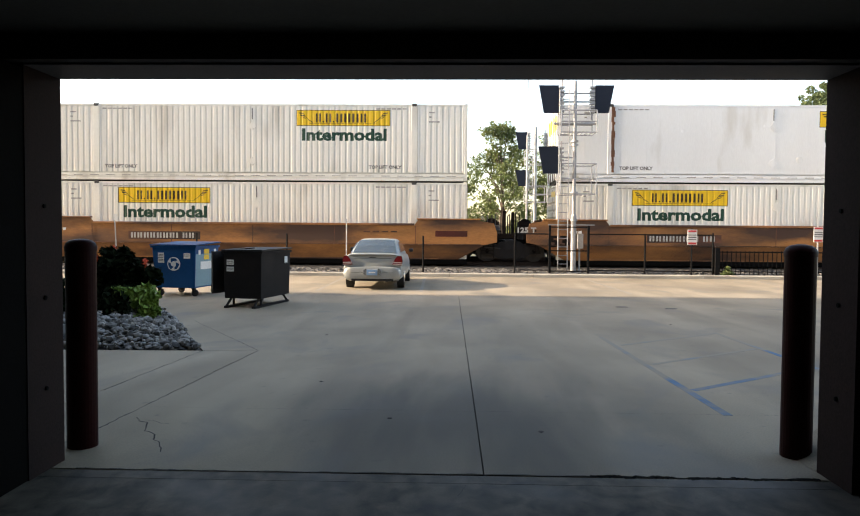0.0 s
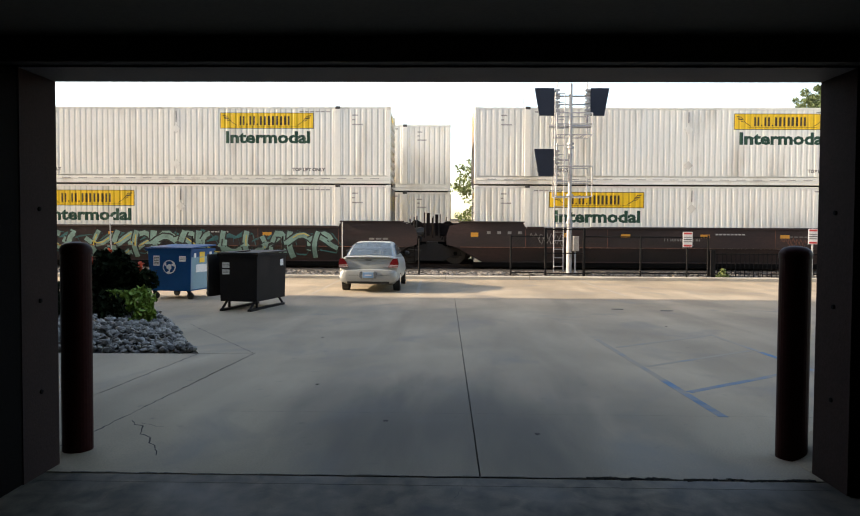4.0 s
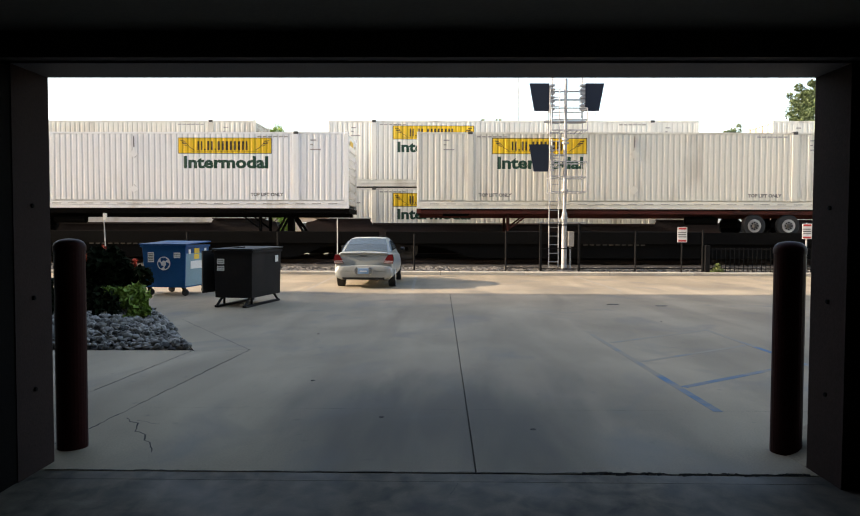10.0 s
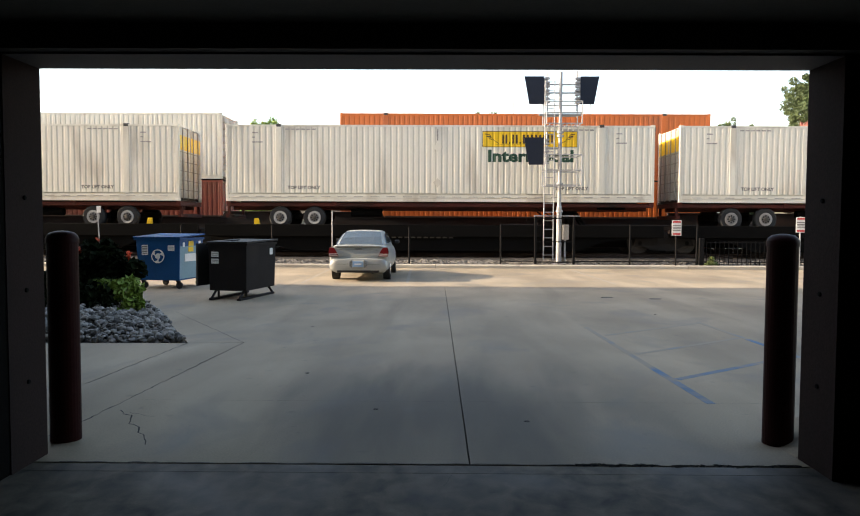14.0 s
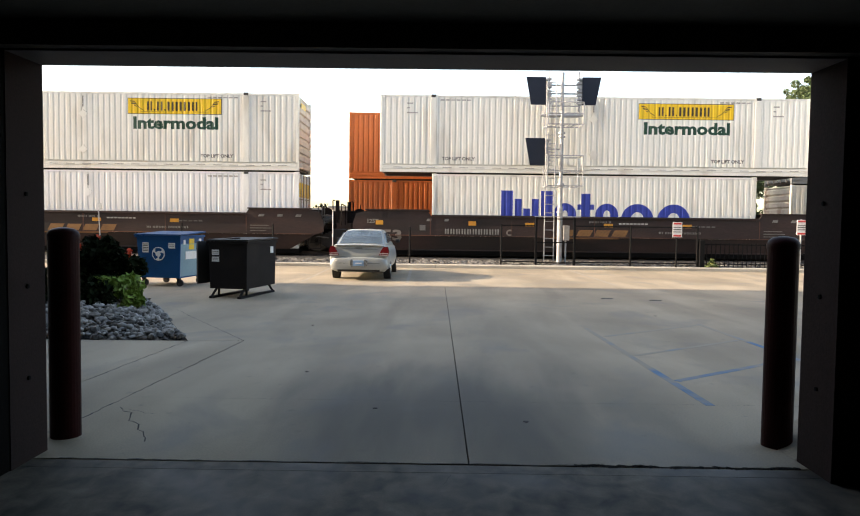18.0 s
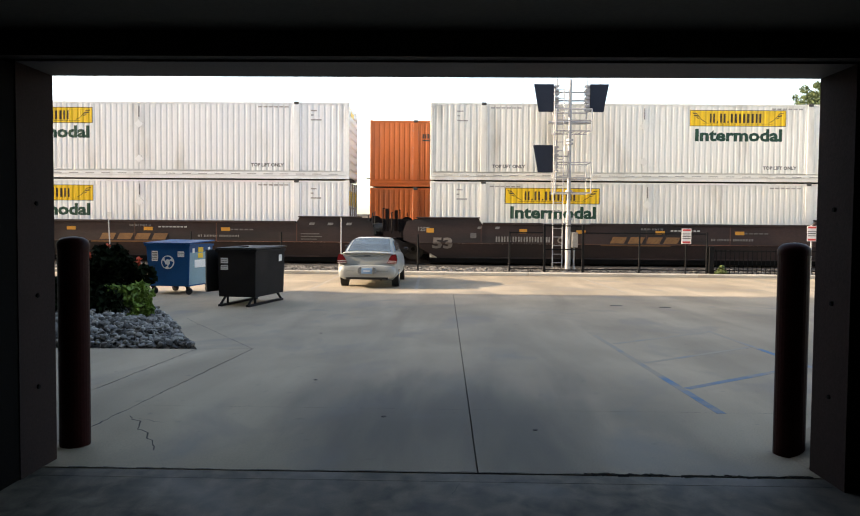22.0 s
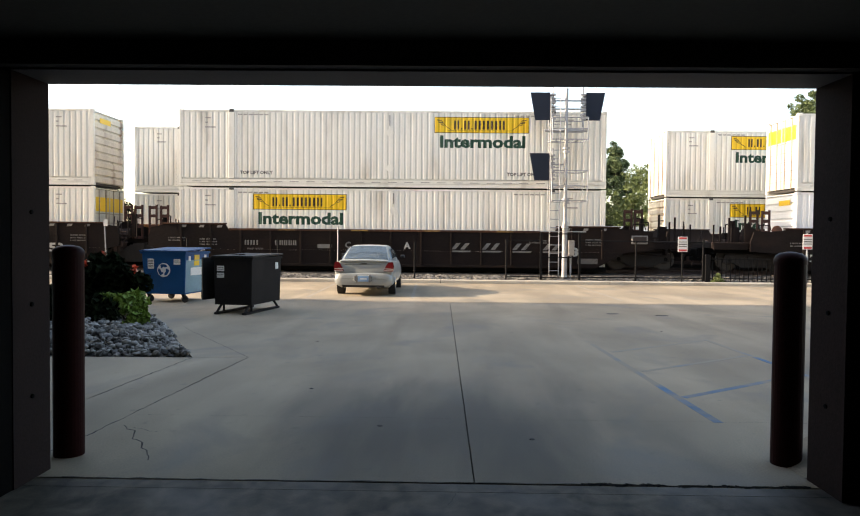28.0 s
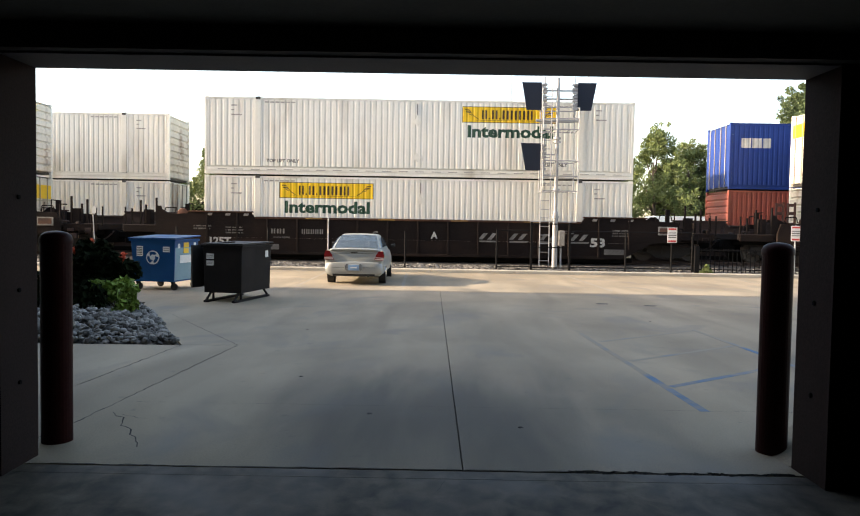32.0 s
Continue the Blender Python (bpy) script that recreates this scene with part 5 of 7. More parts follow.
for s in (-1, 1):
    bm = bm_new()
    prism(bm, [(0.98, 1.01), (1.5, 1.28), (2.6, 1.30), (3.2, 1.02)], "x", s * 0.70, s * 0.722)
    for v in bm.verts:
        v.co.x -= s * (v.co.z - 1.0) * 0.42 - s * 0.055
    part("side_window", bm, "car_glass", car, "dark side window")
    tl = part("tail_lamp", prism(bm_new(), [(s * 0.585, 0.69), (s * 0.86, 0.675), (s * 0.882, 0.80), (s * 0.845, 0.935), (s * 0.73, 0.93), (s * 0.66, 0.84)], "y", 0.085, 0.34), "tail_red", car, "red tail lamp")
    for z_ in (0.70, 0.745):
        part("reverse_lens", prism(bm_new(), [(s * 0.60, z_), (s * 0.868, z_ - 0.01), (s * 0.872, z_ + 0.012), (s * 0.61, z_ + 0.022)], "y", 0.078, 0.2), "tail_clear", tl, "clear strip")
    part("door_mirror", box(bm_new(), s * 0.90, s * 1.05, 2.95, 3.06, 0.97, 1.08, 0.03), "black_plastic", car, "dark door mirror")
    for y in (1.02, 3.72):
        wl = part("wheel", cyl(bm_new(), (s * 0.68, y, 0.315), (s * 0.885, y, 0.315), 0.315, seg=24), "tyre", car)
        part("hub", cyl(bm_new(), (s * 0.87, y, 0.315), (s * 0.895, y, 0.315), 0.20, 0.17, 20), "chrome", wl, "bright alloy wheel")
part("trunk_seam", box(bm_new(), -0.56, 0.56, 0.128, 0.14, 0.86, 0.868), "black_plastic", car, "dark seam of the trunk lid")
part("spoiler", loft(bm_new(), [(0.08, [(0.0, 0.965), (0.60, 0.955), (0.66, 0.962), (0.62, 0.975), (0.0, 0.99)]), (0.14, [(0.0, 0.95), (0.68, 0.94), (0.74, 0.955), (0.68, 0.985), (0.0, 1.0)]), (0.34, [(0.0, 0.94), (0.72, 0.93), (0.76, 0.945), (0.7, 0.98), (0.0, 0.992)])]), "champagne", car, "low trunk lip", True)
part("badge", box(bm_new(), -0.1, 0.1, 0.118, 0.14, 0.88, 0.90, 0.004), "black_plastic", car, "small dark badge")
pl = part("number_plate_holder", box(bm_new(), -0.19, 0.19, 0.02, 0.09, 0.385, 0.575, 0.012), "bumper", car, "pale recess frame round the plate")
for s in (-1, 1):
    part("bracket", prism(bm_new(), [(s * 0.18, 0.38), (s * 0.255, 0.42), (s * 0.26, 0.54), (s * 0.20, 0.585), (s * 0.172, 0.575)], "y", 0.01, 0.09), "chrome", pl, "bright bracket beside the plate")
part("plate", box(bm_new(), -0.155, 0.155, 0.008, 0.018, 0.405, 0.555, 0.003), "plate", pl, "pale blue plate")
part("printed_bar", box(bm_new(), -0.1, 0.1, 0.003, 0.0065, 0.465, 0.495), "label", pl)
part("exhaust", cyl(bm_new(), (0.42, 0.02, 0.25), (0.42, 0.3, 0.25), 0.03, seg=10), "casting", car)
part("stop_lamp", box(bm_new(), -0.16, 0.16, 0.80, 0.86, 1.0, 1.025), "tail_red", car)
# the crease is a black bar, its shade drawn as colour
part("bumper_crease", box(bm_new(), -0.62, 0.62, 0.048, 0.06, 0.475, 0.481), "black_plastic", car, "thin black strip for the shade in the bumper crease")
for ob in car.children_recursive:
    ob.data.transform(Matrix.Diagonal((0.925, 1, 1, 1)))

# ---- trains ----
MOVERS = []      # thing, train, x, y, z, turn
HALF_W = 1.295
H53 = 2.896


def rib_line(x0, x1, depth=0.014, pitch=0.213):
    """The outline of pressed upright ribs along x: wide flats with narrow grooves."""
    n = max(1, round((x1 - x0) / pitch))
    p = (x1 - x0) / n
    xs = [(x0, 0.0)]
    for i in range(n):
        a = x0 + i * p
        xs += [(a + p * 0.20, 0.0), (a + p * 0.36, depth), (a + p * 0.58, depth), (a + p * 0.68, 0.0)]
    xs.append((x1, 0.0))
    return xs


def corrugated(bm, x0, x1, z0, z1, y):
    """Upright ribs in a sheet that faces -y."""
    xs = rib_line(x0, x1)
    lo = [bm.verts.new((x, y + d, z0)) for x, d in xs]
    hi = [bm.verts.new((x, y + d, z1)) for x, d in xs]
    for i in range(len(xs) - 1):
        bm.faces.new((lo[i], lo[i + 1], hi[i + 1], hi[i]))
    return bm


RIBS = {True: rib_line(-8.077 + 2.12, 8.077 - 2.12), False: rib_line(-6.096 + 0.11, 6.096 - 0.11)}


def laid(key, build, mat, x, long_box=True, flat=False):
    """Vinyl or paint that follows the ribs of a side; x: where its origin lies along the container."""
    k = ("laid", key, mat, round(x, 3), long_box, flat)
    if k not in MESHES:
        bm = bm_new()
        build(bm)
        if not flat:
            lo, hi = min(v.co.x for v in bm.verts), max(v.co.x for v in bm.verts)
            for rx, _ in RIBS[long_box]:
                if lo < rx - x < hi:
                    bmesh.ops.bisect_plane(bm, geom=bm.verts[:] + bm.edges[:] + bm.faces[:], plane_co=(rx - x, 0, 0), plane_no=(1, 0, 0))
            rx, rd = [q[0] for q in RIBS[long_box]], [q[1] for q in RIBS[long_box]]
            for v in bm.verts:
                v.co.y += float(np.interp(v.co.x + x, rx, rd))
        me = bpy.data.meshes.new("print")
        bm.to_mesh(me)
        bm.free()
        me.materials.append(M[mat])
        MESHES[k] = me
    return MESHES[k]


def sheet(bm, pts, y=0.0):
    """A flat outline in the xz plane, facing -y."""
    bm.faces.new([bm.verts.new((q[0], y, q[1])) for q in pts])
    return bm


def flat_rect(bm, x0, x1, z0, z1, y=0.0):
    return sheet(bm, [(x0, z0), (x1, z0), (x1, z1), (x0, z1)], y)


def arch(bm, x0, x1, z0, z1, t, y=0.0, n=14):
    """Half a ring standing on its two feet."""
    cx, rx, rz = (x0 + x1) / 2, (x1 - x0) / 2, min((x1 - x0) / 2, z1 - z0)
    zc = z1 - rz
    out = [(x0, z0)] + [(cx - rx * math.cos(math.pi * i / n), zc + rz * math.sin(math.pi * i / n)) for i in range(n + 1)] + [(x1, z0)]
    inn = [(x0 + t, z0)] + [(cx - (rx - t) * math.cos(math.pi * i / n), zc + (rz - t * 0.85) * math.sin(math.pi * i / n)) for i in range(n + 1)] + [(x1 - t, z0)]
    vo = [bm.verts.new((q[0], y, q[1])) for q in out]
    vi = [bm.verts.new((q[0], y, q[1])) for q in inn]
    for i in range(len(out) - 1):
        bm.faces.new((vo[i], vo[i + 1], vi[i + 1], vi[i]))
    return bm


def flat_word(bm, text, width, height):
    """The front faces of a word, its middle at the origin."""
    bm.from_mesh(words(text, 1.0))
    bm.normal_update()
    bmesh.ops.delete(bm, geom=[f for f in bm.faces if f.normal.y > -0.5], context="FACES")
    xs, zs = [v.co.x for v in bm.verts], [v.co.z for v in bm.verts]
    x0, x1, z0, z1 = min(xs), max(xs), min(zs), max(zs)
    for v in bm.verts:
        v.co = Vector(((v.co.x - (x0 + x1) / 2) * width / (x1 - x0), 0, (v.co.z - (z0 + z1) / 2) * height / (z1 - z0)))


def flat_panel(bm, x0, x1, z0, z1, y):
    """A smooth sheet with thin raised seams, facing -y."""
    n = max(2, round((x1 - x0) / 1.2))
    xs = [(x0, 0)]
    for i in range(1, n):
        x = x0 + (x1 - x0) * i / n
        xs += [(x - 0.02, 0), (x - 0.012, -0.0012), (x + 0.012, -0.0012), (x + 0.02, 0)]
    xs.append((x1, 0))
    lo = [bm.verts.new((x, y + d, z0)) for x, d in xs]
    hi = [bm.verts.new((x, y + d, z1)) for x, d in xs]
    for i in range(len(xs) - 1):
        bm.faces.new((lo[i], lo[i + 1], hi[i + 1], hi[i]))
    return bm


def sign_panel(th, x, z, y, with_word=True, flat=False):
    """Yellow company panel drawn as plain shapes, and the green word under it; x is its left edge, y the side sheet."""
    w, h = 3.56, 0.60
    pn = part("sign_panel", laid("sign_panel", lambda b: flat_rect(b, 0, w, 0, h), "yellow", x, flat=flat), "yellow", th, "yellow sign panel with dark bars", at=pose(x, y - 0.0012, z))

    def lines(b):
        for a, c in ((0.0, 0.022), (h - 0.022, h)):
            flat_rect(b, 0, w, a, c)
        for a in (0.0, w - 0.022):
            flat_rect(b, a, a + 0.022, 0.024, h - 0.024)
        for s_, xa in ((1, 0.10), (-1, w - 0.10)):
            up, dn = (h - 0.13, 0.13) if s_ > 0 else (h - 0.13, 0.13)
            for k, (p0, q0, p1, q1, t) in enumerate(((0.0, up, 0.16, up - 0.02, 0.035), (0.16, up - 0.02, 0.34, dn + 0.10, 0.03), (0.05, up - 0.09, 0.22, up - 0.12, 0.05), (0.34, dn + 0.10, 0.52, dn - 0.01, 0.025), (0.14, up - 0.16, 0.26, up - 0.2, 0.03))):
                sheet(b, [(xa + s_ * p0, q0), (xa + s_ * p1, q1), (xa + s_ * p1, q1 + t), (xa + s_ * p0, q0 + t)])
        flat_rect(b, 0.5, w - 0.5, 0.085, 0.095)
    part("line_work", laid("line_work", lines, "panel_brown", x, flat=flat), "panel_brown", pn, at=pose(0, -0.0008, 0))

    def strokes(b):
        xx = 0.74
        for k, wd in enumerate((0.20, 0.22, 0.25, 0.25, 0.26, 0.22)):
            flat_rect(b, xx, xx + wd * 0.32, 0.13, 0.47)
            flat_rect(b, xx + wd * 0.62, xx + wd * 0.94, 0.13, 0.47)
            xx += wd + 0.055
            if k < 2:
                flat_rect(b, xx, xx + 0.05, 0.13, 0.19)
                xx += 0.12
    tagged(part("printed_bar", laid("strokes", strokes, "panel_brown", x, flat=flat), "panel_brown", pn, at=pose(0, -0.0008, 0)), "dark brown bars in place of a company name", kind="stuff")
    if with_word:
        part("lettering", laid("intermodal", lambda b: flat_word(b, "Intermodal", 3.22, 0.47), "letter_green", x + 1.82, flat=flat), "letter_green", th, "green lettering", at=pose(x + 1.82, y - 0.0012, z - 0.33))


def container(train, x, y, z, kind="white", length=16.154, logo="R", word=True, near=True, label="", smooth=False, decor=None, posts_mat=None, doors="L", group=""):
    """A freight container on its floor level z, x its middle; logo: which end the panel is nearer to."""
    L, W = length / 2, HALF_W
    mat = kind
    th = thing("freight_container", label, "container", None, group)
    f53 = length > 13
    post = 2.0 if f53 else 0.0
    key = ("c", length, smooth)
    zb, zt = (0.315 if f53 else 0.19), H53 - 0.09
    secs = [(-L + 0.11, L - 0.11)] if not f53 else [(-L + 0.11, -L + post - 0.12), (-L + post + 0.12, L - post - 0.12), (L - post + 0.12, L - 0.11)]
    for s in ((-1, 1) if near else (-1,)):
        turn = pose(0, 0, 0, 0, 0, 0 if s < 0 else 180)
        for a, b in secs:
            me = cached_mat((*key, round(a, 2), round(b, 2)), (lambda bm, a=a, b=b: flat_panel(bm, a, b, zb, zt, -W + 0.004)) if smooth else (lambda bm, a=a, b=b: corrugated(bm, a, b, zb, zt, -W + 0.004)), mat)
            part("side_panel", me, mat, th, at=turn)
        part("bottom_rail", cached_mat((*key, "bot"), lambda bm: box(box(box(bm, -L + 0.1, L - 0.1, -W - 0.004, -W + 0.05, 0.0, zb * 0.40, 0.006), -L + 0.1, L - 0.1, -W - 0.002, -W + 0.05, zb * 0.44, zb - 0.045, 0.005), -L + 0.1, L - 0.1, -W + 0.06, -W + 0.068, 0.0, zb + 0.01), mat), mat, th, at=turn)
        part("top_rail", cached_mat((*key, "top"), lambda bm: box(bm, -L + 0.1, L - 0.1, -W, -W + 0.06, H53 - 0.088, H53 - 0.02), mat), mat, th, at=turn)
        if near and f53:
            def slots(bm):
                xx = -L + 0.5
                while xx < L - 0.6:
                    box(bm, xx, xx + 0.34, -W - 0.004, -W, 0.17, 0.195)
                    xx += 0.62
            tagged(part("slotted_strip", cached_mat((*key, "slots"), slots, "stencil"), "stencil", th, at=turn), "small worn slots in the bottom rail", kind="stuff")
        for xx in ((-L + post, L - post) if f53 else ()):
            pm = posts_mat or mat
            part("lift_post", cached_mat("lift_post", lambda bm: box(bm, -0.118, 0.118, -W - 0.006, -W + 0.06, 0.29, H53 - 0.09, 0.008), pm), pm, th, at=turn @ pose(xx, 0, 0))
            part("lift_casting", cached_mat("lift_casting", lambda bm: box(bm, -0.09, 0.09, -W - 0.012, -W + 0.15, H53 - 0.10, H53 + 0.012, 0.012), "casting"), "casting", th, "dark steel lifting block", at=turn @ pose(xx, 0, 0))
    for sx in (-1, 1):
        for sy in (-1, 1):
            part("corner_post", cached_mat("corner_post", lambda bm: box(bm, -0.055, 0.055, -0.055, 0.055, 0.0, H53, 0.01), mat), mat, th, at=pose(sx * (L - 0.055), sy * (W - 0.055), 0))
    if near:
        for sx in (-1, 1):
            for zz in (0.0, H53 - 0.12):
                part("corner_casting", cached_mat("corner_casting", lambda bm: box(bm, -0.085, 0.085, -0.08, 0.08, 0, 0.118, 0.012), mat), mat, th, at=pose(sx * (L - 0.08), -W + 0.074, zz))
    part("roof", cached_mat((*key, "roof"), lambda bm: box(bm, -L + 0.1, L - 0.1, -W + 0.061, W - 0.061, H53 - 0.06, H53 - 0.03), mat), mat, th)
    part("underframe", cached_mat((*key, "floor"), lambda bm: box(bm, -L + 0.1, L - 0.1, -W + 0.071, W - 0.071, 0.02, 0.14), "casting"), "casting", th)
    ds = -1 if doors == "L" else 1
    # front wall with lying ribs

    def front(bm):
        n, z0, z1 = 9, 0.1, H53 - 0.1
        hh = (z1 - z0) / n
        pts = [(-0.03, z0)]
        for i in range(n):
            a_ = z0 + hh * i
            pts += [(-0.02, a_), (0.035, a_ + 0.035), (0.035, a_ + hh - 0.09), (-0.02, a_ + hh - 0.05)]
        pts += [(0.0, z1), (-0.03, z1)]
        vl = [bm.verts.new((p_, -W + 0.1, q_)) for p_, q_ in pts]
        vr = [bm.verts.new((p_, W - 0.1, q_)) for p_, q_ in pts]
        for i in range(len(pts) - 1):
            bm.faces.new((vl[i], vl[i + 1], vr[i + 1], vr[i]))
    # ends of pale boxes: dirt and the shade of the unlit end in one colour
    worn = "end_worn_shade" if kind in ("white", "cream") else mat
    part("front_wall", cached_mat("front_wall", front, worn), worn, th, at=pose(-ds * (L - 0.04), 0, 0, 0, 0, 0 if ds < 0 else 180))
    for sy in (-1, 1):
        dr = part("door", cached_mat("door", lambda bm: box(bm, -0.02, 0.025, -0.585, 0.585, 0.12, H53 - 0.12, 0.006), worn), worn, th, "container door with upright lock rods", at=pose(ds * (L - 0.03), sy * 0.6, 0, 0, 0, 0 if ds > 0 else 180))
        for k in (-0.3, 0.25):
            part("lock_rod", cached_mat("lock_rod", lambda bm: cyl(bm, (0.045, 0, 0.08), (0.045, 0, H53 - 0.08), 0.022, seg=6), "door_dark"), "door_dark", dr, at=pose(0, k, 0))
        if near:
            tagged(part("door_relief", cached_mat("door_ribs", lambda bm: [box(bm, 0.024, 0.031, -0.57, 0.57, zz, zz + 0.03) for zz in (0.42, 0.78, 1.14, 1.5, 1.86)], "door_dark"), "door_dark", dr, "rusty lying ribs of the door"), kind="stuff")
        if kind in ("white", "white_b", "cream") and decor is None and near:
            part("small_sign", cached_mat("end_sign", lambda bm: box(bm, 0.036, 0.042, -0.45, 0.45, 2.42, 2.62), "yellow"), "yellow", th, "small yellow sign on the end wall", at=pose(-ds * (L - 0.04), 0.35 * sy, 0, 0, 0, 0 if ds < 0 else 180)) if sy < 0 else None
            part("door_sign", cached_mat("door_sign", lambda bm: box(bm, 0.026, 0.03, -0.55, 0.55, 1.95, 2.5), "yellow"), "yellow", dr, "yellow sign on the door")
    y0 = -W + 0.0035
    if decor is None and logo:
        lx = -L + (9.68 if logo == "R" else 2.82)
        sign_panel(th, lx, 2.06, -W + 0.004, word, smooth)
    if decor:
        decor(th, L, y0)
    if kind in ("white", "white_b", "cream") and f53:
        if near:
            for xx in (-L + 2.95, L - 3.1):
                part("lettering", laid("top lift", lambda b: flat_word(b, "TOP LIFT ONLY", 1.25, 0.135), "small_ink", xx, flat=smooth), "small_ink", th, "small grey lettering", at=pose(xx, -W + 0.0028, 0.52))
            sgn = 1 if logo == "R" else -1
            for zz in (2.05, 0.72):
                part("placard_holder", cached_mat("placard", lambda bm: prism(bm, [(-0.17, 0), (0, -0.17), (0.17, 0), (0, 0.17)], "y", -0.012, 0.0), mat), mat, th, "diamond placard holder", at=pose(-0.08 * sgn, y0, zz))
            part("handle", cached_mat("handle", lambda bm: box(bm, -0.012, 0.012, -0.02, 0, 0, 0.42), "small_ink"), "small_ink", th, at=pose(-0.08 * sgn, y0, 2.3))
        bl = part("stencil_lettering", cached_mat(("stencil", length), lambda bm: [box(bm, xx + k * 0.2, xx + k * 0.2 + 0.15, -0.004, 0, 2.68, 2.73) for xx in (-L + 2.25, L - 3.45) for k in range(6)] and
                  [box(bm, xx, xx + w_, -0.004, 0, zz, zz + 0.045) for xx in (-L + 1.0, L - 1.45) for w_, zz in ((0.22, 2.55), (0.10, 2.38), (0.4, 2.2))], "stencil"), "small_ink", th, "small worn stencilled bars", at=pose(0, y0, 0))
        tagged(bl, "small worn stencilled bars", kind="stuff")
    MOVERS.append((th, train, x, y, z, 0))
    return th


def big_letters(shapes, mat, z0):
    """Decor: big company lettering drawn as plain bars."""
    def deco(th, L, y):
        for xa, wd, ha, hb in shapes:
            part("printed_bar", laid(("rect", wd, ha, hb, z0), lambda b: flat_rect(b, 0, wd, z0 + ha, z0 + hb), mat, xa - L, L > 7), mat, th, "large lettering drawn as bars", at=pose(xa - L, y - 0.001, 0))
    return deco


def slanted(shapes, mat, z0, extra=()):
    def deco(th, L, y):
        for xa, wd, ha, hb in shapes:
            def strokes(b):
                t = wd * 0.36
                sl = (hb - ha) * 0.28
                for p0 in (0.0, wd - t):
                    sheet(b, [(p0, z0 + ha), (p0 + t, z0 + ha), (p0 + t + sl, z0 + hb), (p0 + sl, z0 + hb)])
            part("printed_bar", laid(("slant", wd, ha, hb, z0), strokes, mat, xa - L, L > 7), mat, th, "slanted lettering drawn as bars", at=pose(xa - L, y - 0.001, 0))
        for text, xa, z_, wd, hh, m2 in extra:
            part("lettering", laid(text, lambda b: flat_word(b, text, wd, hh), m2, xa - L, L > 7), m2, th, "grey lettering", at=pose(xa - L, y - 0.001, z_))
    return deco


LEAN = 0.20      # how far the foot of a plain car side lies inside its top


def side_in(z):
    return LEAN * max(0.0, 0.85 - z) / 0.59


def pipework(bm, half, seed):
    """Air pipes, hoses, levers and brackets on the end of a car."""
    r = random.Random(seed)
    for _ in range(5):
        z, xa = r.uniform(0.75, 1.55), r.uniform(8.6, 9.4)
        cyl(bm, (xa, -1.36, z), (min(half - 0.4, xa + r.uniform(0.6, 1.5)), -1.36 + r.uniform(0, 0.2), z + r.uniform(-0.1, 0.1)), r.uniform(0.018, 0.035), seg=6)
    for _ in range(6):
        xa, z = r.uniform(8.7, half - 0.5), r.uniform(1.15, 1.35)
        cyl(bm, (xa, -1.2, z), (xa + r.uniform(-0.12, 0.12), -1.15, z + r.uniform(0.2, 0.75)), r.uniform(0.015, 0.03), seg=6)
    for _ in range(7):
        xa, z, w = r.uniform(8.6, half - 0.7), r.uniform(0.6, 1.5), r.uniform(0.08, 0.26)
        box(bm, xa, xa + w, -1.38, -1.1 + r.uniform(0, 0.3), z, z + r.uniform(0.08, 0.24), 0.01)
    cyl(bm, (8.7, -0.95, 1.42), (9.35, -0.95, 1.42), 0.17, seg=12)
    pts = [(half - 1.1 + 0.12 * i, 1.0 - 0.34 * math.sin(math.pi * i / 8)) for i in range(9)]
    for (xa, za), (xb, zb) in zip(pts, pts[1:]):
        cyl(bm, (xa, -0.7, za), (xb, -0.7, zb), 0.028, seg=6)


def truck(th, x, dz=0.0):
    """A bogie: side frames, bolster, springs, axles and wheels, under its car at x."""
    tk = part("truck", cached_mat("truck_frame", lambda bm: [prism(bm, [(-1.15, 0.32), (-1.05, 0.62), (-0.55, 0.66), (-0.35, 0.78), (0.35, 0.78), (0.55, 0.66), (1.05, 0.62), (1.15, 0.32), (0.75, 0.30), (0.45, 0.14), (-0.45, 0.14), (-0.75, 0.30)], "y", s * 1.0 - 0.06, s * 1.0 + 0.06) for s in (-1, 1)] and box(bm, -0.22, 0.22, -1.1, 1.1, 0.45, 0.85), "truck_cast"), "truck_cast", th, "sooty cast steel truck", at=pose(x, 0, RAIL - CAR_Z + dz))
    for xx in (-0.89, 0.89):
        for s in (-1, 1):
            part("wheel", cached_mat("wheel", lambda bm: lathe(bm, [(0.43, -0.06), (0.43, 0.0), (0.40, 0.01), (0.40, 0.07), (0.2, 0.075), (0.1, 0.12)], 22, Matrix.Rotation(radians(90), 4, "X")), "wheel_steel"), "wheel_steel", tk, at=pose(xx, s * 0.755, 0.42, 0, 0, 0 if s < 0 else 180))
        part("axle", cached_mat("axle", lambda bm: cyl(bm, (0, -1.08, 0.42), (0, 1.08, 0.42), 0.075, seg=10), "car_black"), "car_black", tk, at=pose(xx, 0, 0))


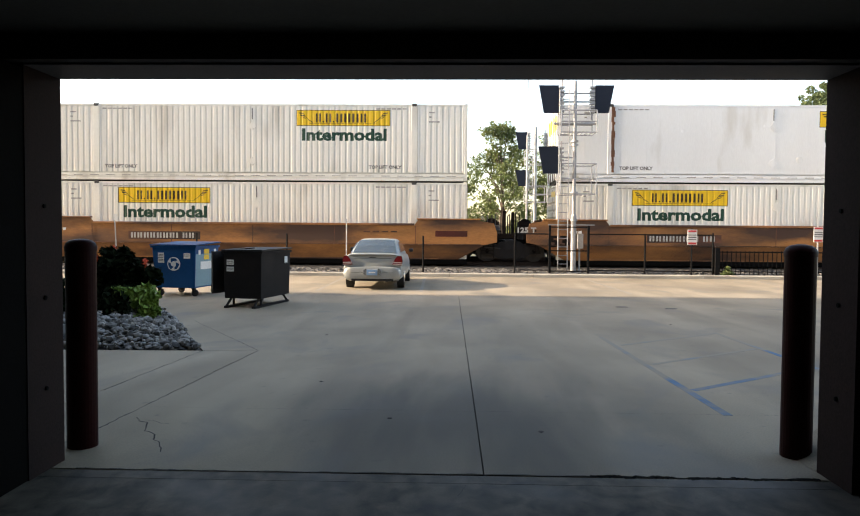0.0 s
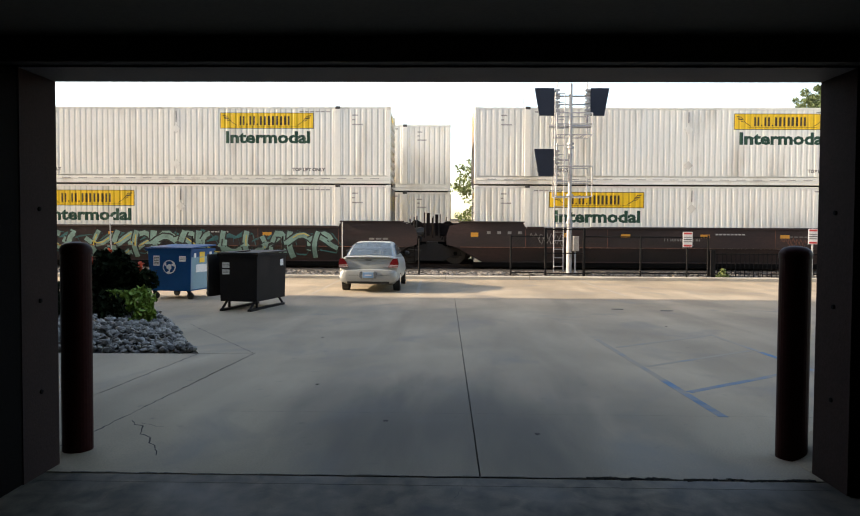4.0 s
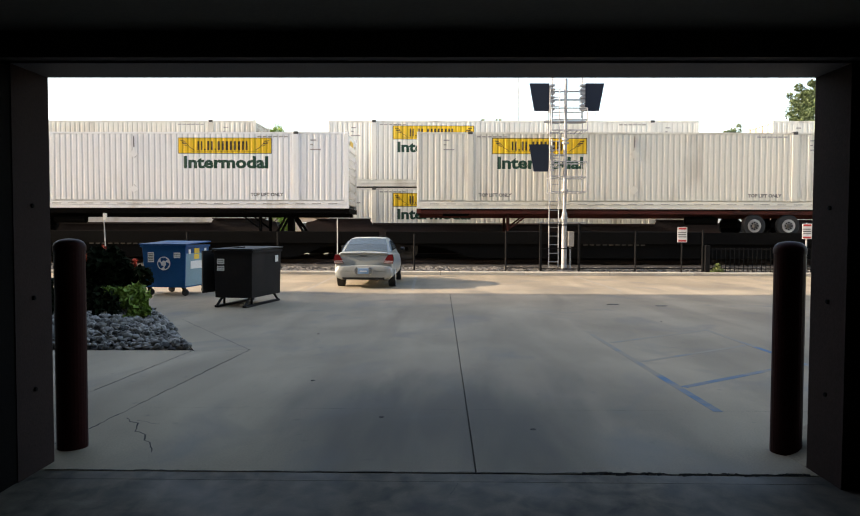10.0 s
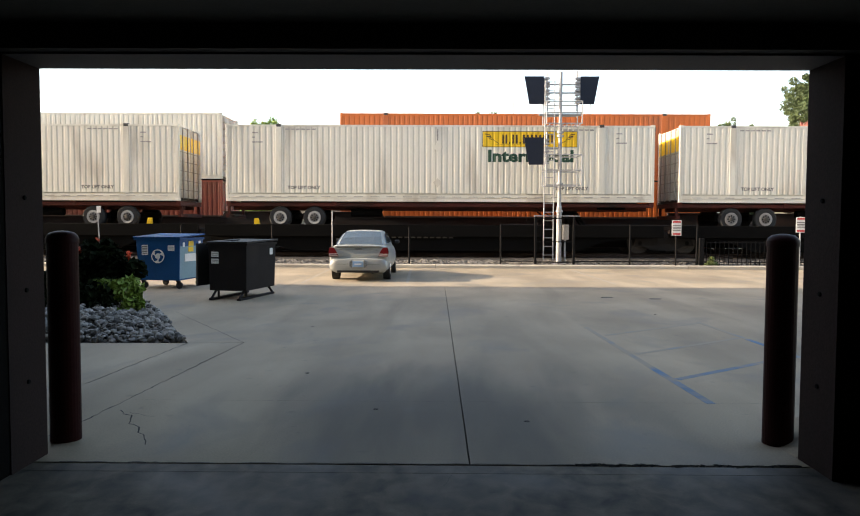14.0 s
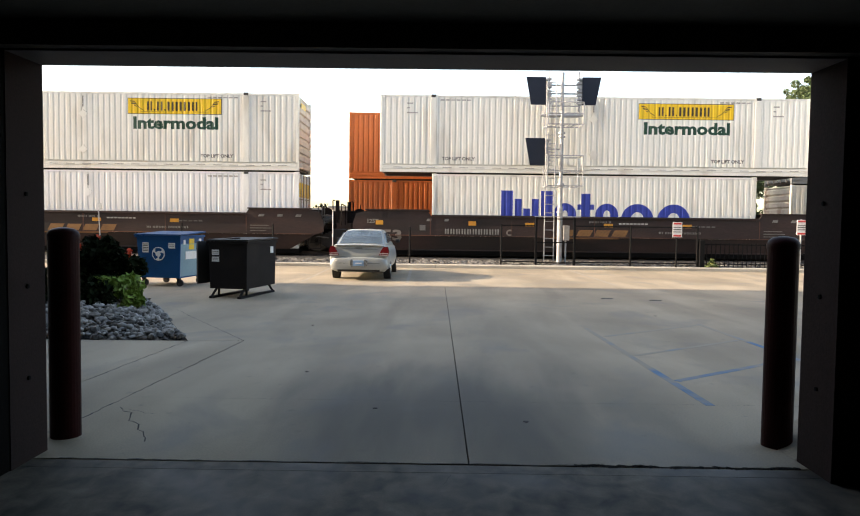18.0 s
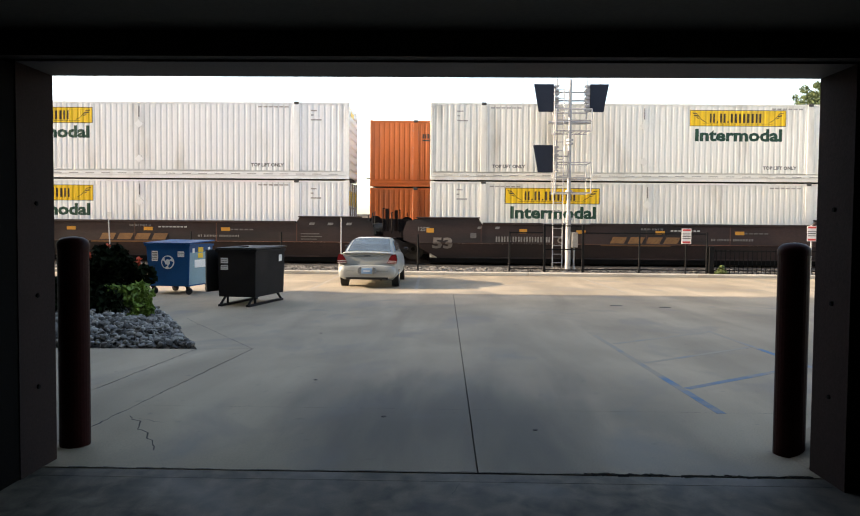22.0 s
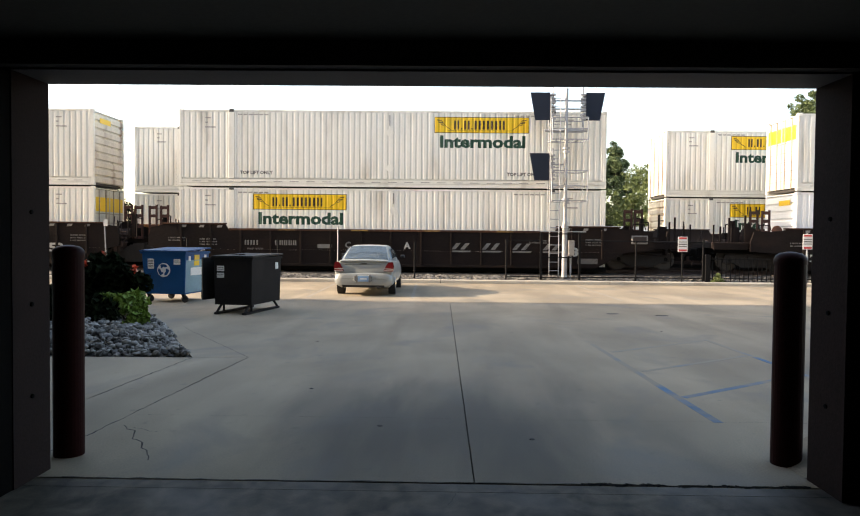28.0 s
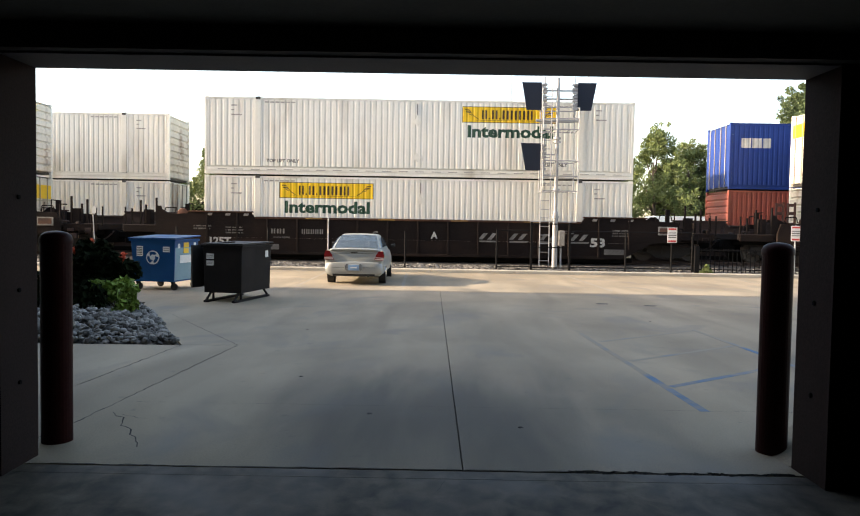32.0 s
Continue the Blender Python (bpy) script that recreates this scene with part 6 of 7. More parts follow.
def well_car(train, x, y, paint, hl, hr, left, right, ribs=False, near=True, label="", marks=None, edge=None, letter="A"):
    """One well unit; hl and hr: half lengths to its two ends; left, right: 'joint' or 'coupler'."""
    th = thing("well_car", label, "railcar", None, "cars of the near train" if near else "cars of the far train")
    YS = 1.49

    lean = 0.0 if ribs else LEAN

    def side(bm, s):
        a, b = -min(hl - 0.55, 9.85), min(hr - 0.55, 9.85)
        pts = [(a, 0.95), (-8.75, 0.85), (8.75, 0.85), (b, 0.95), (b, 1.30), (b - 0.12, 1.66), (8.7, 1.72), (8.5, 1.78), (6.25, 1.78), (6.1, 1.56), (-6.1, 1.56), (-6.25, 1.78), (-8.5, 1.78), (-8.7, 1.72), (a + 0.12, 1.66), (a, 1.30)]
        prism(bm, pts, "y", s * YS - 0.05, s * YS + 0.05)

    def skirt(bm, s):
        prism(bm, [(-8.75, 0.847), (-7.7, 0.26), (7.7, 0.26), (8.75, 0.847)], "y", s * YS - 0.048, s * YS + 0.048)
        for v in bm.verts:
            v.co.y -= s * lean * (0.85 - v.co.z) / 0.59
    for s in ((-1, 1) if near else (-1,)):
        part("side_sheet", cached_mat(("well_side", round(hl, 2), round(hr, 2), s), lambda bm: side(bm, s), paint), paint, th)
        part("lower_sheet", cached_mat(("well_skirt", s, lean), lambda bm: skirt(bm, s), paint), paint, th, "grimy lower side sheet that leans inwards")
        sp = part("top_chord", cached_mat(("chord", s), lambda bm: box(bm, -6.1, 6.1, s * YS - 0.09, s * YS + 0.09, 1.56, 1.64, 0.01), edge or paint), edge or paint, th)
        part("bottom_sill", cached_mat(("sill", s, lean), lambda bm: box(bm, -7.0, 7.0, s * (YS - lean) - 0.08, s * (YS - lean) + 0.08, 0.24, 0.34, 0.01), paint), paint, th)
        for xx in (-7.4, 7.4):
            part("end_chord", cached_mat(("endchord", s), lambda bm: box(bm, -1.2, 1.2, s * YS - 0.09, s * YS + 0.09, 1.78, 1.83, 0.01), edge or paint), edge or paint, th, at=pose(xx, 0, 0))
    if ribs and near:
        xx = -7.9
        while xx < 8.0:
            tall = 1.76 if abs(xx) > 6.3 else 1.55
            lo = 0.34 if abs(xx) < 7 else 0.62
            part("rib", cached_mat(("rib", tall, lo), lambda bm: box(bm, -0.035, 0.035, -YS - 0.105, -YS - 0.052, lo, tall, 0.006), paint), paint, th, at=pose(xx, 0, 0))
            xx += 1.13
    part("well_floor", cached_mat("well_floor", lambda bm: box(bm, -8.1, 8.1, -1.38, 1.38, 0.12, 0.29), "car_black"), "car_black", th)
    for d, half, kind in ((-1, hl, left), (1, hr, right)):
        pl = part("end_platform", cached_mat(("platform", round(half, 2)), lambda bm: box(bm, 8.55, half - 0.45, -1.3, 1.3, 1.05, 1.28, 0.02), "car_dark"), "car_dark", th, "dark end platform", at=pose(0, 0, 0, 0, 0, 0 if d > 0 else 180))
        part("end_wall", cached_mat("end_wall", lambda bm: box(bm, 8.35, 8.5, -1.43, 1.43, 0.8, 1.7), "car_dark"), "car_dark", th, at=pose(0, 0, 0, 0, 0, 0 if d > 0 else 180))
        if near:
            for k, (dx, hh) in enumerate(((0.25, 0.55), (0.62, 0.85), (0.95, 0.7))):
                part("grab_iron", cached_mat(("grab", hh), lambda bm: cyl(cyl(bm, (0, 0, 1.2), (0, 0, 1.3 + hh), 0.022, seg=6), (0, 0.5, 1.3 + hh), (0, -0.0, 1.3 + hh), 0.02, seg=6), "car_dark"), "car_dark", pl, at=pose(8.75 + dx, -1.25, 0))
            part("brake_gear", cached_mat("brake_gear", lambda bm: cyl(box(box(bm, -0.22, 0.22, -0.5, -0.1, 1.28, 1.75, 0.02), 0.3, 0.42, -1.1, -0.9, 1.28, 2.15), (-0.1, -0.75, 1.62), (-0.1, -0.66, 1.62), 0.26, seg=14), "car_dark"), "car_dark", pl, "dark brake gear on the platform", at=pose(9.15, 0, 0))
            part("step", cached_mat("step", lambda bm: [box(bm, -0.25, 0.25, -1.46, -1.40, zz, zz + 0.03) for zz in (0.3, 0.62, 0.94)] and cyl(cyl(bm, (-0.24, -1.43, 0.28), (-0.24, -1.43, 1.2), 0.018, seg=6), (0.24, -1.43, 0.28), (0.24, -1.43, 1.2), 0.018, seg=6), "car_dark"), "car_dark", pl, at=pose(half - 0.9, 0, 0))
        part("draft_sill", cached_mat(("draft_sill", round(half, 2)), lambda bm: box(box(bm, 8.3, half - 0.2, -0.45, 0.45, 0.55, 1.04, 0.02), 8.6, half - 0.6, -1.15, 1.15, 0.86, 1.04), "car_black"), "car_black", th, at=pose(0, 0, 0, 0, 0, 0 if d > 0 else 180))
        if near:
            variant = (NAMES.index(letter) + (d > 0)) % 3
            pw = part("pipework", cached_mat(("pipework", round(half, 2), variant), lambda bm: pipework(bm, half, 40 + variant), ("car_dark", "car_brown", "casting")[variant]), "car_dark", pl, "grimy pipes, hoses and brackets")
            tagged(pw, kind="stuff")
        if near and kind == "coupler":
            turn = pose(0, 0, 0, 0, 0, 0 if d > 0 else 180)
            fy = -d
            part("platform_sill", cached_mat(("platform_sill", round(half, 2), d), lambda bm: box(bm, 9.86, half - 0.5, fy * 1.30 - 0.04, fy * 1.30 + 0.04, 1.0, 1.26, 0.01), paint), paint, pl)
            for px, ph, pr in ((10.02, 1.02, 0.03), (10.42, 0.75, 0.028), (10.62, 0.92, 0.03), (10.95, 0.6, 0.028), (11.2, 0.66, 0.022)):
                part("stanchion", cached_mat(("stanchion", ph, pr), lambda bm: box(bm, -pr, pr, -pr, pr, 1.2, 1.28 + ph), "car_dark"), "car_dark", pl, at=pose(px + 0.09 * d, fy * 1.2, 0))
            part("end_cabinet", cached_mat("end_cabinet", lambda bm: box(bm, -0.14, 0.14, -0.16, 0.16, 1.25, 1.85, 0.015), "car_dark"), "car_dark", pl, "dark upright cabinet", at=pose(10.28, fy * 1.05, 0))
            hoop = [(9.05, 1.72), (9.10, 1.93), (9.50, 1.93), (9.56, 1.72)]
            part("handrail", cached_mat(("hoop", d), lambda bm: [cyl(bm, (p0[0], fy * 1.4, p0[1]), (p1[0], fy * 1.4, p1[1]), 0.02, seg=6) for p0, p1 in zip(hoop, hoop[1:])], "car_dark"), "car_dark", pl)
            if d < 0:
                bs = part("brake_stand", cached_mat("brake_stand", lambda bm: prism(bm, [(9.95, 1.25), (9.95, 2.0), (9.78, 2.0), (9.74, 1.88), (9.5, 1.74), (9.3, 1.7), (9.3, 1.25)], "y", 1.12, 1.24), "car_dark"), "car_dark", pl, "dark gusseted brake stand")
                part("brake_wheel", cached_mat("brake_wheel", lambda bm: lathe(bm, [(0.18, -0.02), (0.2, 0.0), (0.18, 0.02), (0.06, 0.03)], 18, Matrix.Rotation(radians(-90), 4, "X") @ Matrix.Translation((0, 0, 0))), "car_rust"), "car_rust", bs, "rusted round brake wheel", at=pose(8.85, 1.44, 1.72))
            else:
                part("retainer_box", cached_mat("retainer_box", lambda bm: box(bm, 9.0, 9.6, -1.585, -1.545, 1.18, 1.5, 0.008), "letter_grey"), "letter_grey", pl, "pale framed data panel")
                part("data_panel", cached_mat("data_panel", lambda bm: box(bm, 9.05, 9.55, -1.592, -1.586, 1.24, 1.45), "car_rust"), "car_rust", pl)
        if kind == "coupler":
            truck(th, d * (half - 2.1))
            part("coupler", cached_mat("coupler", lambda bm: box(bm, -0.5, 0.45, -0.12, 0.12, 0.72, 0.98, 0.03), "car_black"), "car_black", th, at=pose(d * (half - 0.3), 0, 0, 0, 0, 0 if d > 0 else 180))
        elif d > 0:
            truck(th, half)
    if marks:
        marks(th, -YS - 0.053)
    MOVERS.append((th, train, x, y, CAR_Z, 0))
    return th


FLAT_DROP = 0.13


def flat_car(train, x, y, hl, hr, label, yellow=False, marks=None):
    th = thing("flat_car", label, "railcar", None, "cars of the near train")
    a, b = -hl + 0.12, hr - 0.12
    part("deck", box(bm_new(), a, b, -1.42, 1.42, 1.10, 1.23, 0.015), "car_dark", th, "dark plank deck")
    part("side_sill", prism(bm_new(), [(a, 0.95), (a + 2.2, 0.80), (a + 3.2, 0.42), (b - 3.2, 0.42), (b - 2.2, 0.80), (b, 0.95), (b, 1.10), (a, 1.10)], "y", -1.36, -1.26), "car_black", th)
    part("center_sill", box(bm_new(), a, b, -0.3, 0.3, 0.55, 1.09), "car_black", th)
    part("deck_edge", box(bm_new(), a, b, -1.47, -1.425, 1.13 if yellow else 0.95, 1.24 if yellow else 1.40, 0.01), "ochre_dark" if yellow else "car_black", th, "ochre deck edge" if yellow else "sooty black deck edge")
    for xx in (-hl * 0.55, hl * 0.3):
        part("reflector", cached_mat("reflector", lambda bm: box(bm, -0.2, 0.2, -1.366, -1.362, 0.95, 1.02), "ochre_dark"), "ochre_dark", th, "orange reflector strip", at=pose(xx, 0, 0))
    part("lettering_bars", cached_mat("flat_bars", lambda bm: [box(bm, k * 0.24, k * 0.24 + 0.16, -1.366, -1.362, 0.9, 1.04) for k in range(10)], "small_ink"), "letter_white", th, "worn lettering drawn as bars", at=pose(-1.8, 0, 0))
    part("hitch", cached_mat("hitch", lambda bm: [cyl(bm, (x_, s_ * 0.4, 1.23), (x_ * 0.25, s_ * 0.28, 1.98), 0.055, seg=6) for x_ in (-0.55, 0.65) for s_ in (-1, 1)] and box(box(bm, -0.35, 0.4, -0.42, 0.42, 1.97, 2.05, 0.02), -0.1, 0.12, -0.2, 0.2, 1.23, 1.97), "car_dark"), "car_dark", th, "steel trailer hitch", at=pose(hr * 0.6, 0, 0))
    truck(th, hr, FLAT_DROP)
    if marks:
        marks(th, -1.372)
    MOVERS.append((th, train, x, y, CAR_Z - FLAT_DROP, 0))


def trailer(train, x, y, z, kind, logo, rear, label, lower_red=True, axles=(4.75, 6.05), white=True, chock=False):
    """A container on a road chassis standing on its tyres at deck height z; rear: the end over the axles."""
    container(train, x, y, z + 1.04, kind, logo=logo, doors=rear, label=label, group="containers on road chassis")
    ch = thing("road_chassis", "dark red road chassis with twin axles under a container" if lower_red else "black road chassis with twin axles under a container", "trailer", None, "road chassis on the flat cars")
    d = -1 if rear == "L" else 1
    col = "chassis" if lower_red else "car_black"
    for s in (-0.5, 0.5):
        part("beam", box(bm_new(), -8.0, 8.0, s - 0.07, s + 0.07, 0.72, 1.02), col, ch)
    for xx in (-8.0, -4.0, 0.0, 4.0, 8.0):
        part("cross_member", box(bm_new(), xx - 0.09, xx + 0.09, -1.22, 1.22, 0.86, 1.035), col, ch)
    part("bumper", box(bm_new(), d * 8.05 - 0.06, d * 8.05 + 0.06, -1.2, 1.2, 0.42, 0.55), col, ch, "red rear bumper")
    for s in (-1.0, 1.0):
        part("bumper_leg", box(bm_new(), d * 8.05 - 0.05, d * 8.05 + 0.05, s - 0.05, s + 0.05, 0.5, 0.9), col, ch)
    part("side_rail", box(bm_new(), -8.0, 8.0, -1.2, -1.1, 0.86, 0.98), col, ch)
    for xx in axles:
        wl = part("tyre", cached_mat("tyre", lambda bm: lathe(bm, [(0.28, -0.13), (0.44, -0.13), (0.495, -0.09), (0.5, 0.0), (0.495, 0.09), (0.44, 0.13), (0.28, 0.13)], 26, Matrix.Rotation(radians(90), 4, "X")), "tyre"), "tyre", ch, at=pose(d * xx, -1.08, 0.43) @ Matrix.Diagonal((0.86, 1, 0.86, 1)))
        turn = Matrix.Rotation(radians(90), 4, "X")
        part("rim", cached_mat(("rim", white), lambda bm: lathe(bm, [(0.29, 0.132), (0.278, 0.15), (0.2, 0.137)], 22, turn), "rim" if white else "casting"), "rim", wl, "white steel rim" if white else "")
        part("wheel_disc", cached_mat(("wheel_disc", white), lambda bm: lathe(bm, [(0.2, 0.136), (0.196, 0.139), (0.09, 0.141)], 20, turn), "rim_disc" if white else "car_black"), "car_black", wl, "dished wheel disc")
        if white:
            part("vent_hole", cached_mat("vent_holes", lambda bm: [cyl(bm, (0.145 * math.cos(k * 0.785), -0.139, 0.145 * math.sin(k * 0.785)), (0.145 * math.cos(k * 0.785), -0.143, 0.145 * math.sin(k * 0.785)), 0.036, seg=8) for k in range(8)], "car_black"), "car_black", wl, "ring of dark vent holes")
        part("hub", cached_mat(("hub", white), lambda bm: lathe(bm, [(0.10, 0.142), (0.095, 0.19), (0.03, 0.2)], 14, turn), "casting"), "casting", wl, "dark steel axle hub")
        part("tyre", MESHES[("tyre", "tyre")], "tyre", ch, at=pose(d * xx, 1.08, 0.43) @ Matrix.Diagonal((0.86, 1, 0.86, 1)))
        part("mudguard", box(bm_new(), d * xx - 0.5, d * xx + 0.5, -0.85, 0.85, 0.38, 0.6), "car_black", ch)
    if chock:
        part("chock", prism(bm_new(), [(d * (axles[1] + 0.72), 0.0), (d * (axles[1] + 1.0), 0.0), (d * (axles[1] + 0.96), 0.4), (d * (axles[1] + 0.82), 0.4)], "y", -1.3, -1.2), "yellow", ch, "yellow wheel chock")
    part("hitch_plate", box(bm_new(), -d * 6.6 - 0.5, -d * 6.6 + 0.5, -0.9, 0.9, 0.78, 0.87, 0.02), "car_black", ch, "black coupling plate")
    part("air_tank", cyl(bm_new(), (d * 2.2, -0.75, 0.62), (d * 3.4, -0.75, 0.62), 0.15, seg=12), "car_black", ch, "dark air tank")
    for s in (-0.8, 0.8):
        part("landing_leg", cyl(bm_new(), (-d * 4.6, s, 0.0), (-d * 4.6, s, 0.9), 0.06, seg=8), col, ch)
        part("leg_brace", cyl(bm_new(), (-d * 4.6, s, 0.25), (-d * 3.8, s, 0.85), 0.03, seg=6), col, ch)
    MOVERS.append((ch, train, x, y, z, 0))


# lettering and paint on the car sides
def bars_at(th, y, x, z, n, w, h, mat, gap=0.07, slant=0.0, label="lettering drawn as plain bars", lean=True):
    def b(bm):
        for k in range(n):
            xx = k * (w + gap)
            prism(bm, [(xx, 0), (xx + w, 0), (xx + w + slant, h), (xx + slant, h)], "y", -0.003, 0)
        if lean:
            for v in bm.verts:
                v.co.y += side_in(z + v.co.z)
    tagged(part("side_lettering", cached_mat(("pb", n, w, h, gap, slant, z if lean and z < 0.85 else 1, lean), b, mat), mat, th, label, at=pose(x, y, z)), kind="stuff")


def strokes_at(th, y, x, z, n, w, h, mat, seed, lean=True):
    """A row of worn characters drawn as plain upright bars."""
    def b(bm):
        r = random.Random(seed)
        for k in range(n):
            xx = k * w * 1.3
            box(bm, xx, xx + w * 0.36, -0.003, 0, 0, h)
            if r.random() < 0.75:
                box(bm, xx + w * 0.6, xx + w * 0.94, -0.003, 0, 0, h)
        if lean:
            for v in bm.verts:
                v.co.y += side_in(z + v.co.z)
    tagged(part("side_lettering", cached_mat(("strokes", n, w, h, seed, z, lean), b, mat), mat, th, "worn number drawn as plain bars", at=pose(x, y, z)), kind="stuff")


def text_at(th, y, x, z, text, w, h, mat, lean=True):
    def b(bm):
        flat_word(bm, text, w, h)
        if lean:
            for v in bm.verts:
                v.co.y += side_in(z + v.co.z)
    part("lettering", cached_mat(("side text", text, w, h, z, lean), b, mat), mat, th, "painted lettering", at=pose(x, y - 0.002, z))


def ribbon(bm, pts, w, y):
    """A flat band of paint along a line, facing -y, lying on the car's side."""
    row = []
    for i, q in enumerate(pts):
        a, b = Vector(pts[max(0, i - 1)]), Vector(pts[min(len(pts) - 1, i + 1)])
        d = (b - a).normalized()
        nn = Vector((-d.y, d.x)) * w / 2
        pair = []
        for s_ in (1, -1):
            zz = min(1.54, max(0.29, q[1] + s_ * nn.y))
            pair.append(bm.verts.new((q[0] + s_ * nn.x, y + side_in(zz), zz)))
        row.append(pair)
    for a, b in zip(row, row[1:]):
        bm.faces.new((a[0], a[1], b[1], b[0]))


def graffiti(th, y, x0, x1, seed, body, line, accent, shine):
    """Sprayed letters out of broad bent strokes: a cloud behind, black outlines, fills and a few bright lines."""
    r = random.Random(seed)
    n = int((x1 - x0) / 0.85)
    fills, outs, cloud, glints = bm_new(), bm_new(), bm_new(), bm_new()
    for i in range(int((x1 - x0) / 0.5)):
        cx = x0 + (x1 - x0) * (i + 0.5) / int((x1 - x0) / 0.5)
        pts = [(cx + r.uniform(0.3, 0.55) * math.cos(k * 0.9), 0.92 + r.uniform(0.25, 0.6) * math.sin(k * 0.9)) for k in range(7)]
        sheet_pts = [(p_, min(1.53, max(0.3, q_))) for p_, q_ in pts]
        f = cloud.faces.new([cloud.verts.new((p_, y - 0.0015 - i * 0.0002 + side_in(q_), q_)) for p_, q_ in sheet_pts])
    step = 0
    for i in range(n):
        cx = x0 + (x1 - x0) * (i + 0.5) / n
        for k in range(3):
            lean_ = r.uniform(-0.25, 0.35)
            kind = (i + k) % 3
            if kind == 0:
                pts = [(cx - 0.3 + lean_ * t - 0.1 * math.sin(3 * t), 0.42 + 1.0 * t) for t in (0, 0.2, 0.4, 0.6, 0.8, 1)]
            elif kind == 1:
                pts = [(cx + 0.34 * math.cos(a_ + i), 0.92 + 0.42 * math.sin(a_ + i)) for a_ in (0.0, 0.5, 1.0, 1.6, 2.2, 2.8, 3.4)]
            else:
                zz = r.uniform(0.6, 1.3)
                pts = [(cx - 0.55 + 1.1 * t, zz + 0.22 * math.sin(4 * t + i)) for t in (0, 0.2, 0.4, 0.6, 0.8, 1)]
            w = r.uniform(0.15, 0.24)
            step += 1
            ribbon(outs, pts, w + 0.11, y - 0.007 - step * 0.0006)
            ribbon(fills, pts, w, y - 0.0073 - step * 0.0006)
            if r.random() < 0.45:
                ribbon(glints, [(p_ + 0.03, q_ + 0.05) for p_, q_ in pts[1:-1]], 0.035, y - 0.0076 - step * 0.0006)
    tagged(part("spray_cloud", cloud, accent, th, "sprayed cloud of paint"), kind="stuff")
    tagged(part("spray_outline", outs, line, th, "dark sprayed outlines"), kind="stuff")
    tagged(part("spray_fill", fills, body, th, "sprayed bent strokes"), kind="stuff")
    tagged(part("spray_glint", glints, shine, th, "thin bright sprayed lines"), kind="stuff")


def scribble(th, y, x, z, w, h, seed, mat):
    """A quick tag in one thin line."""
    r = random.Random(seed)
    bm = bm_new()
    pts = [(x + w * i / 26, z + h * (0.5 + 0.5 * math.sin(i * 1.9 + r.uniform(-0.5, 0.5)) * r.uniform(0.5, 1))) for i in range(27)]
    ribbon(bm, pts, 0.03, y - 0.004)
    ribbon(bm, [(p_ + 0.1, q_ - h * 0.55) for p_, q_ in pts[4:20]], 0.025, y - 0.004)
    tagged(part("scribble", bm, mat, th, "thin sprayed scribble"), kind="stuff")


def marks_common(th, y):
    bars_at(th, y, -8.2, 1.25, 2, 0.28, 0.16, "patch_orange", 3.2, label="orange reflector strips")
    bars_at(th, y, -2.6, 1.25, 3, 0.34, 0.13, "patch_orange", 2.6, label="orange reflector strips")
    bars_at(th, y, 3.6, 1.28, 5, 0.14, 0.05, "small_ink", 0.05)
    bars_at(th, y, 0.9, 1.36, 8, 0.1, 0.05, "letter_white", 0.04)


def marks_orange(th, y):
    bars_at(th, y, -4.75, 0.98, 1, 2.75, 0.3, "car_rust", 0, label="dark patch behind the lettering")
    strokes_at(th, y - 0.004, -4.65, 1.03, 10, 0.19, 0.2, "letter_white", 3)
    text_at(th, y, -8.0, 1.0, "53", 0.75, 0.45, "car_dark")
    text_at(th, y, -2.3, 1.1, "B", 0.2, 0.24, "car_dark")
    text_at(th, y, -9.2, 1.42, "125 T", 0.7, 0.2, "letter_white")
    bars_at(th, y, -7.6, 1.3, 3, 0.12, 0.1, "label", 0.04)
    bars_at(th, y, 4.2, 1.3, 4, 0.24, 0.05, "car_rust", 0.1)
    bars_at(th, y, 6.9, 1.15, 1, 1.2, 0.22, "chassis", 0, label="dark red repainted patch")
    bars_at(th, y, -8.9, 0.62, 1, 0.05, 0.8, "car_dark", 0.4, label="dark upright strip")
    seams(th, y, "car_rust")


def seams(th, y, mat):
    """Weld lines and rubbed strips on a plain side."""
    def b(bm):
        for xx in (-6.15, -3.1, 0.0, 3.1, 6.15):
            box(bm, xx - 0.012, xx + 0.012, -0.006, 0.0, 0.86, 1.54)
        box(bm, -8.6, 8.6, -0.012, 0.0, 0.85, 0.875)
    tagged(part("weld_line", cached_mat("weld_line", b, mat), mat, th, "raised weld lines", at=pose(0, y, 0)), kind="stuff")


def marks_rust(th, y):
    bars_at(th, y, -5.15, 1.0, 1, 2.8, 0.26, "car_brown", 0, label="darker patch behind the lettering")
    strokes_at(th, y - 0.004, -5.0, 1.03, 10, 0.19, 0.2, "letter_white", 5)
    bars_at(th, y, 1.4, 0.9, 3, 0.45, 0.42, "ochre_dark", 0.16, 0.05, "faded yellow lettering drawn as bars")
    bars_at(th, y, -7.6, 1.12, 1, 1.5, 0.26, "graf_dim", 0, 0.1, "dull painted-over patch")
    seams(th, y, "car_brown")
    marks_common(th, y)


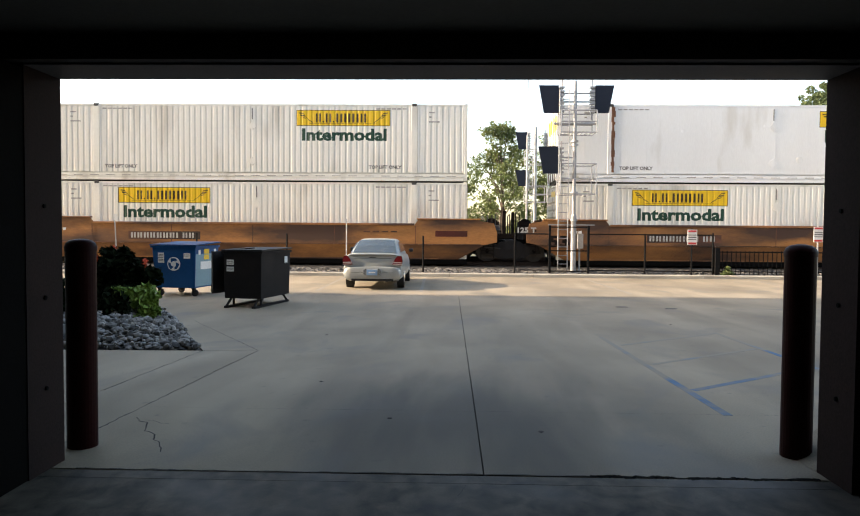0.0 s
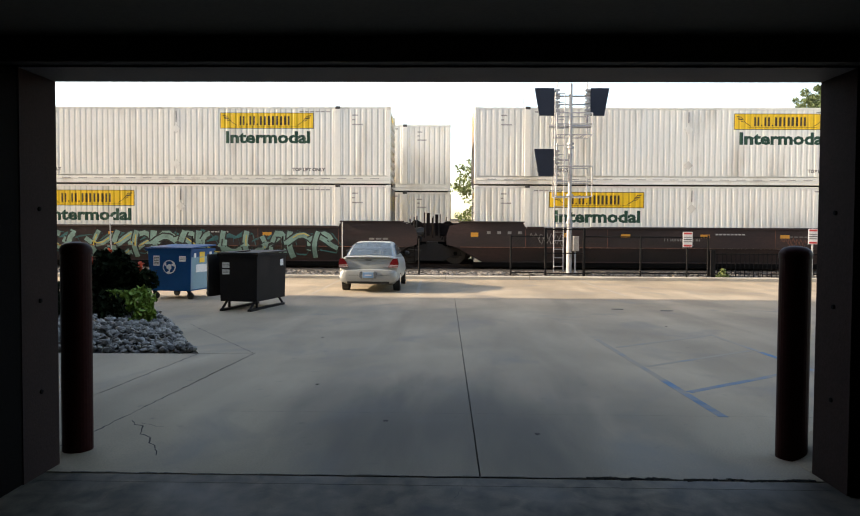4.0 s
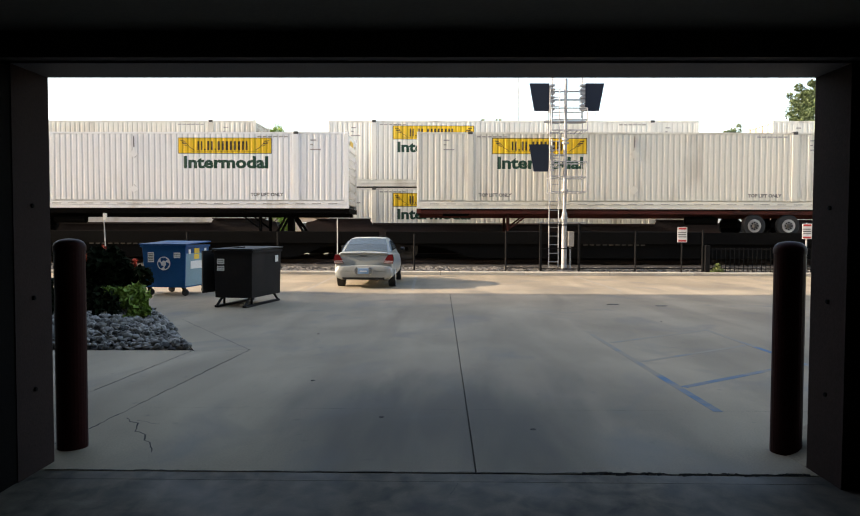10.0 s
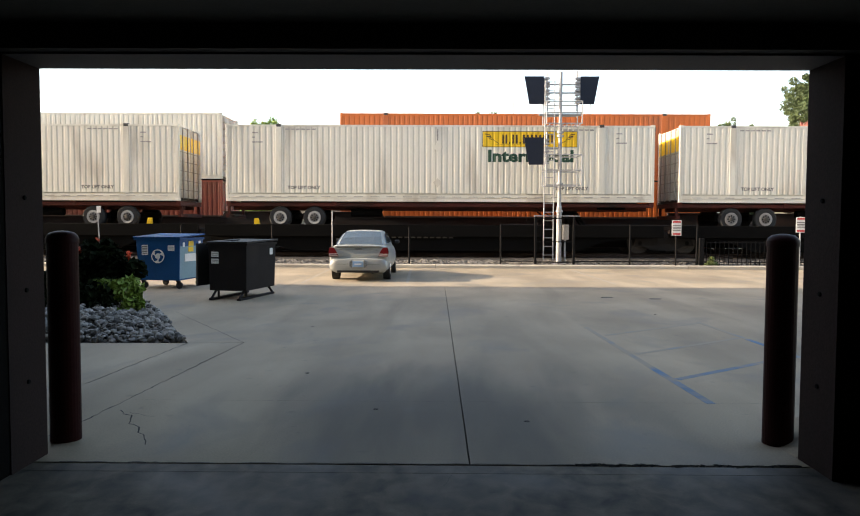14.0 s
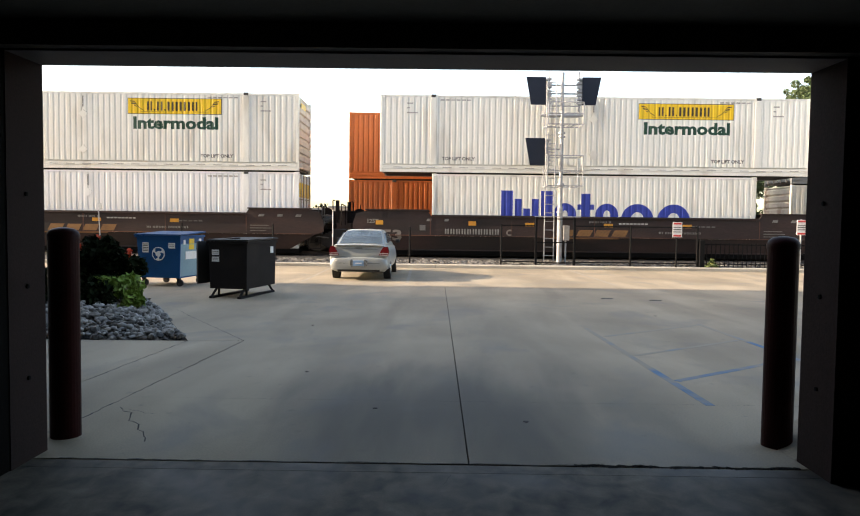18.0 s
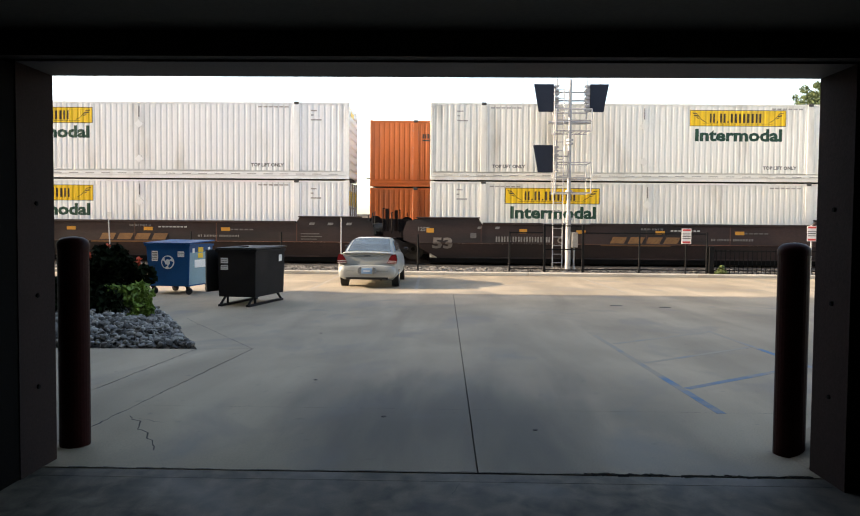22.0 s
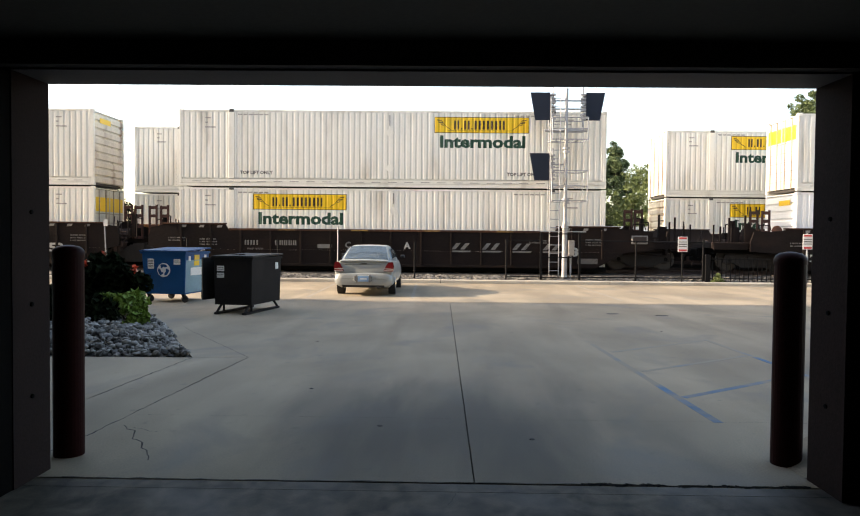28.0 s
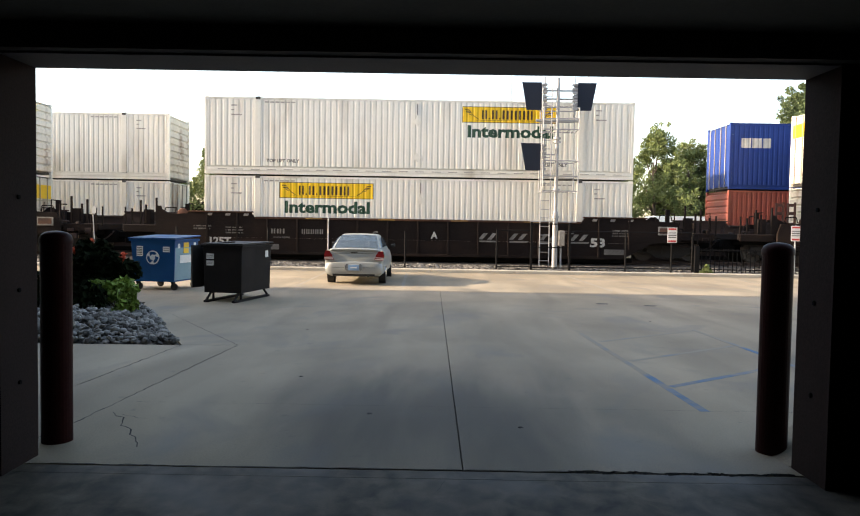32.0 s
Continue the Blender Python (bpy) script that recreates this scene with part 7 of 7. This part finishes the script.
def marks_plain(th, y):
    scribble(th, y, -6.0, 1.1, 1.5, 0.38, 4, "letter_grey")
    scribble(th, y, 3.3, 1.0, 1.1, 0.3, 9, "car_rust")
    strokes_at(th, y, -1.0, 1.12, 12, 0.09, 0.1, "letter_grey", 6)
    seams(th, y, "car_rust")
    bars_at(th, y, 7.3, 1.12, 3, 0.2, 0.07, "letter_grey", 0.06)
    bars_at(th, y, -7.6, 1.36, 4, 0.14, 0.1, "letter_grey", 0.25)
    marks_common(th, y)


def marks_brown(th, y):
    strokes_at(th, y, -5.6, 0.92, 10, 0.16, 0.2, "letter_grey", 7)
    text_at(th, y, -7.6, 0.86, "53", 0.76, 0.42, "stencil_tan")
    text_at(th, y, -8.3, 1.38, "125T", 0.42, 0.16, "letter_grey")
    bars_at(th, y, -1.35, 0.9, 4, 0.52, 0.24, "logo_ochre", 0.14, 0.12)
    bars_at(th, y, -1.7, 0.8, 1, 2.6, 0.06, "logo_ochre", 0.1, 0.06)
    text_at(th, y, -3.2, 1.0, "C", 0.22, 0.24, "stencil_tan")
    strokes_at(th, y, 2.4, 1.02, 14, 0.09, 0.08, "letter_grey", 8)
    strokes_at(th, y, -0.2, 1.4, 8, 0.08, 0.07, "letter_grey", 9)
    bars_at(th, y, 6.6, 1.5, 3, 0.2, 0.09, "letter_grey", 0.5, 0.04)
    for z_, w_ in ((0.95, 0.6), (1.05, 0.8), (1.15, 0.7)):
        bars_at(th, y, 6.3, z_, 1, w_, 0.03, "small_ink", 0.1)
    bars_at(th, y, -6.3, 1.4, 2, 0.16, 0.09, "letter_grey", 0.5, 0.04)
    bars_at(th, y, -6.55, 1.05, 1, 0.22, 0.2, "small_ink", 0.5)
    seams(th, y, "car_rust")
    marks_common(th, y)


def marks_dark(th, y):
    y -= 0.002
    for x_ in (2.72, 3.86, 5.0, 6.14):
        bars_at(th, y, x_ - 0.45, 0.92, 2, 0.16, 0.24, "letter_grey", 0.18, 0.2, lean=False)
        bars_at(th, y, x_ - 0.5, 0.82, 1, 0.75, 0.06, "letter_grey", 0, 0.05, lean=False)
    strokes_at(th, y, -5.5, 1.02, 3, 0.17, 0.18, "letter_grey", 11, False)
    strokes_at(th, y, -4.35, 1.02, 5, 0.13, 0.18, "letter_grey", 12, False)
    strokes_at(th, y, -5.4, 0.85, 8, 0.06, 0.06, "small_ink", 13, False)
    text_at(th, y, 6.75, 0.86, "53", 0.56, 0.34, "letter_white", False)
    text_at(th, y, -7.4, 0.72, "125T", 0.8, 0.28, "letter_white", False)
    text_at(th, y, 0.62, 1.05, "A", 0.26, 0.26, "letter_white", False)
    text_at(th, y, -1.6, 1.05, "C", 0.22, 0.24, "letter_grey", False)
    bars_at(th, y, -2.75, 0.92, 1, 0.55, 0.15, "letter_grey", 0.1, label="pale stencilled panel", lean=False)
    bars_at(th, y, -6.2, 0.42, 1, 1.0, 0.2, "small_ink", 0.3, label="pale scuffed strip", lean=False)
    bars_at(th, y, 7.0, 0.42, 1, 0.75, 0.2, "small_ink", 0.3, label="pale scuffed strip", lean=False)
    for x_, z_ in ((7.3, 1.3), (7.3, 1.2), (7.3, 1.1), (-8.4, 1.24), (-8.4, 1.14), (-7.2, 1.2), (-7.2, 1.1), (-7.2, 1.0), (5.2, 1.25), (5.2, 1.17)):
        strokes_at(th, y, x_, z_, 8, 0.065, 0.05, "letter_grey", int(z_ * 100), False)
    bars_at(th, y - 0.04, -7.9, 1.66, 3, 0.18, 0.09, "letter_grey", 0.5, 0.04, lean=False)
    bars_at(th, y - 0.04, 6.5, 1.66, 3, 0.18, 0.09, "letter_grey", 0.5, 0.04, lean=False)
    bars_at(th, y - 0.042, -4.2, 1.575, 4, 0.62, 0.05, "ochre_dark", 2.1, label="ochre strip on the top rail", lean=False)


def end_brackets(th, y):
    """Upright steel ladders that stop the containers, with three openings each."""
    for xx in (-9.35, -8.9, 9.1, 9.5):
        def b(bm):
            for zz in (1.2, 1.62, 2.04, 2.36):
                box(bm, -0.1, 0.1, -0.03, 0.03, zz, zz + 0.12)
            for s_ in (-0.17, 0.1):
                box(bm, s_, s_ + 0.07, -0.03, 0.03, 1.2, 2.5 + 0.03 * (s_ > 0))
        part("end_bracket", cached_mat("end_bracket", b, "bracket_rust"), "bracket_rust", th, "dark red steel end bracket", at=pose(xx, -0.6, 0))


NEAR_U = {'A': 4.01, 'B': -15.51, 'C': -38.79, 'D': -62.13, 'E': -81.45, 'F': -100.76, 'G': -121.78, 'H': -140.08, 'I': -160.08, 'J': -178.82, 'K': -195.98, 'L': -213.05, 'M': -230.13, 'N': -248.06, 'O': -268.72, 'P': -287.97, 'Q': -307.19, 'R': -330.63, 'S': -349.94, 'T': -369.17, 'U': -392.59, 'V': -411.99, 'W': -431.23, 'X': -454.51, 'Y': -473.92, 'Z': -493.18, 'a': -516.51, 'b': -539.78}
NAMES = list(NEAR_U)
MID = {k: v + 8.077 for k, v in NEAR_U.items()}


def halves(k):
    """Half lengths of a unit's car, and what joins its two ends."""
    i = NAMES.index(k)
    up = MID[NAMES[i - 1]] - MID[k] if i else 19.35
    dn = MID[k] - MID[NAMES[i + 1]] if i + 1 < len(NAMES) else 23.35
    return dn / 2, up / 2, "coupler" if dn > 22 else "joint", "coupler" if up > 22 else "joint"


ZLOW = CAR_Z + 0.30
ZUP = ZLOW + H53 + 0.045
YN, YFAR = Y_NEAR, Y_FAR
WHITE_LABEL = "white corrugated freight container with a yellow panel and green lettering"


def blue_name(th, L, y):
    """Big blue name drawn as plain bars and arches, their feet hidden by the car."""
    def shapes(b):
        for x0, x1, top in ((0.0, 0.44, 2.29), (0.52, 0.78, 1.98), (0.84, 1.10, 1.62), (1.16, 1.42, 1.98), (1.50, 1.94, 2.29), (3.02, 3.36, 2.2)):
            flat_rect(b, x0, x1, 0.7, top)
        flat_rect(b, 2.88, 3.02, 1.60, 1.80)
        flat_rect(b, 3.36, 3.50, 1.60, 1.80)
        for x0, x1, t in ((1.98, 2.84, 0.32), (3.56, 4.42, 0.30), (4.52, 5.76, 0.36), (5.88, 7.13, 0.38)):
            arch(b, x0, x1, 0.7, 1.84, t)
    part("printed_shapes", laid("blue name", shapes, "letter_blue", -3.49, False), "letter_blue", th, "big blue bars and arches in place of a company name", at=pose(-3.49, y - 0.001, 0))


for k in NAMES:
    x = MID[k]
    hl, hr, le, ri = halves(k)
    if k in "GHIJKLMN":
        rev = k in "IN"
        body = {"G": "white", "H": "white_b", "I": "cream", "J": "white_b", "K": "white_b", "L": "cream", "M": "cream", "N": "cream"}[k]
        flat_car("near", x, YN, hl, hr, "dark flat car carrying a container on a road chassis", yellow=k == "K")
        trailer("near", x, YN, CAR_Z - FLAT_DROP + 1.23, body, "L" if rev else "R", "R" if rev else "L", "white corrugated container on a road chassis, yellow panel", k in "GILMN", {"H": (3.87, 5.15), "I": (4.65, 5.93)}.get(k, (4.75, 6.05)), k != "H", k in "KMN")
        continue
    up, lo = {"A": ("white_b", "white"), "T": ("white_b", "white_b"), "Q": ("white", "white_b"), "W": ("white", "white_b"), "O": ("white_b", "white_b"), "C": ("white", "white")}.get(k, ("white", "white"))
    paint, ribs, marks, edge, desc = ("car_orange", False, marks_orange, None, "orange-brown") if k in "AB" else ("car_rust", False, marks_rust, None, "weathered red-brown") if k == "C" else \
        ("car_brown", False, marks_plain, None, "dirty dark brown") if k in "DEF" else ("car_brown", False, marks_brown, None, "dirty brown") if k in "OPQRST" else \
        ("car_dark", True, marks_dark, "car_edge", "sooty dark ribbed")
    wc = well_car("near", x, YN, paint, hl, hr, le, ri, ribs, True, desc + " double-stack well car", marks, edge, k)
    if k in "WXYZ":
        end_brackets(wc, 0)
    ys = -1.543
    if k == "E":
        graffiti(wc, ys, -5.9, 6.0, 3, "graf_mint", "graf_black", "graf_teal", "graf_yellow")
    if k == "F":
        graffiti(wc, ys, 0.8, 7.4, 5, "graf_mint", "graf_black", "graf_dim", "graf_mint")
    if k == "R":
        graffiti(wc, ys, -0.6, 5.6, 8, "graf_teal", "graf_black", "graf_dim", "graf_mint")
    if k == "P":
        container("near", x, YN, ZLOW, "white", 12.192, decor=blue_name, label="white forty-foot container with big blue lettering", doors="R")
    else:
        container("near", x, YN, ZLOW, lo, logo="L", word=k != "Q", doors="R", label=WHITE_LABEL, group="lower containers of the near train")
    container("near", x, YN, ZUP, up, logo="L" if k == "T" else "R", doors="L", smooth=k == "A", label="smooth white freight container with a yellow panel" if k == "A" else WHITE_LABEL, group="upper containers of the near train")

# the smooth container: rust beside its lifting post, rivets and dents
top_a = next(m_[0] for m_ in MOVERS if m_[0].name.startswith("freight_container") and abs(m_[2] - MID["A"]) < 0.01 and m_[4] == ZUP)
bm = bm_new()
rs = random.Random(6)
zz = 0.36
while zz < H53 - 0.12:
    hh = rs.uniform(0.08, 0.3)
    box(bm, -6.077 + 0.02 + rs.uniform(-0.02, 0.02), -6.077 + 0.135 + rs.uniform(-0.05, 0.03), -HALF_W - 0.0085, -HALF_W - 0.004, zz, min(H53 - 0.1, zz + hh))
    zz += hh
tagged(part("rust_streak", bm, "rust", top_a, "ragged rust along the lifting post"), kind="stuff")
for x_, z_, r_ in ((-5.75, 2.2, 0.05), (-5.75, 1.3, 0.05), (-3.4, 1.9, 0.09), (-0.4, 2.1, 0.07), (-0.4, 1.1, 0.05), (2.4, 2.1, 0.06), (2.4, 1.25, 0.06), (0.9, 0.85, 0.16), (5.4, 2.1, 0.06), (5.4, 1.2, 0.06)):
    part("dent_patch", cached_mat(("dent", r_), lambda b: lathe(b, [(r_ * 0.8, 0.0), (r_ * 0.65, 0.005), (0.01, 0.008)], 12, Matrix.Rotation(radians(90), 4, "X")), "white_b"), "white_b", top_a, "round riveted patch", at=pose(x_, -HALF_W + 0.004, z_))

# far train
FAR_STEP = [0, 23.35, 19.35, 19.35, 23.35, 19.35, 19.35, 23.35, 19.35, 19.35, 23.35, 19.35, 19.35, 23.35, 19.35, 19.35, 23.35, 19.35, 19.35, 23.35, 19.35, 19.35, 23.35, 23.35, 19.35, 19.35]
FAR_X = -7.99


def stencil_dark(xs, n=9, h=0.26):
    def deco(th, L, y):
        for x_, z_ in xs:
            def rows(bm):
                for k in range(n):
                    flat_rect(bm, k * 0.205, k * 0.205 + 0.07, 0.06, h)
                    flat_rect(bm, k * 0.205 + 0.1, k * 0.205 + 0.16, 0.06, h)
                flat_rect(bm, 0, n * 0.205 - 0.05, -0.06, 0.0)
            tagged(part("printed_bar", laid(("dark name", n, h), rows, "ink", x_ - L, L > 7), "ink", th, at=pose(x_ - L, y - 0.001, z_)), "dark bars in place of a company name", kind="stuff")
        for z_ in (2.05, 0.75):
            part("placard_holder", prism(bm_new(), [(7.45 - L, z_), (7.68 - L, z_ - 0.23), (7.91 - L, z_), (7.68 - L, z_ + 0.23)], "y", y - 0.01, y), "stencil", th, "worn diamond placard")
    return deco


swift = slanted([(5.5 + k * 0.92, 0.7, 0.0, 0.8) for k in range(5)], "letter_navy", 1.55, [("INTERMODAL", 8.65, 1.14, 3.05, 0.27, "small_ink")])
robin = slanted([(3.2, 0.8, 0.0, 0.7), (4.3, 3.2, 0.15, 0.5)], "letter_white", 1.6)
cma = big_letters([(4.2, 0.6, 0, 0.5), (4.9, 0.6, 0, 0.5), (5.6, 0.6, 0, 0.5), (6.6, 0.6, 0, 0.5), (7.3, 0.6, 0, 0.5), (8.0, 0.6, 0, 0.5)], "letter_white", 1.5)
apl = big_letters([(0.5, 0.42, 0, 0.42), (0.97, 0.42, 0, 0.42), (1.44, 0.34, 0, 0.42)], "letter_white", 1.8)
plain = lambda th, L, y: None
orng = stencil_dark([(12.0, 2.05)])
orng2 = stencil_dark([(10.7, 2.05)])
OR_L, WH_F = "orange corrugated freight container", "white corrugated freight container with a yellow panel"
# upper (paint, logo or decor, length), lower
FAR = {0: (("white", "R"), ("white", "L")), 1: (("white", "L"), ("white", "R")), 2: (("white", "L"), ("white", "L")), 3: (("white", "R"), ("white", "L")),
       4: (("white", "L"), ("white", "L")), 5: (("white", "L"), ("white", "L")), 6: (("white", "L"), ("white", "L")), 7: (("cream", plain), ("white_b", plain)), 8: (("white", "L"), ("white", "L")),
       9: (("white", "L"), ("white", "L")), 10: (("cream", plain, 40), ("red", plain, 40)), 11: (("orange", orng), ("orange", orng2)), 12: (("brownred", plain, 40), ("tan", plain, 40)),
       13: (("orange", orng), ("orange", orng)), 14: (("orange", orng), ("orange", orng2)), 15: (("grey_paint", plain), ("cream", plain)), 16: (("orange", orng), ("orange", orng2)),
       17: (("orange", stencil_dark([(2.3, 2.05)])), ("orange", orng)), 18: (("orange", orng), ("teal_blue", robin)), 19: (("white", swift), ("white", swift)), 20: (("white", swift), ("white", swift)),
       21: (("white", swift), ("white", swift)), 22: (("white", "L"), ("white", "L")), 23: (("white", "L"), ("white", "L")), 24: (("white", swift), ("teal_blue", cma)), 25: (("blue", apl, 40), ("red", plain, 40))}
xc = FAR_X
for i, st in enumerate(FAR_STEP):
    xc += st
    nxt = FAR_STEP[i + 1] if i + 1 < len(FAR_STEP) else 23.35
    prv = st or 23.35
    well_car("far", xc, YFAR, "car_orange" if i in (0, 1, 21) else "car_brown", prv / 2, nxt / 2, "coupler" if prv > 22 else "joint", "coupler" if nxt > 22 else "joint", False, False, "dirty brown double-stack well car of the far train")
    for (kind, lg, *ln), zz, nm in ((FAR[i][1], ZLOW, "lower"), (FAR[i][0], ZUP, "upper")):
        deco = None if isinstance(lg, str) else lg
        names = {"white": WH_F if deco is None else "white freight container with dark slanted lettering", "white_b": "smooth pale grey freight container", "cream": "cream corrugated freight container", "orange": OR_L, "grey_paint": "grey corrugated freight container with green posts",
                 "red": "oxide red corrugated freight container", "brownred": "dark red corrugated freight container", "tan": "tan corrugated freight container", "blue": "blue corrugated freight container", "teal_blue": "sea blue freight container with white lettering"}
        container("far", xc, YFAR, zz, kind, 12.192 if ln else 16.154, logo=lg if deco is None else None, decor=deco, near=False, smooth=i == 7 and nm == "lower", label=names[kind], doors="L" if (nm == "upper") else "R",
                  posts_mat="green" if kind == "grey_paint" else None, group="%s containers of the far train" % nm)

# distance run by the near train at each time
RUN = [(0,-0.00), (0.5,7.92), (1,15.87), (1.5,23.77), (2,31.74), (2.5,39.61), (3,48.23), (3.5,55.65), (5.5,87.51), (6,95.44), (6.5,103.39), (7,111.37), (7.5,119.32), (8,127.19), (8.5,135.25), (9,143.32), (9.5,151.29), (10,159.18), (10.5,167.12), (11,175.11), (11.5,182.99), (12,190.62), (12.5,198.55), (13,206.40), (13.5,214.32), (14,222.20), (14.5,230.20), (16.5,262.04), (17,269.94), (17.5,277.91), (18,285.82), (18.5,293.76), (19,301.69), (19.5,309.59), (20,317.12), (20.5,325.06), (21,333.54), (21.5,341.54), (22,349.39), (22.5,357.39), (23,365.25), (23.5,373.21), (24,381.18), (24.5,389.17), (25,397.12), (25.5,404.98), (27.5,437.16), (28,444.54), (28.5,452.45), (29,460.43), (29.5,468.35), (30,476.24), (30.5,484.16), (31,492.04), (31.5,500.00), (32,507.91)]


def motions():
    for th, train, x, y, z, turn in MOVERS:
        rows = []
        for t, s in RUN:
            if train == "near":
                d = s
            else:
                q = s / 15.84
                d = -15.548 * q + 0.0057 * q * q
            rows.append((t, pose(x + d, y, z, 0, 0, turn)))
        walk(th, rows)


motions()
